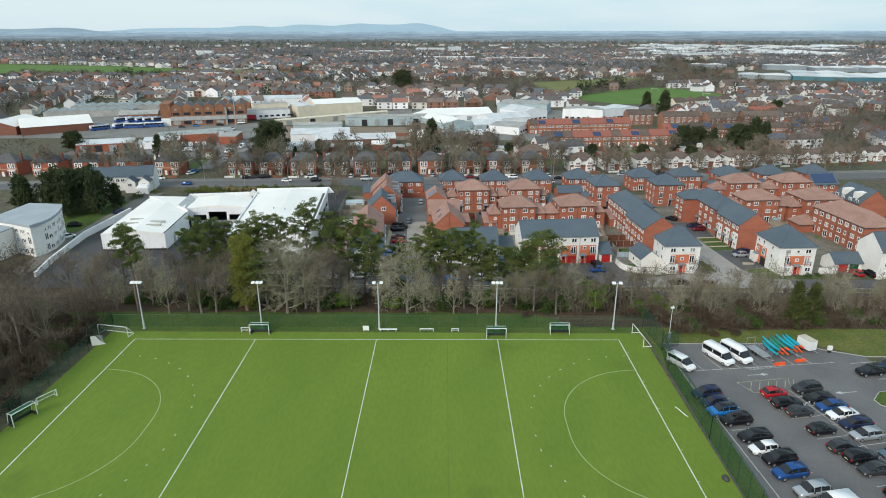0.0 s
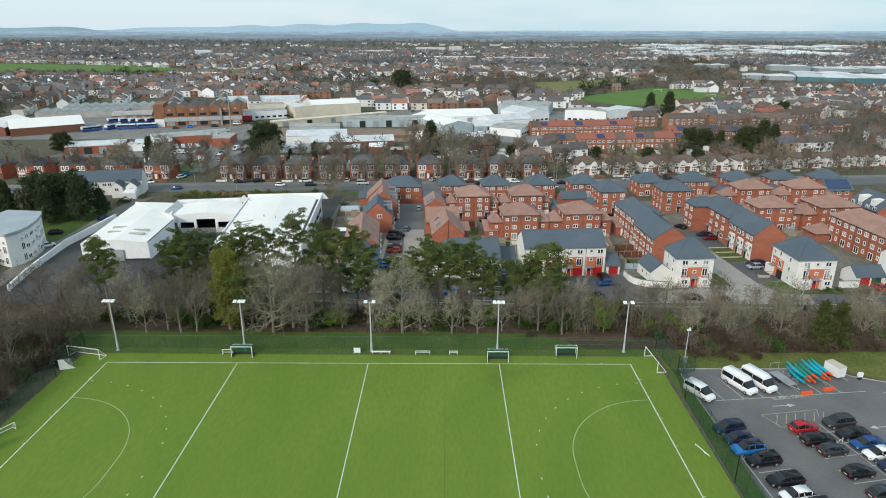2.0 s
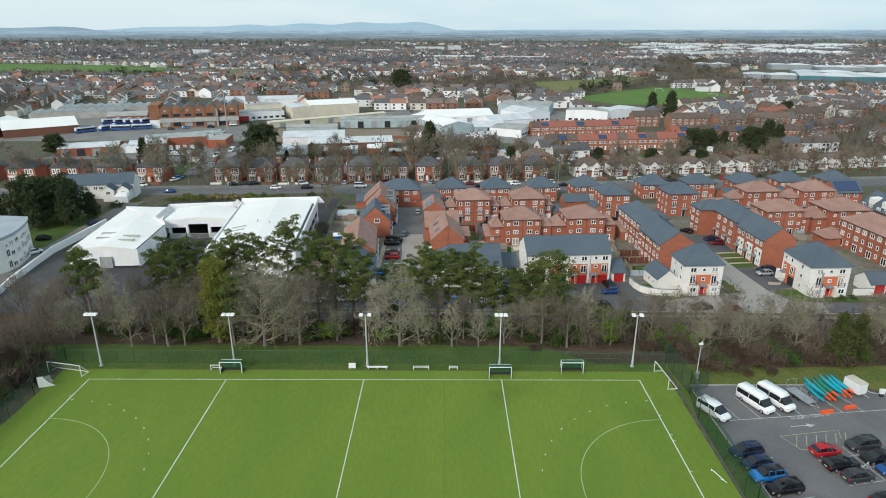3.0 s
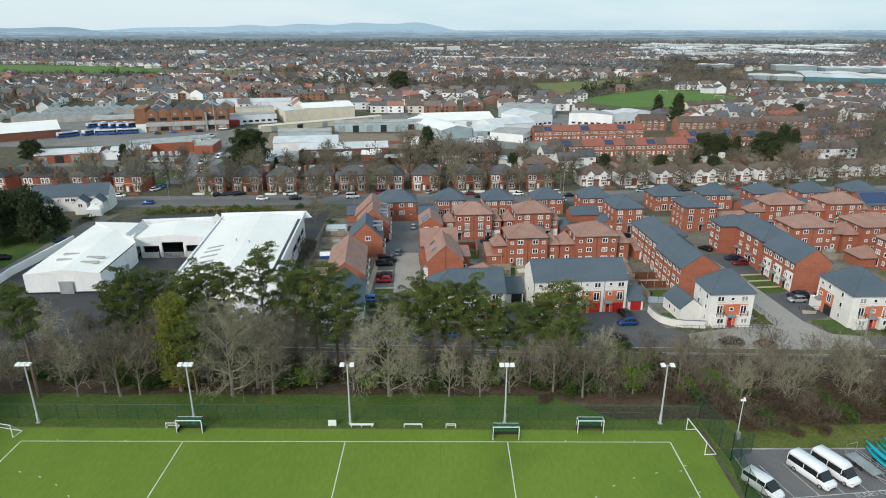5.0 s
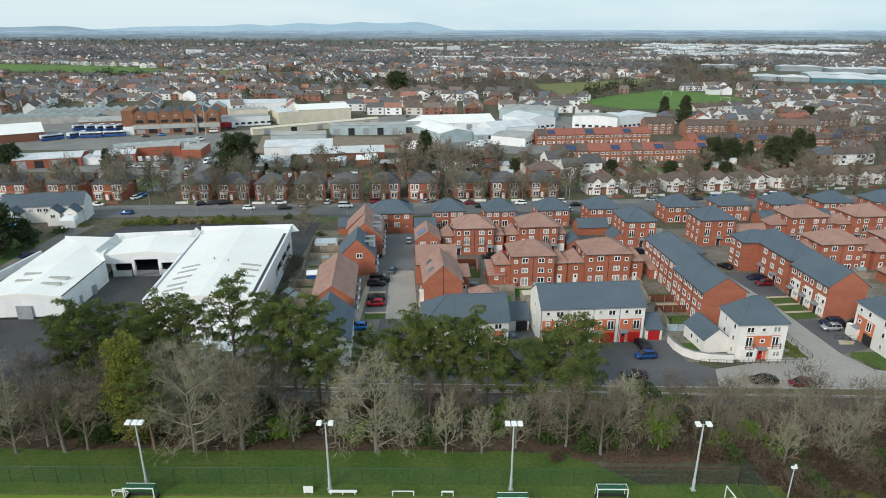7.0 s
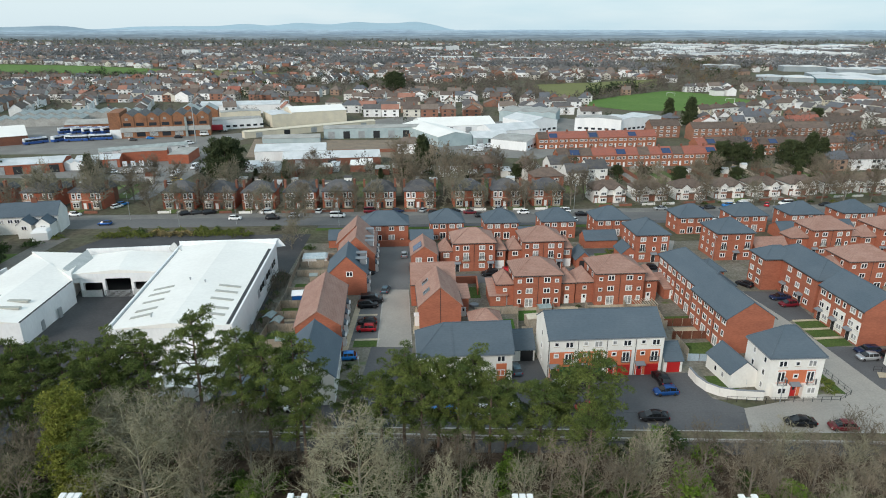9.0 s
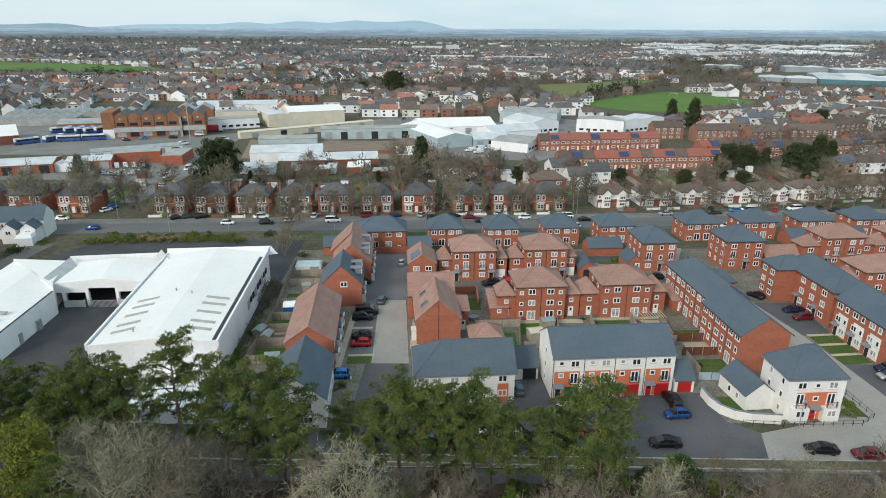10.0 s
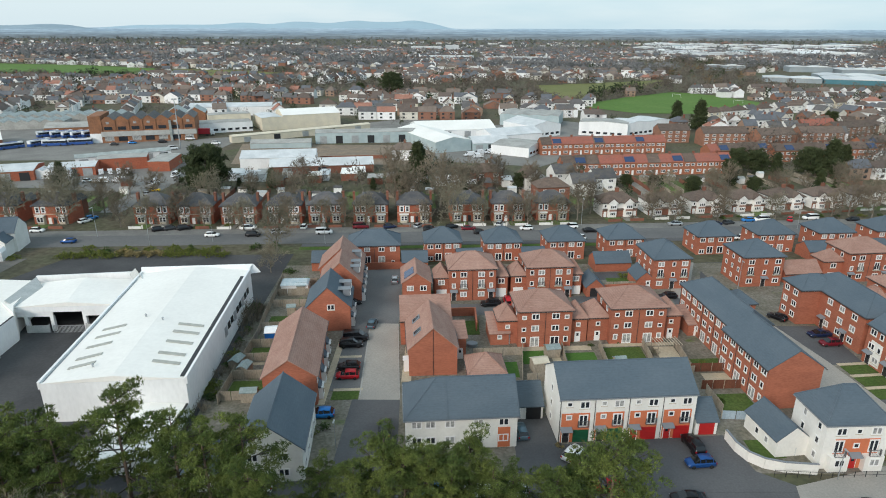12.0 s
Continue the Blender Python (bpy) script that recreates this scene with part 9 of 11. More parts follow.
# white stuccoed cottages with slate roofs by the side road
ho = thing("terrace", "white stuccoed cottage terrace with slate roofs and chimneys", "house", at=pose(-124, 127.5, spot(-110, 130), 0, 0, 12))
block(ho, 0, 0, 24, 8, 5.6, "gx", 3.0, wall=RENDER, tiles=SLATE)
for x in (3, 14.5, 19.5):
    block(ho, x, -5.0, 3.8, 5.0, 4.2, "gy", 1.6, wall=RENDER, tiles=SLATE, fascia=False)
    window(ho, "pair", pose(x + 1.9, -5.0, 2.6))
for x in (1.4, 8.6, 11.0, 12.8, 18.6, 23):
    window(ho, "pair", pose(x, 0, 3.4))
for x in (7, 17):
    chimney(ho, x, 4, 8.2, h=1.6, w=1.6)
part("conservatory", Build().box(19, -8.2, -0.3, 23.4, -5.02, 2.4).prism([(18.9, -8.3, 2.402), (23.5, -8.3, 2.402), (23.5, -5.02, 2.402), (18.9, -5.02, 2.402)], [(19.5, -7.6, 3.2), (22.9, -7.6, 3.2), (22.9, -5.02, 3.3), (19.5, -5.02, 3.3)]), UPVC, ho)
tarp = thing("tarpaulin_shelter", "low garden shelter under a bright blue tarpaulin", "shelter", at=pose(-119, 119.5, spot(-119, 119), 0, 0, 12))
part("cover", Build().prism([(0, 0, 1.6), (5, 0, 1.6), (5, 3, 1.6), (0, 3, 1.6)], [(0, 0.2, 1.75), (5, 0.2, 1.75), (5, 3, 2.3), (0, 3, 2.3)]), plain("blue_tarpaulin", (0.02, 0.22, 0.55), 0.5), tarp)
for x, y in ((0.1, 0.1), (4.9, 0.1), (0.1, 2.9), (4.9, 2.9)):
    part("post", Build().box(x - 0.06, y - 0.06, -0.2, x + 0.06, y + 0.06, 1.6), TIMBER, tarp)

# ---- industrial quarter ----
ASBESTOS = surface("grey_fibre_roof", (0.30, 0.30, 0.28), (0.40, 0.40, 0.38), large=6, small=0.8, rough=0.85, grain=0.12)
PALE_ROOF = surface("pale_sheet_roof", (0.50, 0.53, 0.54), (0.62, 0.64, 0.65), large=5, small=0.8, rough=0.6, grain=0.06)
BLUE_CLAD = surface("pale_blue_cladding", (0.42, 0.50, 0.51), (0.34, 0.42, 0.44), large=4, small=0.5, rough=0.6, grain=0.06)
CREAM = surface("cream_cladding", (0.66, 0.60, 0.47), (0.58, 0.53, 0.43), large=4, small=0.5, rough=0.7, grain=0.06)
GLAZED = surface("weathered_glazed_roof", (0.36, 0.40, 0.39), (0.25, 0.28, 0.27), large=3, small=0.7, rough=0.45, grain=0.12)
# near-black sheet for the shade inside open doorways
DARK_OPENING = plain("dark_opening", (0.02, 0.022, 0.025), 0.8)


def shed(label, x0, y0, x1, y1, depth, h, rise=1.5, wall=None, roof=None, bays=1, along=False, group="industrial sheds", doors=0):
    """A shed with its front from (x0, y0) to (x1, y1); bays: gabled bays side by side, or one long ridge (along)."""
    L, rot = math.hypot(x1 - x0, y1 - y0), math.degrees(math.atan2(y1 - y0, x1 - x0))
    ob = thing("industrial_shed", label, "industrial building", group, at=pose(x0, y0, spot(x0, y0), 0, 0, rot))
    if along:
        block(ob, 0, 0, L, depth, h, "gx", rise, wall=wall or CLADDING, tiles=roof or PALE_ROOF, over=0.2, fascia=False, base=-1.5, crest=False)
    else:
        for i in range(bays):
            block(ob, L * i / bays, 0, L / bays, depth, h, "gy", rise, wall=wall or CLADDING, tiles=roof or PALE_ROOF, over=0.0, fascia=False, base=-1.5, crest=False)
    if along and L > 25 and depth > 10:
        for i in range(int(L / 7)):
            x, c, q = 4 + 7 * i, 0.12 * depth, 0.34 * depth
            zc, zq = h + rise * 0.24 + 0.06, h + rise * 0.68 + 0.06
            part("rooflight", Build().poly((x, c, zc), (x + 1.1, c, zc), (x + 1.1, q, zq), (x, q, zq)), GLAZED, ob)
    elif not along and wall in (CLADDING, CREAM) and L > 15:
        for i in range(int(L / 4)):
            part("window", Build().box(2 + 4 * i, -0.06, 1.2, 4.4 + 4 * i, 0.0, 2.4), GLASS, ob)
    for i in range(doors):
        x = L * (i + 0.5) / doors
        # every second one is a dark sheet painting the shade of an open doorway
        part("shutter_door", Build().box(x - 1.8, -0.12, 0, x + 1.8, 0.01, min(h - 0.6, 4)), DARK_OPENING if i % 2 else STEEL, ob)
    return ob


bw = thing("brick_factory", "four-storey orange brick factory with toothed gables", "factory", at=pose(-163.5, 301, spot(-163, 301), 0, 0, 15.2))
FACTORY_BRICK = surface("factory_brick", (0.30, 0.14, 0.075), (0.22, 0.108, 0.064), large=3, small=0.5, rough=0.9, grain=0.18)
CONCRETE = surface("pale_concrete", (0.46, 0.46, 0.44), (0.36, 0.36, 0.345), large=4, small=0.5, rough=0.9, grain=0.12)
part("wall", Build().box(0, 0, -1.5, 46.2, 22, 11.6), FACTORY_BRICK, bw)
for i in range(7):
    x, u = 6.6 * i, 6.6
    part("gable", Build().prism([(x, 0, 11.6), (x + u, 0, 11.6), (x + u * 0.62, 0, 13.6), (x + u * 0.38, 0, 13.6)], [(x, 0.55, 11.6), (x + u, 0.55, 11.6), (x + u * 0.62, 0.55, 13.6), (x + u * 0.38, 0.55, 13.6)]), FACTORY_BRICK, bw)
    part("roof", Build().poly((x, 0.6, 11.66), (x + u / 2, 0.6, 13.9), (x + u / 2, 22.1, 13.9), (x, 22.1, 11.66)).poly((x + u / 2, 0.6, 13.9), (x + u, 0.6, 11.66), (x + u, 22.1, 11.66), (x + u / 2, 22.1, 13.9)), SLATE_OLD, bw)
    part("pier", Build().box(x - 0.35, -0.4, -1.5, x + 0.35, -0.01, 11.9), FACTORY_BRICK, bw)
    part("window", Build().box(x + 1.3, -0.1, 6.7, x + 5.2, 0.02, 8.4), GLASS, bw)
    if i % 3 != 1:
        part("window", Build().box(x + 2.5, -0.1, 9.8, x + 4.0, 0.02, 11.0), CURTAIN, bw)
    part("window", Build().box(x + 1.0, -0.5, 0.9, x + 5.4, -0.4, 3.2), GLASS if i % 2 else CURTAIN, bw)
part("ground_floor_front", Build().box(-0.4, -0.45, 0.0, 46.6, -0.41, 3.4), FACTORY_BRICK, bw)
part("pale_band", Build().box(-0.4, -0.9, 3.4, 46.6, -0.02, 5.9), CONCRETE, bw)
tower = part("end_tower", Build().box(-6.0, 0.4, -1.5, -0.02, 22, 14.0), FACTORY_BRICK, bw)
part("white_base", Build().box(-6.06, 0.2, -1.0, -0.5, 0.39, 5.0), CLADDING, tower)
part("stair_shaft", Build().box(33.2, -1.6, 0, 34.4, -0.42, 11.0), GLAZED, bw)
# sheds: label, front from (x0, y0) to (x1, y1), depth, eaves, rise, wall, roof, bays
for args in (
    ("white offices beside the brick factory", -125.8, 330, -97, 344, 14, 5.6, 0.3, CLADDING, ASBESTOS, 1),
    ("cream upper floor behind the white offices", -123, 345, -101, 355, 10, 8.6, 0.3, CREAM, ASBESTOS, 1),
    ("pale low works hall", -91, 343, -80, 349, 22, 7.4, 0.6, CREAM, PALE_ROOF, 1),
    ("grey toothed shed behind the buses", -268, 336, -212, 350, 16, 4.2, 1.5, ASBESTOS, GLAZED, 9),
    ("grey toothed shed behind the buses", -262, 360, -190, 374, 18, 4.8, 1.6, ASBESTOS, GLAZED, 11),
    ("grey glass-roofed bays behind the factory", -150, 348, -128, 354, 16, 9.0, 3.4, FACTORY_BRICK, GLAZED, 2),
    ("white works hall with pale blue gable front", 12, 279, 30, 288, 50, 5.4, 2.0, BLUE_CLAD, SHEET_ROOF, 1),
    ("white office block with rounded roof", 66, 325, 84, 337, 26, 6.6, 2.4, CLADDING, PALE_ROOF, 1),
    ("grey shed with flat felt roofs", 52, 376, 88, 366, 28, 6.6, 0.8, BLUE_CLAD, ASBESTOS, 4),
    ("low shed with grey fibre roof", 57, 270, 68, 290, 20, 4.6, 1.0, CLADDING, ASBESTOS, 1),
    ("pale warehouse with shallow roof", 95, 339, 121, 330, 14, 7.6, 0.9, CLADDING, ASBESTOS, 1),
    ("pale warehouse with shallow roof", 122, 333, 152, 352, 16, 7.4, 1.0, CLADDING, PALE_ROOF, 2),
    ("depot of dark red brick with flat roof", -131.9, 233.7, -113.1, 240.4, 10, 5.0, 0.15, BRICK_RED, ASBESTOS, 1),
    ("brick store with flat roof", -110.1, 233.7, -101.1, 234.6, 18, 4.2, 0.15, BRICK_RED, ASBESTOS, 1),
    ("small white garage with zigzag roof", -149.6, 219.3, -136.3, 221.3, 6, 3.2, 0.9, CLADDING, PALE_ROOF, 4),
):
    shed(*args)
shed("large white hall with long sheet roof", 2, 318, 46, 327, 30, 4.8, 3.2, CLADDING, SHEET_ROOF, along=True, doors=4)
shed("white hall with rooflights", 42, 301, 70, 314, 19, 5.0, 2.6, CLADDING, PALE_ROOF, along=True)
shed("low white hall with wide shallow roof", 31, 286, 50, 290, 16, 3.8, 2.4, BLUE_CLAD, PALE_ROOF, along=True, doors=3)
shed("big pale hall with shallow roof", -80, 349, -48, 363, 26, 8.4, 2.2, CREAM, SHEET_ROOF, along=True)
shed("corrugated white-roofed shed with brick front", -57, 229, -14, 236, 12, 3.4, 2.2, BRICK_OLD, PALE_ROOF, along=True, doors=3)
shed("higher white corrugated hall", -72, 238, -40, 243, 17, 5.0, 2.0, CLADDING, PALE_ROOF, along=True)
shed("long cream covered way", -96, 302, -28, 349, 4.5, 3.4, 0.7, CREAM, CREAM, along=True, doors=5)
shed("pale blue stores with dark doorways", -52, 303, 6, 311, 12, 5.6, 0.8, BLUE_CLAD, ASBESTOS, along=True, doors=7)
shed("brick garages with pale sheet roof", -174, 209, -148.4, 217.4, 17, 4.0, 1.2, BRICK_RED, PALE_ROOF, along=True, doors=4)
shed("brick garages with pale sheet roof", -145.5, 221.5, -128.5, 226.5, 12, 3.8, 1.2, BRICK_RED, PALE_ROOF, along=True, doors=3)
shed("long low depot shed with pale green sheet roof", -146, 243, -112, 263, 8, 3.6, 1.0, CLADDING, GLAZED, along=True, doors=6)
shed("long low brick shed with grey roof behind the buses", -211, 328, -187, 334.5, 13, 3.4, 2.2, FACTORY_BRICK, ASBESTOS, along=True)
shed("brick shed with broad white roof", -236, 262, -205, 284, 30, 4.6, 3.6, BRICK_OLD, SHEET_ROOF, along=True)
shed("wide brick shed with white gable roof", -262, 262, -240, 264, 34, 5.0, 3.4, BRICK_OLD, SHEET_ROOF)
shed("low derelict shed with grey fibre roof", -82, 287, -52, 291.5, 10, 2.6, 1.2, BLUE_CLAD, ASBESTOS, along=True)
shed("long pale roof behind the white offices", -158, 402, -98, 412, 24, 6.0, 1.6, CLADDING, PALE_ROOF, along=True)
YARD = surface("yard_concrete", (0.17, 0.165, 0.155), (0.22, 0.215, 0.20), large=10, small=0.8, grain=0.12)
RUBBLE = surface("rubble_ground", (0.25, 0.19, 0.135), (0.19, 0.155, 0.12), large=5, small=0.6, grain=0.25)
for pts, m, label in ((((-270, 252), (-115, 258), (-100, 250), (-96, 302), (-30, 348), (10, 345), (10, 400), (-270, 400)), YARD, "grey works yards between the sheds"), (((2, 262), (60, 250), (100, 300), (160, 345), (90, 400), (4, 345)), YARD, "grey works yards between the halls"), (((-140, 205), (-103, 198), (-99, 172), (-92, 172), (-90, 232), (-100, 250), (-136, 250), (-180, 235), (-180, 205)), YARD, "grey tarmac yard of the brick depot"), (((-80, 250), (10, 252), (14, 300), (-90, 300)), RUBBLE, "brown rubble yard behind the corrugated sheds")):
    single("yard", Build().poly(*[(x, y, spot(x, y) + (0.09 if m is YARD else 0.13)) for x, y in pts]), m, label, "yard", kind="structure")
part("wall", Build().box(0, 0, -0.5, 42, 0.3, 1.6), BRICK_OLD, thing("boundary_wall", "brick wall along the brown rubble yard", "wall", at=pose(-42, 262, spot(-42, 262), 0, 0, 7)))

# parked coaches
COACH_W = plain("coach_white", (0.72, 0.74, 0.76), 0.35)
COACH_B = plain("coach_blue", (0.03, 0.09, 0.30), 0.35)


def coach():
    ob = thing("coach", "white and blue coach parked in the depot", "coach", "coaches in the depot")
    part("body", Build().prism([(0, -1.25, 0.45), (11.5, -1.25, 0.45), (11.5, 1.25, 0.45), (0, 1.25, 0.45)], [(0.1, -1.15, 3.3), (11.2, -1.15, 3.3), (11.2, 1.15, 3.3), (0.1, 1.15, 3.3)]), COACH_W, ob)
    part("skirt", Build().box(-0.02, -1.28, 0.4, 11.55, 1.28, 1.65), COACH_B, ob)
    part("roof_panel", Build().box(3.2, -0.9, 3.302, 8.8, 0.9, 3.42), COACH_B, ob)
    part("window_band", Build().box(0.6, -1.27, 1.7, 11.48, 1.27, 2.7), GLASS, ob)
    for x in (2.2, 8.8):
        for y in (-1.2, 1.2):
            part("wheel", Build().tube((x, y - 0.12, 0.5), (x, y + 0.12, 0.5), 0.5, n=10), BLACK, ob)
    return ob


first = coach()
first.matrix_basis = pose(-205, 279.5, spot(-205, 280) + 0.05, 0, 0, 50)
for x, y, r in ((-194.6, 287.5, 70), (-189.8, 291.0, 12), (-178.6, 294.5, 18), (-208, 316, 48), (-200.5, 316, 50), (-193.5, 315, 55), (-188.5, 315, 58), (-184.0, 318, 62)):
    copy_thing(first, pose(x, y, spot(x, y) + 0.05, 0, 0, r))
for kind, colour, x, y, rot in (("hatchback", "sky", -147.6, 299.5, 8), ("hatchback", "grey", -154.7, 294.5, 8), ("suv", "black", -133.1, 302.5, 8), ("van", "white", -122.0, 312, 8), ("van", "white", -119.9, 283.5, 40), ("hatchback", "yellow", -93.0, 200.8, 8), ("hatchback", "silver", -92.6, 194.5, 12), ("hatchback", "white", -125.6, 214.6, 5), ("hatchback", "silver", -121.4, 214.0, 5), ("suv", "white", -103.4, 298.6, 8)):
    car(kind, colour, x, y, rot, "in the yards of the industrial quarter", "cars in the industrial yards", z=spot(x, y) + 0.12, detail=0)
mast = thing("floodlight_mast", "tall grey lamp mast beside the factory road", "mast", at=pose(-117.7, 287.5, spot(-117.7, 287.5)))
part("pole", Build().tube((0, 0, 0), (0, 0, 24), 0.35, 0.22, 6), STEEL, mast)
part("lamp_head", Build().box(-1.2, -0.3, 24.0, 1.2, 0.3, 24.7), STEEL, mast)
kiosk = thing("kiosk", "small red brick kiosk in the depot yard", "kiosk", at=pose(-108.5, 206.5, spot(-108, 207), 0, 0, 10))
block(kiosk, 0, 0, 3.4, 3.0, 2.6, "hip", 0.4, wall=BRICK_OLD, tiles=SLATE_OLD, fascia=False, crest=False, base=-0.3)

# rows of older brick houses with red roofs and solar panels
RED_ROOF = surface("red_tiles", (0.33, 0.115, 0.08), (0.27, 0.11, 0.085), large=2, small=0.4, rough=0.85, grain=0.15, stretch=(0.7, 0.7, 2.5))


BRICK_FLATS = surface("brown_flats_brick", (0.30, 0.15, 0.098), (0.25, 0.125, 0.085), large=2.5, small=0.3, rough=0.9, grain=0.16, stretch=(0.5, 0.5, 1.6), vary=0.08)
TERRACE_BRICK = surface("orange_terrace_brick", (0.37, 0.145, 0.082), (0.31, 0.125, 0.074), large=2.5, small=0.3, rough=0.9, grain=0.16, stretch=(0.5, 0.5, 1.6), vary=0.08)


def brick_terrace(x, y, rot, units, roofs, label):
    ho = thing("terrace", label, "house", "brick terraces beyond the main road", at=pose(x, y, spot(x, y), 0, 0, rot))
    u = 5.4
    for i in range(units):
        rm = RED_ROOF if roofs[i % len(roofs)] == "r" else ROOF_BROWN
        block(ho, i * u, 0, u - 0.02, 7.5, 5.4, "gx", 2.8, wall=TERRACE_BRICK, tiles=rm, fascia=False, over=0.25, crest=False)
        window(ho, "wide", pose(i * u + 1.6, 0, 3.4), far=True)
        window(ho, "pair", pose(i * u + 4.0, 0, 3.4), far=True)
        window(ho, "wide", pose(i * u + 1.6, 0, 0.8), far=True)
        part("door", DOORS["white"], None, ho, at=pose(i * u + 4.1, 0, 0))
        if i % 4 == 1:
            part("solar_panel", Build().prism([(i * u + 0.5, 0.2, 5.75), (i * u + 4.8, 0.2, 5.75), (i * u + 4.8, 2.6, 7.5), (i * u + 0.5, 2.6, 7.5)], [(i * u + 0.5, 0.15, 5.85), (i * u + 4.8, 0.15, 5.85), (i * u + 4.8, 2.55, 7.6), (i * u + 0.5, 2.55, 7.6)]), SOLAR, ho)
        if i % 2:
            chimney(ho, i * u, 3.75, 7.8, h=1.3, pots=0)


brick_terrace(66, 230.6, 6.8, 14, "bbbrrrrbrrbrrr", "brick terrace with red and brown tiled roofs and solar panels")
brick_terrace(64, 276.3, 8.5, 12, "brrrrbrrrrrr", "brick terrace with red tiled roofs and solar panels")
brick_terrace(140.8, 262, 14, 6, "rbbbbb", "brick terrace with brown tiled roofs")
brick_terrace(172, 264, 8, 10, "bbbb", "brick terrace with brown tiled roofs")
brick_terrace(226, 284, 20, 8, "bbbb", "brick terrace with brown tiled roofs")
for x, y, rot, L in ((134, 314, 4, 17), (154.3, 305, 4, 25), (182, 299, 14, 22), (208, 308, 2, 24), (236, 324, 20, 34)):
    ho = thing("apartment_building", "three-storey brick flats with brown tiled roof", "apartment building", "brick flats", at=pose(x, y, spot(x, y), 0, 0, rot))
    block(ho, 0, 0, L, 9.5, 6.9, "gx", 2.8, wall=BRICK_FLATS, tiles=ROOF_BROWN, fascia=False)
    for i in range(int(L / 4)):
        for z in (0.8, 3.1, 5.2):
            window(ho, "wide", pose(2 + i * 4, 0, z), far=True)

# white vans beside the brick depot
def white_van(x, y, rot):
    ob = thing("van", "white panel van parked beside the brick depot", "van", "vans of the depot", at=pose(x, y, spot(x, y) + 0.05, 0, 0, rot))
    body = [(0.0, 0.5), (0.1, 1.0), (1.0, 1.2), (1.7, 2.2), (5.1, 2.25), (5.2, 0.5)]
    part("body", Build().prism([(a, 0.9, b) for a, b in body], [(a, -0.9, b) for a, b in body]), COACH_W, ob)
    part("windscreen", Build().poly((1.02, -0.75, 1.26), (1.02, 0.75, 1.26), (1.62, 0.7, 2.12), (1.62, -0.7, 2.12)), GLASS, ob)
    for a in (1.1, 4.1):
        part("wheel", Build().tube((a, -0.92, 0.36), (a, 0.92, 0.36), 0.36, n=10), BLACK, ob)


for i in range(4):
    white_van(-128.5 + i * 3.4, 230.5 + i * 0.7, -62)
for x, y, r in ((-122, 213, 10), (-116, 214, 10), (-98, 208, 80), (-95, 222, 85), (26, 272, 20), (31, 276, 30), (36, 279, 25), (42, 281, 20), (30, 268, 15)):
    white_van(x, y, r)
lorry = thing("lorry_trailer", "long red lorry trailer in the works yard", "trailer", at=pose(-128, 322, spot(-128, 322) + 0.05, 0, 0, 14))
part("box", Build().box(0, 0, 1.1, 12.5, 2.5, 4.0), plain("red_trailer", (0.42, 0.02, 0.035), 0.5), lorry)
part("cab", Build().prism([(12.9, 0.1, 0.6), (15.0, 0.1, 0.6), (15.0, 2.4, 0.6), (12.9, 2.4, 0.6)], [(12.9, 0.1, 3.4), (14.4, 0.1, 3.4), (14.4, 2.4, 3.4), (12.9, 2.4, 3.4)]), COACH_W, lorry)
for a in (1.5, 3.0, 11.0, 14.0):
    part("wheel", Build().tube((a, 0.02, 0.5), (a, 2.48, 0.5), 0.5, n=10), BLACK, lorry)
part("chassis", Build().box(0.2, 0.7, 0.7, 14, 1.8, 1.09), BLACK, lorry)

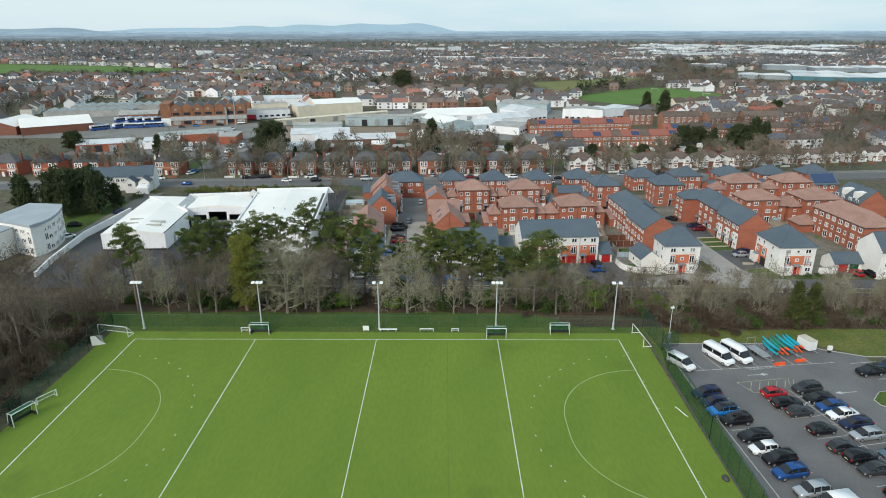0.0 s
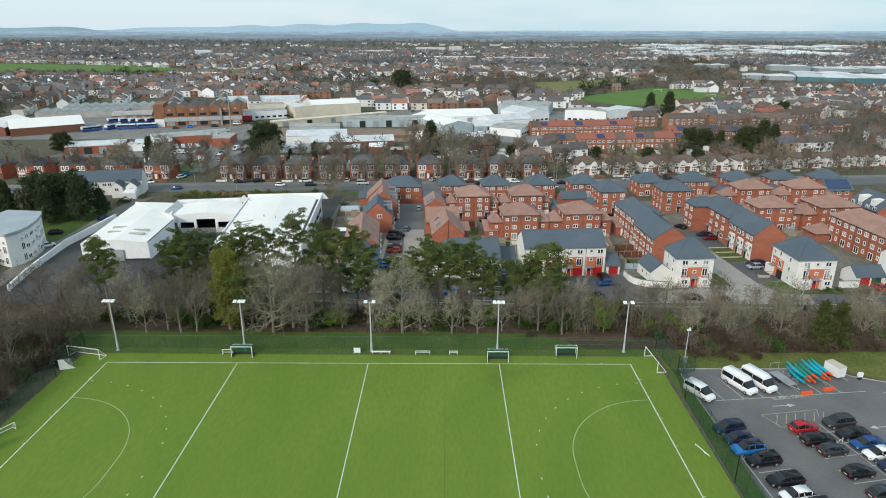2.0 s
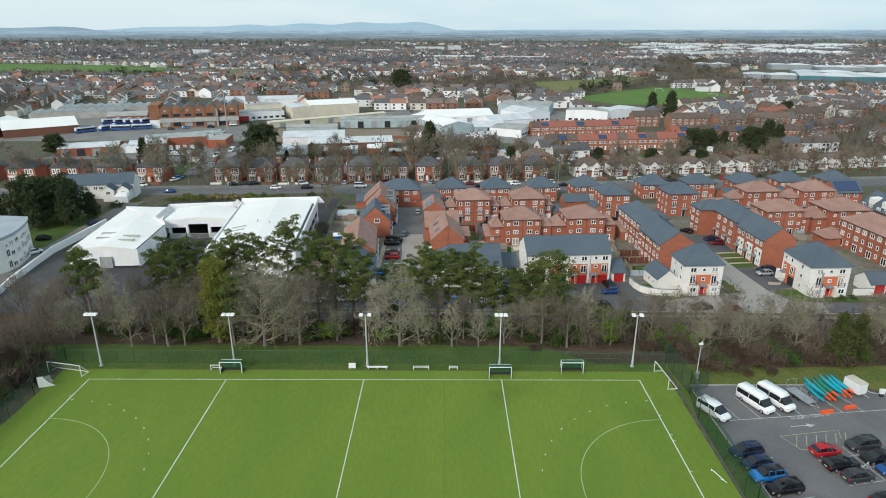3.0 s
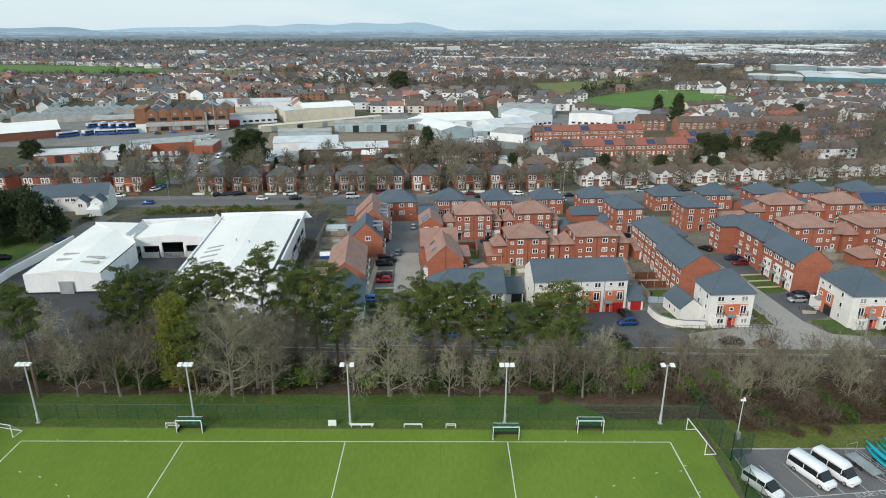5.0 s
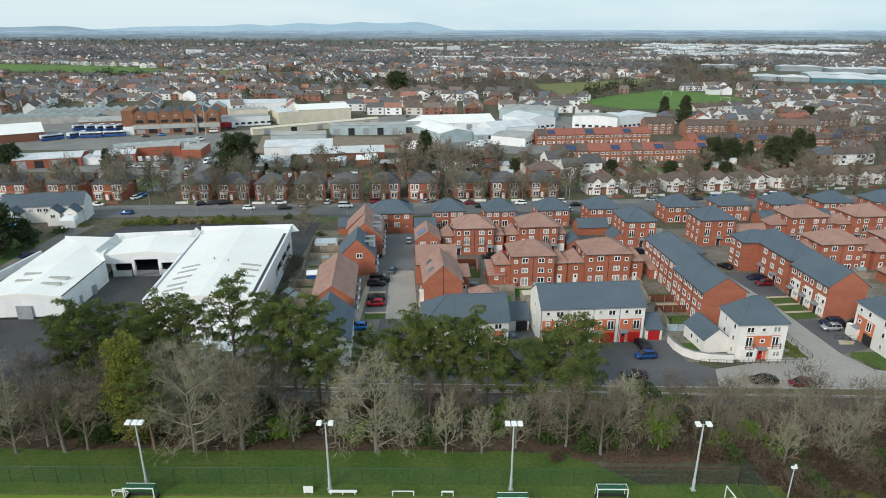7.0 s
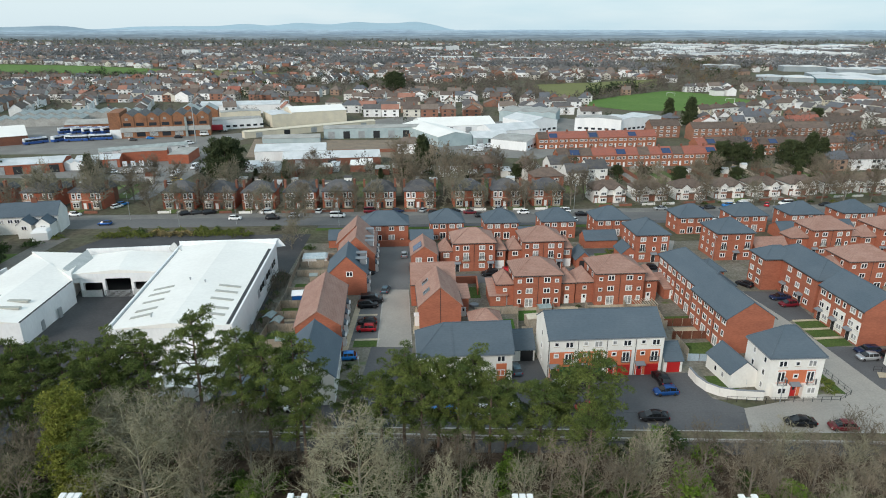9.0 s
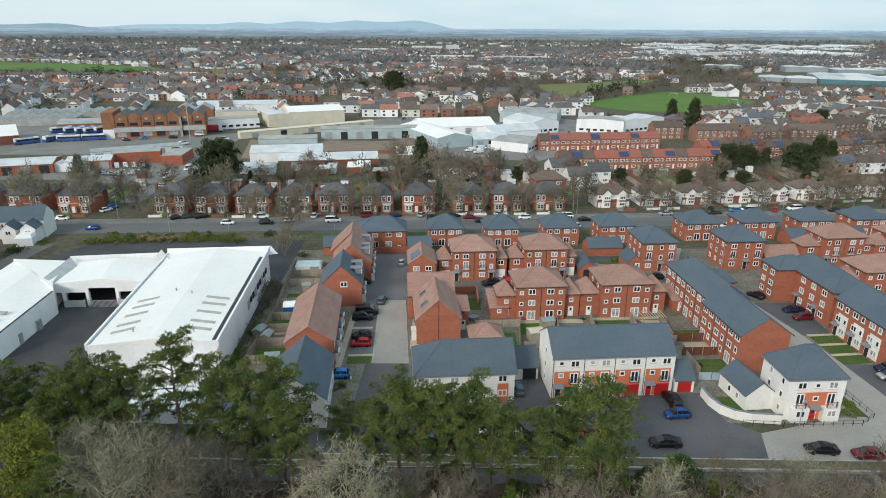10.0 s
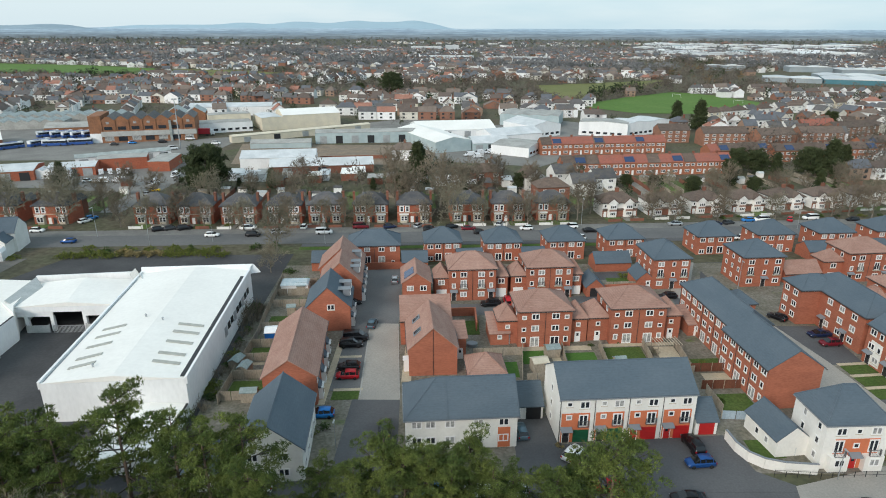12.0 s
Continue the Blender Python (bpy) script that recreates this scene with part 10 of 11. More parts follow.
# back gardens of the Victorian houses
GR = random.Random(41)
PLOT = {"lawn": surface("back_lawn", (0.10, 0.15, 0.045), (0.13, 0.16, 0.06), large=3, small=0.4, rough=1, grain=0.25, vary=0.2), "patio": surface("back_patio", (0.30, 0.28, 0.245), (0.23, 0.215, 0.19), large=3, small=0.5, grain=0.2, vary=0.2), "soil": surface("back_soil", (0.13, 0.105, 0.075), (0.10, 0.095, 0.06), large=2, small=0.4, grain=0.3, vary=0.2)}
for x, y in vx[:12] + [(60, 170), (72, 182), (84, 184), (96, 186), (108, 188), (120, 190), (134, 192), (148, 195), (162, 197), (176, 199)]:
    for k in (0, 1):
        x0, y0, L = x + k * 6.4, y + 15 + GR.uniform(0, 2), GR.uniform(18, 26)
        kind = GR.choice(("lawn", "lawn", "patio", "soil"))
        c = [(x0, y0), (x0 + 5.9, y0 + 0.4), (x0 + 5.9 - L * 0.06, y0 + L), (x0 - L * 0.06, y0 + L - 0.4)]
        single("garden_plot", Build().prism([(a, b, spot(a, b) - 0.1) for a, b in c], [(a, b, spot(a, b) + 0.11) for a, b in c]), PLOT[kind], {"lawn": "grassy back garden", "patio": "paved back garden", "soil": "bare earth back garden"}[kind] + " behind the houses", "garden", kind="structure")
        e = L * 0.06
        single("garden_fence", Build().prism([(x0 - 0.2, y0, -0.2), (x0 - 0.1, y0, -0.2), (x0 - 0.1 - e, y0 + L, -0.2), (x0 - 0.2 - e, y0 + L, -0.2)], [(x0 - 0.2, y0, 1.7), (x0 - 0.1, y0, 1.7), (x0 - 0.1 - e, y0 + L, 1.7), (x0 - 0.2 - e, y0 + L, 1.7)]), GR.choice((TIMBER, TIMBER, BRICK_OLD)), "weathered fence between two back gardens", "fence", "garden fences", at=pose(0, 0, spot(x0, y0)))
        if GR.random() < 0.75:
            sx, sy = x0 + GR.uniform(0.6, 2.6), y0 + L - GR.uniform(2.5, 6)
            w, d, h = GR.uniform(2.2, 3.4), GR.uniform(1.8, 3.0), GR.uniform(1.8, 2.3)
            sh = thing("garden_shed", "small shed in a back garden", "shed", "back garden sheds", at=pose(sx, sy, spot(sx, sy), 0, 0, 3))
            part("wall", Build().box(0, 0, -0.1, w, d, h), GR.choice((TIMBER, RENDER, CLADDING, BRICK_OLD, TIMBER)), sh)
            part("roof", Build().prism([(-0.15, -0.15, h), (w + 0.15, -0.15, h), (w + 0.15, d + 0.15, h), (-0.15, d + 0.15, h)], [(-0.15, d / 2 - 0.05, h + 0.6), (w + 0.15, d / 2 - 0.05, h + 0.6), (w + 0.15, d / 2 + 0.05, h + 0.6), (-0.15, d / 2 + 0.05, h + 0.6)]), GR.choice((ASBESTOS, SLATE_OLD, PALE_ROOF)), sh)

for i in range(18):
    shrub(GR.choice(("dark", "green", "bare", "bare", "dark")), -76 + i * 8.0 + GR.uniform(-2, 2), GR.uniform(182, 206), GR.uniform(0.5, 1.0))
for i in range(22):
    x, y = -78 + i * 6.4 + GR.uniform(-2, 2), GR.uniform(204, 224)
    w, d, h = GR.uniform(3, 7), GR.uniform(4, 8), GR.uniform(2.2, 3.2)
    sh = thing("outbuilding", "small outbuilding behind the gardens", "outbuilding", "back garden outbuildings", at=pose(x, y, spot(x, y), 0, 0, GR.uniform(0, 10)))
    part("wall", Build().box(0, 0, -0.2, w, d, h), GR.choice((RENDER, CLADDING, BRICK_OLD, BRICK_OLD)), sh)
    part("roof", Build().prism([(-0.2, -0.2, h), (w + 0.2, -0.2, h), (w + 0.2, d + 0.2, h), (-0.2, d + 0.2, h)], [(-0.2, -0.2, h + 0.15), (w + 0.2, -0.2, h + 0.15), (w + 0.2, d + 0.2, h + 0.9), (-0.2, d + 0.2, h + 0.9)]), GR.choice((ASBESTOS, PALE_ROOF, SHEET_ROOF, SLATE_OLD)), sh)

# front gardens along the main road
FG = random.Random(23)
for x, y, w, label in [(x, y, 11.0, "brick") for x, y in vx[:12]] + [(x, y, 12.2, "white") for x, y in semis[:10]]:
    turn = 3.7 if label == "brick" else 7.5
    c, s = math.cos(radians(turn)), math.sin(radians(turn))
    F = lambda a, b: (x + c * a - s * b, y + s * a + c * b)
    for k in (0, 1):
        m = FG.choice(("patio", "patio", "lawn", "soil"))
        q = [F(k * w / 2 + 0.2, -5.4), F((k + 1) * w / 2 - 0.2, -5.4), F((k + 1) * w / 2 - 0.2, -0.9), F(k * w / 2 + 0.2, -0.9)]
        single("front_garden", Build().prism([(a, b, spot(a, b)) for a, b in q], [(a, b, spot(a, b) + 0.13) for a, b in q]), PLOT[m], {"patio": "paved", "lawn": "grassy", "soil": "planted"}[m] + " front garden beside the main road", "garden", kind="structure")
    px, py = F(0, -5.6)
    wl2 = thing("front_wall", "low front garden wall beside the pavement", "wall", "front garden walls", at=pose(px, py, spot(px, py), 0, 0, turn))
    wm = FG.choice((BRICK_OLD, BRICK_OLD, RENDER))
    part("wall", Build().box(0, 0, -0.2, w * 0.34, 0.24, 0.85), wm, wl2)
    part("wall", Build().box(w * 0.62, 0, -0.2, w, 0.24, 0.85), wm, wl2)
    part("pier", Build().box(w * 0.36, -0.05, -0.2, w * 0.36 + 0.36, 0.31, 1.15), wm, wl2)

# ---- the wider town: house rows, trees, fields, far distance ----
FR = random.Random(77)


def inside(p, poly):
    x, y = p
    c = False
    for (x0, y0), (x1, y1) in zip(poly, poly[1:] + poly[:1]):
        if (y0 > y) != (y1 > y) and x < (x1 - x0) * (y - y0) / (y1 - y0) + x0:
            c = not c
    return c


FIELD_GREEN = [(128, 470), (133, 495), (178, 543), (238, 593), (265, 562), (279, 516), (287, 481), (257, 459), (206, 434), (157, 436)]
FIELD_OLIVE = [(104, 540), (104, 650), (183, 687), (275, 733), (266, 680), (206, 606), (149, 538), (116, 506)]
FIELD_LEFT = [(-720, 770), (-860, 1030), (-526, 954), (-379, 879), (-342, 776), (-429, 749), (-556, 772)]
FIELD_MID = [(-330, 766), (-363, 879), (-246, 845), (-174, 794), (-165, 724), (-228, 745)]
INDUSTRY = [(-290, 205), (-84, 205), (-74, 222), (-10, 222), (-10, 262), (66, 262), (68, 222), (146, 234), (152, 300), (165, 340), (152, 366), (92, 400), (50, 404), (40, 366), (-20, 366), (-45, 396), (-290, 396)]
FLATS = [(128, 300), (200, 296), (200, 330), (128, 340)]
TERRACES = [(128, 250), (262, 262), (290, 318), (176, 312), (150, 282)]
WAREHOUSES = [(372, 610), (640, 560), (700, 900), (520, 930), (372, 760)]
WOODLAND = [(278, 640), (372, 640), (372, 760), (520, 950), (560, 1180), (330, 1160), (300, 840)]
RESERVED = [FIELD_GREEN, FIELD_OLIVE, FIELD_LEFT, FIELD_MID, INDUSTRY, WAREHOUSES, FLATS, TERRACES, WOODLAND]
FIELD = surface("far_pasture", (0.085, 0.165, 0.03), (0.105, 0.18, 0.038), large=30, small=3, rough=1.0, grain=0.12)
OLIVE = surface("olive_meadow", (0.165, 0.17, 0.06), (0.145, 0.155, 0.055), large=30, small=3, rough=1.0, grain=0.12)
for name, poly, m, label in (("field", FIELD_GREEN, FIELD, "flat green playing field between the houses"), ("field", FIELD_OLIVE, OLIVE, "olive brown meadow with hedges"), ("field", FIELD_LEFT, FIELD, "long green field beyond the houses"), ("field", FIELD_MID, OLIVE, "rough green field broken by bare trees")):
    single(name, Build().poly(*[(x, y, spot(x, y) + 0.25) for x, y in poly]), m, label, "field", kind="structure")
for gx0, gy0 in ((222, 548), (256, 500)):
    goal = thing("football_goal", "white football goal on the far playing field", "goal", "goals on the far field", at=pose(gx0, gy0, spot(gx0, gy0) + 0.25, 0, 0, -35))
    part("frame", Build().box(0, 0, 0, 0.14, 0.14, 2.5).box(7.3, 0, 0, 7.44, 0.14, 2.5).box(0, 0, 2.5, 7.44, 0.14, 2.64), UPVC, goal)
for x, y, w, d, m in ((-840, 1760, 200, 190, FIELD), (330, 1980, 230, 330, OLIVE), (-190, 2290, 175, 230, FIELD), (-1500, 1900, 330, 160, OLIVE), (-1250, 2500, 420, 170, FIELD), (-420, 2550, 300, 130, OLIVE), (120, 2450, 260, 170, FIELD), (760, 2350, 330, 190, OLIVE), (1200, 2500, 400, 170, FIELD), (1500, 2150, 320, 150, FIELD), (-1750, 2350, 260, 170, FIELD), (-880, 2250, 220, 120, OLIVE)):
    single("field", Build().poly((x, y, -6.2), (x + w, y + 20, -6.2), (x + w * 0.95, y + d, -6.2), (x - 20, y + d * 0.9, -6.2)), m, "distant field among hedgerows", "field", kind="structure")

MR = random.Random(77)
DULL = surface("winter_pasture", (0.15, 0.175, 0.105), (0.18, 0.185, 0.13), large=60, small=6, rough=1.0, grain=0.12)
for i in range(22):
    y = 1980 + 760 * MR.random()
    x = 14 + MR.uniform(-0.72, 0.62) * y
    w, d = MR.uniform(160, 420), MR.uniform(50, 120)
    single("field", Build().poly((x, y, -6.0), (x + w, y + 20, -6.0), (x + w * 0.95, y + d, -6.0), (x - 20, y + d * 0.9, -6.0)), DULL if i % 3 else OLIVE, "distant winter pasture among hedgerows", "field", kind="structure")

# templates for houses that can be told apart
WALL_TINTS = {"white": surface("town_white_render", (0.76, 0.75, 0.72), (0.68, 0.67, 0.63), large=2, small=0.4, grain=0.08, vary=0.1), "cream": surface("town_cream_render", (0.62, 0.56, 0.43), (0.54, 0.49, 0.39), large=2, small=0.4, grain=0.08, vary=0.1), "brick": BRICK_OLD}
ROOF_TINTS = {"brown": ROOF_BROWN, "slate": SLATE_OLD, "red": RED_ROOF}


def town_house(wall, roof, w, d, kind, label):
    ho = thing("house", label, "house", "houses of the wider town")
    block(ho, 0, 0, w, d, 5.2, kind, 2.9, wall=WALL_TINTS[wall], tiles=ROOF_TINTS[roof], fascia=False, crest=False)
    for k in (0.25, 0.75):
        window(ho, "wide", pose(w * k, 0, 3.3), far=True)
        window(ho, "wide", pose(w * k, 0, 0.8), far=True)
    part("door", DOORS["white"], None, ho, at=pose(w * 0.5, 0, 0))
    chimney(ho, w * 0.5, d * 0.5, 7.6, h=1.3, pots=0)
    return ho


TOWN_KINDS = (("white", "brown", 12, 8, "hip", "white rendered semi with brown hipped roof"), ("white", "slate", 9, 8, "gx", "white rendered house with slate roof"), ("brick", "brown", 12, 8, "hip", "brick semi with brown hipped roof"), ("brick", "slate", 8, 9, "gy", "brick house with slate gable roof"), ("cream", "brown", 11, 8, "gx", "cream rendered house with brown roof"), ("brick", "red", 11, 8, "gx", "brick house with red tiled roof"), ("white", "brown", 8, 9, "gy", "white gabled house with brown roof"))


def hides(x, y):
    """Whether something here would stand in front of a field."""
    return any(inside((x * (y + r) / y, y + r), q) for r in (12, 24) for q in RESERVED[:3]) or any(inside((x * (y + r) / y, y + r), FIELD_GREEN) for r in (38, 48))


def visible(x, y, margin=25):
    return abs(x - 14) < 0.72 * (y + 110) + margin


def free(x, y):
    return y > (226 if -90 < x < 240 else 200) and not any(inside((x, y), q) for q in RESERVED) and not hides(x, y)


# streets: two rows face each road, gardens lie back to back behind them
places, gardens = [], []
for cx in range(-10, 11):
    for cy in range(0, 11):
        X0, Y0 = cx * 148 + FR.uniform(-20, 20), 200 + cy * 136
        ang = FR.choice((4, 8, -6, 14, 3, -12, 20, 6, 76, -70))
        ca, sa = math.cos(radians(ang)), math.sin(radians(ang))
        v = -66 + FR.uniform(-4, 4)
        row = 0
        while v < 68:
            u, step = -76 + FR.uniform(0, 8), FR.choice((8, 9, 12, 12))
            style = FR.random()
            while u < 76:
                x, y = X0 + ca * u - sa * v, Y0 + 66 + sa * u + ca * v
                if abs(x - X0) < 74 and abs(y - Y0 - 66) < 68 and FR.random() < 0.93:
                    places.append((x, y, ang, step if FR.random() < 0.8 else FR.choice((8, 10, 14)), style))
                if FR.random() < 0.8:
                    o = (1 if row % 2 else -1) * FR.uniform(9, 17)
                    gardens.append((x - sa * o, y + ca * o))
                u += step + (FR.choice((0.4, 2.5, 3.0, 4.5)) if style < 0.8 else 0.05)
            v += 21 if row % 2 == 0 else 38
            row += 1
WOODED = lambda x, y: noise.noise(Vector((x / 210, y / 170, 3.1)))
places = [p for p in places if visible(p[0], p[1]) and free(p[0], p[1]) and WOODED(p[0], p[1]) > (-0.36 if p[1] < 560 else -0.2)]
places.sort(key=lambda p: p[1])
# houses that stand out one by one: behind the semis, beside the halls, along the field
marked = [(48, 206, 20), (60, 214, 15), (64, 198, 8), (50, 190, 10), (74, 206, 12), (38, 222, 70), (28, 214, 10)]
marked += [(-74 + 15 * i, 432 + 2.4 * i, 4 + 3 * (i % 3)) for i in range(7)] + [(-70 + 14 * i, 496 + 5 * i, 6) for i in range(6)]
marked += [(196 + 11.5 * i, 402 + 5.5 * i, 24) for i in range(5)] + [(246 + 13 * i, 362 + (i % 2) * 3, 4) for i in range(5)] + [(248 + 12 * i, 430 + 6 * i, 16) for i in range(8)]
marked += [(206 + 12 * i, 338 + 4 * i, 10) for i in range(4)] + [(-206 + 14 * i, 520 + 2 * i, 5) for i in range(5)]
rest = [p for p in places if all(abs(p[0] - q[0]) > 11 or abs(p[1] - q[1]) > 11 for q in marked)]
singles = [(x, y, a, 9, 0) for x, y, a in marked]
built = {}
for n, (x, y, a, w, s) in enumerate(singles):
    k = FR.choices(range(7), (5, 4, 2, 1.5, 2.5, 0.8, 3) if n < 20 or n > 37 else (5, 3, 0.4, 0.2, 2, 0.4, 3))[0]
    m = pose(x, y, spot(x, y), 0, 0, a if k not in (3, 6) else a + FR.choice((0, 0, 90)))
    if k in built:
        copy_thing(built[k], m)
    else:
        built[k] = town_house(*TOWN_KINDS[k])
        built[k].matrix_basis = m


def far_houses(items, wall, roof, glass, windows):
    wv, wf, rv, rf, gv, gf, cv, cf = [], [], [], [], [], [], [], []
    for x, y, a, w, s in items:
        z = spot(x, y)
        ca, sa = math.cos(radians(a)), math.sin(radians(a))
        d, e, rise = FR.uniform(7, 9), (2.9 if s < 0.22 else FR.uniform(4.8, 5.6)), FR.uniform(2.6, 3.4)
        if FR.random() < 0.22:
            w, d = d, w
            ca, sa = math.cos(radians(a + 90)), math.sin(radians(a + 90))
        hipped = FR.random() < 0.35
        T = lambda px, py, pz: (x + ca * px - sa * py, y + sa * px + ca * py, z + pz)
        i = len(wv)
        top = e + (0 if hipped else rise)
        wv += [T(0, 0, -0.5), T(w, 0, -0.5), T(w, d, -0.5), T(0, d, -0.5), T(0, 0, e), T(w, 0, e), T(w, d, e), T(0, d, e), T(0, d / 2, top), T(w, d / 2, top)]
        wf += [(i, i + 1, i + 5, i + 4), (i + 1, i + 2, i + 6, i + 9, i + 5), (i + 2, i + 3, i + 7, i + 6), (i + 3, i, i + 4, i + 8, i + 7)]
        o, h0 = 0.3, e - 0.1
        k = d * 0.45 if hipped else 0
        j = len(rv)
        rv += [T(-o, -o, h0), T(w + o, -o, h0), T(w + o, d + o, h0), T(-o, d + o, h0), T(-o + k, d / 2, e + rise + 0.1), T(w + o - k, d / 2, e + rise + 0.1)]
        rf += [(j, j + 1, j + 5, j + 4), (j + 2, j + 3, j + 4, j + 5)]
        if hipped:
            rf += [(j + 1, j + 2, j + 5), (j + 3, j, j + 4)]
        if windows:
            for k2 in (0.22, 0.75):
                for zz in (0.9, 3.3) if e > 4 else (0.9,):
                    g = len(gv)
                    gv += [T(w * k2 - 0.8, -0.05, zz), T(w * k2 + 0.8, -0.05, zz), T(w * k2 + 0.8, -0.05, zz + 1.2), T(w * k2 - 0.8, -0.05, zz + 1.2)]
                    gf.append((g, g + 1, g + 2, g + 3))
            if FR.random() < 0.5:
                q = len(cv)
                cxx = w * FR.uniform(0.1, 0.9)
                cv += [T(cxx - 0.5, d / 2 - 0.4, e + rise - 0.8), T(cxx + 0.5, d / 2 - 0.4, e + rise - 0.8), T(cxx + 0.5, d / 2 + 0.4, e + rise - 0.8), T(cxx - 0.5, d / 2 + 0.4, e + rise - 0.8)]
                cv += [(vx0, vy0, vz0 + 2.2) for vx0, vy0, vz0 in cv[q:q + 4]]
                cf += [(q, q + 1, q + 5, q + 4), (q + 1, q + 2, q + 6, q + 5), (q + 2, q + 3, q + 7, q + 6), (q + 3, q, q + 4, q + 7), (q + 4, q + 5, q + 6, q + 7)]
    ob = thing("distant_houses", "rows of distant white and brick houses with brown roofs", "houses", kind="stuff")
    for nm, v, f, m in (("wall", wv, wf, wall), ("roof", rv, rf, roof), ("window", gv, gf, glass), ("chimney", cv, cf, BRICK_OLD)):
        if v:
            b = Build()
            b.v, b.f = v, f
            tagged(part(nm, b, m, ob), kind="stuff")
    return ob


FAR_WALL = surface("far_walls", (0.94, 0.94, 0.94), (1.05, 1.05, 1.05), large=3, small=0.8, rough=0.95, grain=0.06, island=0.12, hues=[(0.0, (0.78, 0.78, 0.77)), (0.36, (0.64, 0.61, 0.54)), (0.5, (0.27, 0.135, 0.095)), (0.68, (0.31, 0.21, 0.155)), (0.78, (0.80, 0.80, 0.80))])
FAR_ROOF = surface("far_roofs", (0.9, 0.9, 0.9), (1.1, 1.1, 1.1), large=3, small=0.8, rough=0.9, grain=0.1, island=0.2, hues=[(0.0, (0.145, 0.115, 0.10)), (0.3, (0.125, 0.12, 0.12)), (0.52, (0.175, 0.14, 0.118)), (0.72, (0.105, 0.112, 0.125)), (0.93, (0.27, 0.135, 0.10))])
FAR_GLASS = plain("far_window_glass", (0.05, 0.055, 0.06), 0.2)
far_houses([p for p in rest if p[1] < 760], FAR_WALL, FAR_ROOF, FAR_GLASS, True)
more = [p for p in rest if p[1] >= 760]
for i in range(1300):
    y = 1550 + 750 * FR.random() ** 1.6
    x = 14 + FR.uniform(-1, 1) * 0.72 * (y + 110)
    if noise.noise(Vector((x / 420, y / 260, 9.1))) > 0.05:
        more.append((x, y, FR.uniform(-20, 20), FR.uniform(9, 18), 0.5))
far_houses(more, FAR_WALL, FAR_ROOF, FAR_GLASS, False)


# trees of the town
def tree_cloud(name, items, material, k, label, up=0.25, thin=0.28, fill=1.7):
    """Loose crowns of leaf or twig triangles over many places (x, y, height, width)."""
    rng = np.random.default_rng(len(items))
    a = np.array([(x, y, spot(x, y), h, w) for x, y, h, w in items])
    n = len(a)
    v = rng.normal(0, 1, (n * k, 3))
    v /= np.linalg.norm(v, axis=1, keepdims=True)
    c = np.repeat(a, k, axis=0)
    # each crown is pulled out of round along a few directions of its own
    bulge = np.repeat(rng.normal(0, 0.3, (n, 3)), k, axis=0)
    rad = rng.uniform(0.25, 1.0, (n * k, 1)) ** 0.6 * (1 + np.sum(v * bulge, axis=1, keepdims=True) + 0.25 * np.sin(5 * v[:, :1] + 20 * bulge[:, :1]) * np.cos(4 * v[:, 2:3] + 30 * bulge[:, 1:2]))
    pos = c[:, :3] + np.concatenate([v[:, :2] * c[:, 4:5] * 0.5 * rad, (0.52 + 0.46 * v[:, 2:3] * rad) * c[:, 3:4]], axis=1)
    d = v + rng.normal(0, 0.6, (n * k, 3)) + np.array((0, 0, up))
    d /= np.linalg.norm(d, axis=1, keepdims=True)
    s = np.cross(d, rng.normal(0, 1, (n * k, 3)))
    s /= np.linalg.norm(s, axis=1, keepdims=True) + 1e-9
    size = c[:, 3:4] * (fill / math.sqrt(k)) * rng.uniform(0.6, 1.3, (n * k, 1))
    tri = np.stack([pos - s * size * thin, pos + s * size * thin, pos + d * size], axis=1)
    ob = new(name, tri_mesh(name, tri, material))
    return tagged(ob, label, "trees", kind="stuff")


FAR_TWIG = surface("far_bare_crowns", (0.118, 0.102, 0.086), (0.16, 0.138, 0.114), large=25, small=2, rough=1.0, grain=0.15, island=0.3, spots=(45, 0.6, (0.15, 0.128, 0.09)))
# twigs of the farther woods, turned grey-blue: distance haze put into the colour
HAZED_WOOD = surface("far_grey_woods", (0.15, 0.155, 0.16), (0.20, 0.205, 0.208), large=60, small=4, rough=1.0, grain=0.15, island=0.3)
FAR_GREEN = surface("far_evergreens", (0.030, 0.046, 0.024), (0.050, 0.068, 0.030), large=40, small=2, rough=1.0, grain=0.15, island=0.3)


def scatter(n, y0, y1, hmin, hmax, power=1.0, woods=None):
    """Places for trees; woods: only where the town is wooded more than this."""
    out = []
    while len(out) < n:
        y = y0 + (y1 - y0) * FR.random() ** power
        x = 14 + FR.uniform(-1, 1) * (0.72 * (y + 110) + 20)
        if any(inside((x, y), q) for q in RESERVED[:6]) or hides(x, y):
            continue
        if woods is not None and WOODED(x, y) > woods:
            continue
        h = FR.uniform(hmin, hmax)
        out.append((x, y, h, h * FR.uniform(0.65, 1.05)))
    return out


def garden_trees(y0, y1, share, hmin, hmax):
    out = []
    for x, y in gardens:
        if y0 <= y < y1 and FR.random() < share and visible(x, y) and free(x, y):
            h = FR.uniform(hmin, hmax) * (1.35 if FR.random() < 0.16 else 1)
            out.append((x + FR.uniform(-3, 3), y + FR.uniform(-3, 3), h, h * FR.uniform(0.6, 1.0)))
    return out


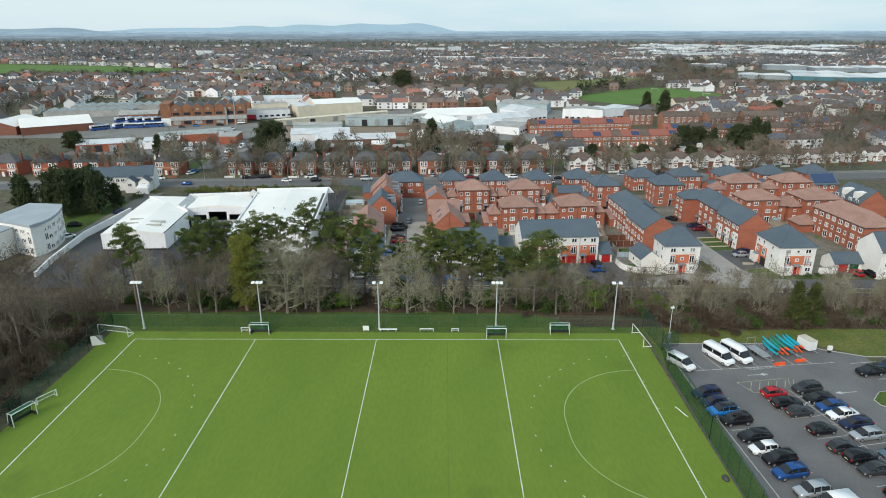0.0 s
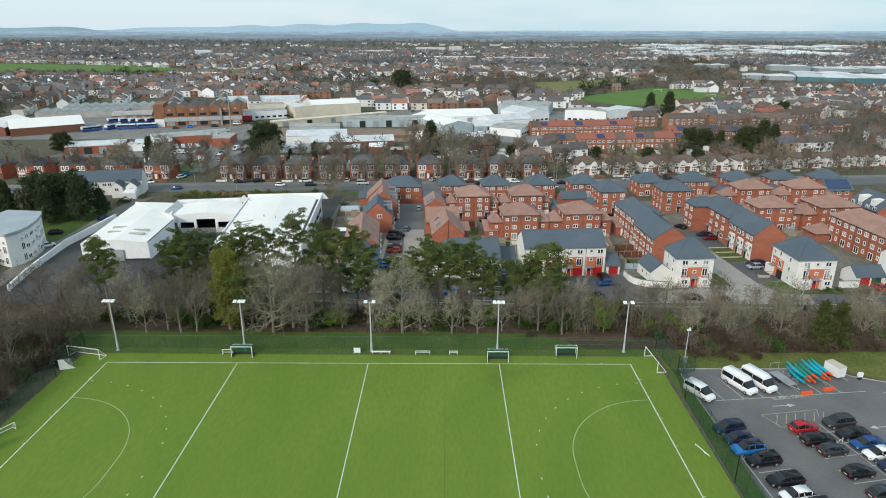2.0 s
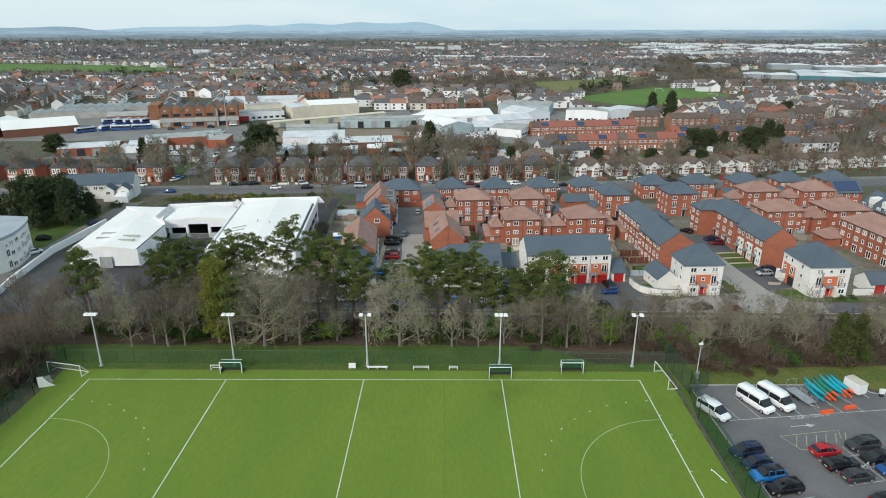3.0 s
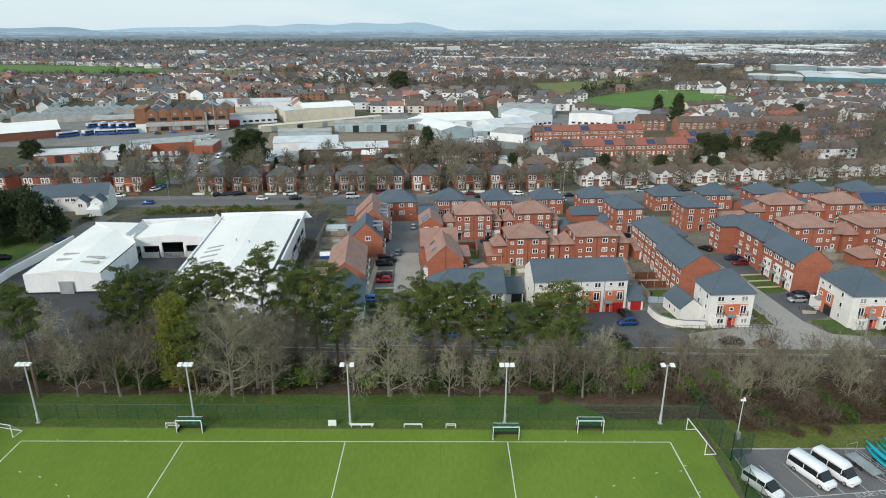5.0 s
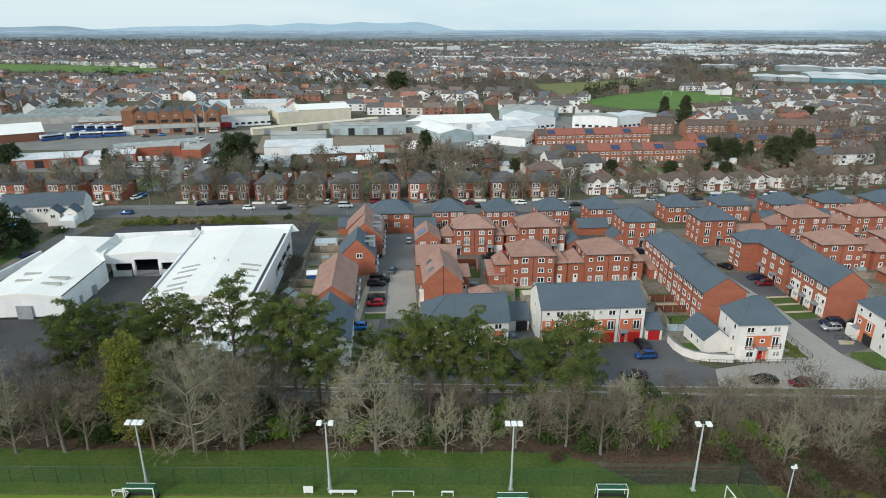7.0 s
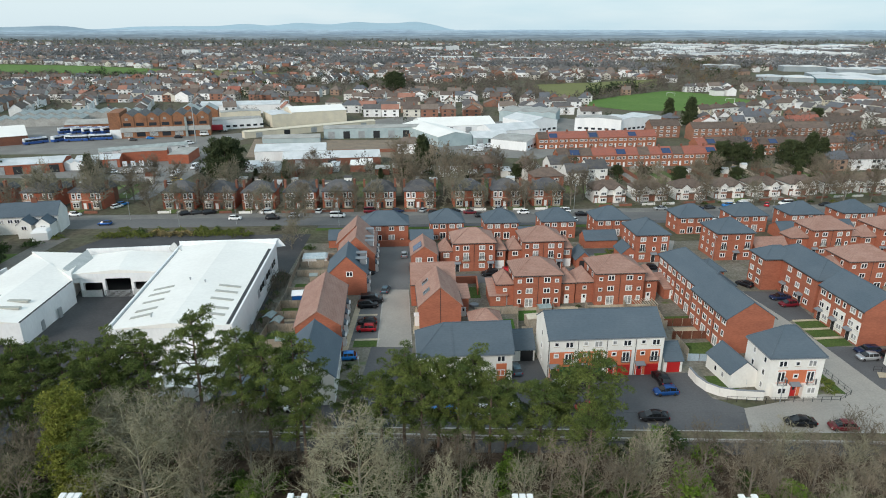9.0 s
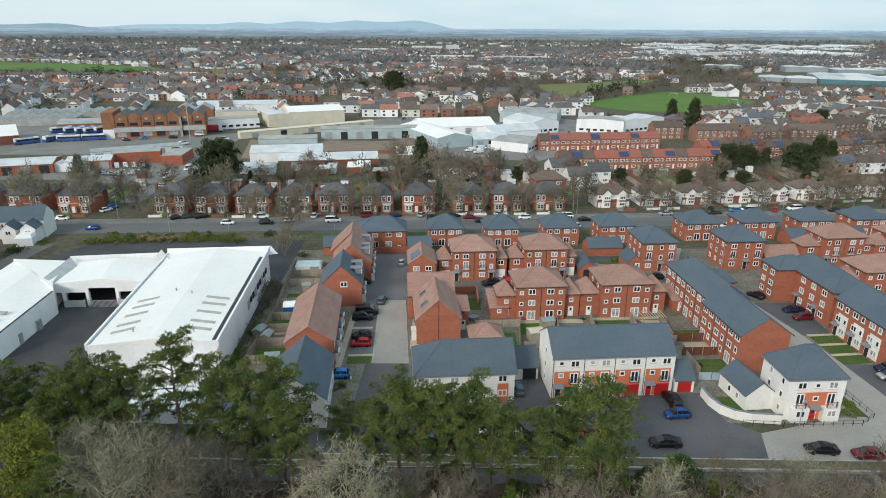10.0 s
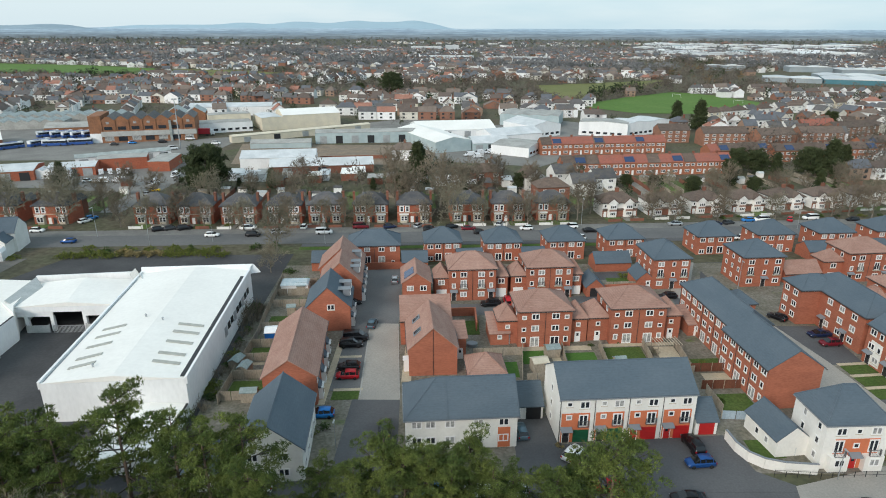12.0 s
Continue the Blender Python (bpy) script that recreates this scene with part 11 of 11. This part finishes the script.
tree_cloud("distant_bare_trees", garden_trees(200, 480, 0.7, 4, 8.5) + scatter(240, 200, 480, 7, 12, woods=-0.1), FAR_TWIG, 170, "leafless trees between the houses", thin=0.13)
tree_cloud("distant_evergreens", garden_trees(200, 480, 0.3, 2.5, 5) + scatter(150, 190, 480, 2, 6), FAR_GREEN, 110, "dark evergreens between the houses")
tree_cloud("distant_bare_trees", garden_trees(480, 860, 0.62, 5, 9.5) + scatter(520, 480, 860, 6, 10.5, woods=-0.1), FAR_TWIG, 74, "leafless trees among the nearer rows of houses", thin=0.2)
tree_cloud("distant_bare_trees", garden_trees(860, 1700, 0.5, 5, 10) + scatter(1500, 860, 1500, 8, 13, woods=-0.1), HAZED_WOOD, 34, "leafless trees among the distant houses", thin=0.26)
tree_cloud("distant_evergreens", scatter(560, 480, 1400, 4, 10, 1.1), FAR_GREEN, 40, "dark evergreens among the distant houses")
tree_cloud("distant_woods", scatter(3900, 1350, 2780, 6, 11, 1.2), HAZED_WOOD, 18, "far leafless woods and hedgerows")
tree_cloud("distant_woods", scatter(800, 1350, 2780, 6, 10, 1.2), FAR_GREEN, 18, "far evergreen woods and hedgerows")
wood = []
while len(wood) < 420:
    x, y = FR.uniform(270, 570), FR.uniform(640, 1180)
    if inside((x, y), WOODLAND):
        h = FR.uniform(5, 10)
        wood.append((x, y, h, h * FR.uniform(0.7, 1.1)))
tree_cloud("distant_bare_trees", wood[:370], FAR_TWIG, 60, "brown leafless wood beyond the playing field", thin=0.22)
tree_cloud("distant_bare_trees", wood[370:], surface("far_willow_crowns", (0.20, 0.13, 0.062), (0.16, 0.115, 0.065), large=20, small=2, rough=1.0, grain=0.15, island=0.3), 60, "orange-brown willows in the leafless wood", thin=0.22)
hedge, dark_hedge = [], []
for poly, out in ((FIELD_GREEN[:5], hedge), (FIELD_OLIVE, hedge), (FIELD_LEFT, hedge), (FIELD_MID, hedge), ([(-420, 745), (-365, 752)], dark_hedge), ([(210, 612), (150, 546), (140, 522)], dark_hedge)):
    for (x0, y0), (x1, y1) in zip(poly, poly[1:]):
        n = int(math.hypot(x1 - x0, y1 - y0) / 4)
        out += [(x0 + (x1 - x0) * i / n + FR.uniform(-2, 2), y0 + (y1 - y0) * i / n + FR.uniform(-2, 2), FR.uniform(3, 7), FR.uniform(4, 8)) for i in range(n)]
tree_cloud("field_hedges", hedge, FAR_TWIG, 70, "bare hedges and trees round the fields", thin=0.24)
tree_cloud("field_hedges", dark_hedge + [(x, y, h * 1.5, w * 1.3) for x, y, h, w in dark_hedge], FAR_GREEN, 70, "dark hedge and trees beside the fields")

# white warehouses far off
SHED_WALL = surface("far_shed_walls", (0.30, 0.34, 0.36), (0.24, 0.29, 0.32), large=30, small=6, rough=0.7, grain=0.06)
SHED_TEAL = surface("far_teal_walls", (0.06, 0.17, 0.21), (0.08, 0.20, 0.24), large=30, small=6, rough=0.7, grain=0.06)
PARK_ROOF = surface("far_pale_roofs", (0.94, 0.94, 0.94), (1.05, 1.05, 1.05), large=40, small=6, rough=0.6, grain=0.06, island=0.12, hues=[(0.0, (0.70, 0.71, 0.70)), (0.4, (0.52, 0.54, 0.55)), (0.6, (0.66, 0.68, 0.68)), (0.85, (0.36, 0.44, 0.46)), (0.92, (0.80, 0.80, 0.79))])


def warehouse(x, y, w, d, h, rot, wall):
    """A wide hall with low gabled bays."""
    ob = thing("warehouse", "large distant warehouse with pale low-pitched roof", "warehouse", "distant warehouses", at=pose(x, y, spot(x, y), 0, 0, rot))
    part("wall", Build().box(0, 0, -1, w, d, h), wall, ob)
    b, n = Build(), max(1, round(w / 32))
    for i in range(n):
        a, c = w * i / n, w * (i + 1) / n
        b.prism([(a, -0.4, h), (c, -0.4, h), ((a + c) / 2, -0.4, h + 1.2)], [(a, d + 0.4, h), (c, d + 0.4, h), ((a + c) / 2, d + 0.4, h + 1.2)])
    part("roof", b, PARK_ROOF, ob)


for x, y, w, d, h, rot, wall in ((384, 716, 60, 34, 5, -24, SHED_WALL), (440, 690, 60, 60, 5, -24, SHED_TEAL), (496, 666, 90, 70, 5, -4, SHED_TEAL), (470, 752, 70, 40, 5, -16, SHED_WALL), (586, 690, 90, 60, 5, 3, SHED_WALL), (556, 850, 60, 40, 5, -8, SHED_WALL), (620, 830, 120, 50, 6, 2, SHED_WALL), (395, 905, 52, 20, 7, -8, SHED_WALL), (500, 880, 56, 26, 7, -10, SHED_WALL)):
    warehouse(x, y, w, d, h, rot, wall)
wh_wall, wh_roof = Build(), Build()
for i in range(64):
    y = FR.uniform(1240, 1950)
    x = y * FR.uniform(0.30, 0.66)
    w, d, h = FR.uniform(40, 110), FR.uniform(24, 44), FR.uniform(6, 10)
    z = spot(x, y)
    wh_wall.box(x, y, z - 1, x + w, y + d, z + h)
    wh_roof.prism([(x, y - 0.3, z + h), (x + w, y - 0.3, z + h), (x + w / 2, y - 0.3, z + h + 2.5)], [(x, y + d, z + h), (x + w, y + d, z + h), (x + w / 2, y + d, z + h + 2.5)])
for x, y, w, d, h in ((-60, 1500, 70, 14, 12), (20, 1460, 30, 14, 16), (-190, 1420, 80, 16, 8), (90, 1130, 110, 10, 7), (-20, 1150, 90, 10, 7), (-520, 1290, 34, 14, 12), (-460, 1230, 40, 16, 7)):
    z = spot(x, y)
    wh_wall.box(x, y, z - 1, x + w, y + d, z + h)
    wh_roof.box(x, y, z + h, x + w, y + d, z + h + 0.4)
park = thing("distant_warehouses", "pale distant warehouses with flat roofs", "warehouses", kind="stuff")
tagged(part("wall", wh_wall, surface("far_pale_walls", (0.58, 0.60, 0.61), (0.48, 0.52, 0.54), large=60, small=6, rough=0.7, grain=0.06, island=0.2), park), kind="stuff")
tagged(part("roof", wh_roof, PARK_ROOF, park), kind="stuff")


# the plain and the hills at the horizon, in painted and glowing haze
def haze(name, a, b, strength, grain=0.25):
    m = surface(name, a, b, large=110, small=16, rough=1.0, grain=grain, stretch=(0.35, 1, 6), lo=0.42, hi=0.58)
    # a weak emission stands for the haze in front of the ridge
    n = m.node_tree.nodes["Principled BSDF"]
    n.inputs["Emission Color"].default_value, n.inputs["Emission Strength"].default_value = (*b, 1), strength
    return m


def ridge(name, y, profile, material, label, rough=1.0, seed=1):
    """A long ridge at distance y whose crest height follows profile(x)."""
    b = Build()
    xs = [-4200 + i * 20 for i in range(421)]
    top = [profile(x) + rough * noise.noise(Vector((x / 120, seed, 0))) + rough * 0.5 * noise.noise(Vector((x / 30, seed, 4))) for x in xs]
    for i in range(len(xs) - 1):
        b.poly((xs[i], y - 60, -20), (xs[i + 1], y - 60, -20), (xs[i + 1], y, top[i + 1]), (xs[i], y, top[i]))
    return single(name, b, material, label, "backdrop", kind="structure")


def hills(x):
    """A long range that rises in rounded tops to its highest one and then falls off."""
    u = x / 4850 * 1105 + 780
    body = 34 / (1 + math.exp(-(u - 235) / 22)) / (1 + math.exp((u - 785) / 9))
    bumps = ((275, 40, 3), (345, 35, 2), (450, 32, 14), (545, 34, 20), (640, 40, 24), (733, 32, 25), (690, 25, 6))
    return 22 + body * (0.45 + 0.55 * min(1, u / 640)) + sum(a * math.exp(-((u - c) / s) ** 2) for c, s, a in bumps) + 5 * math.exp(-((u - 930) / 120) ** 2)


# each farther ridge is painted bluer and glows more, as distance haze
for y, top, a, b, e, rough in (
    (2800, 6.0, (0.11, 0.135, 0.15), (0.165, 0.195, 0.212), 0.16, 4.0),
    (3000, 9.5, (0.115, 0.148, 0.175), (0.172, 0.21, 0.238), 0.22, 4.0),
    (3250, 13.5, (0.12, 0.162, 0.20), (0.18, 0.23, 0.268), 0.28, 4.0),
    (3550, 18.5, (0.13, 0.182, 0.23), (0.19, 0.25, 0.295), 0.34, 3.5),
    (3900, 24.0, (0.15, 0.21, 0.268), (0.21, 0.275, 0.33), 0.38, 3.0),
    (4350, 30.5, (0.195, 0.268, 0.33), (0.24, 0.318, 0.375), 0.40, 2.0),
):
    ridge("backdrop_plain", y, lambda x: top, haze("far_plain", a, b, e), "far wooded plain in painted bluish haze", rough, y / 7)
ridge("backdrop_hills", 4250, lambda x: 10 + 33 / (1 + math.exp((x + 2300) / 70)) + 10 * math.exp(-((x + 2480) / 190) ** 2), haze("near_hill", (0.165, 0.232, 0.285), (0.195, 0.265, 0.315), 0.3, 0.1), "wooded hill at the horizon in painted dark blue haze", 1.5, 9)
ridge("backdrop_hills", 4800, hills, haze("horizon_hills", (0.225, 0.325, 0.39), (0.235, 0.335, 0.40), 0.33, 0.03), "hills at the horizon in painted pale blue haze", 2.0, 6)
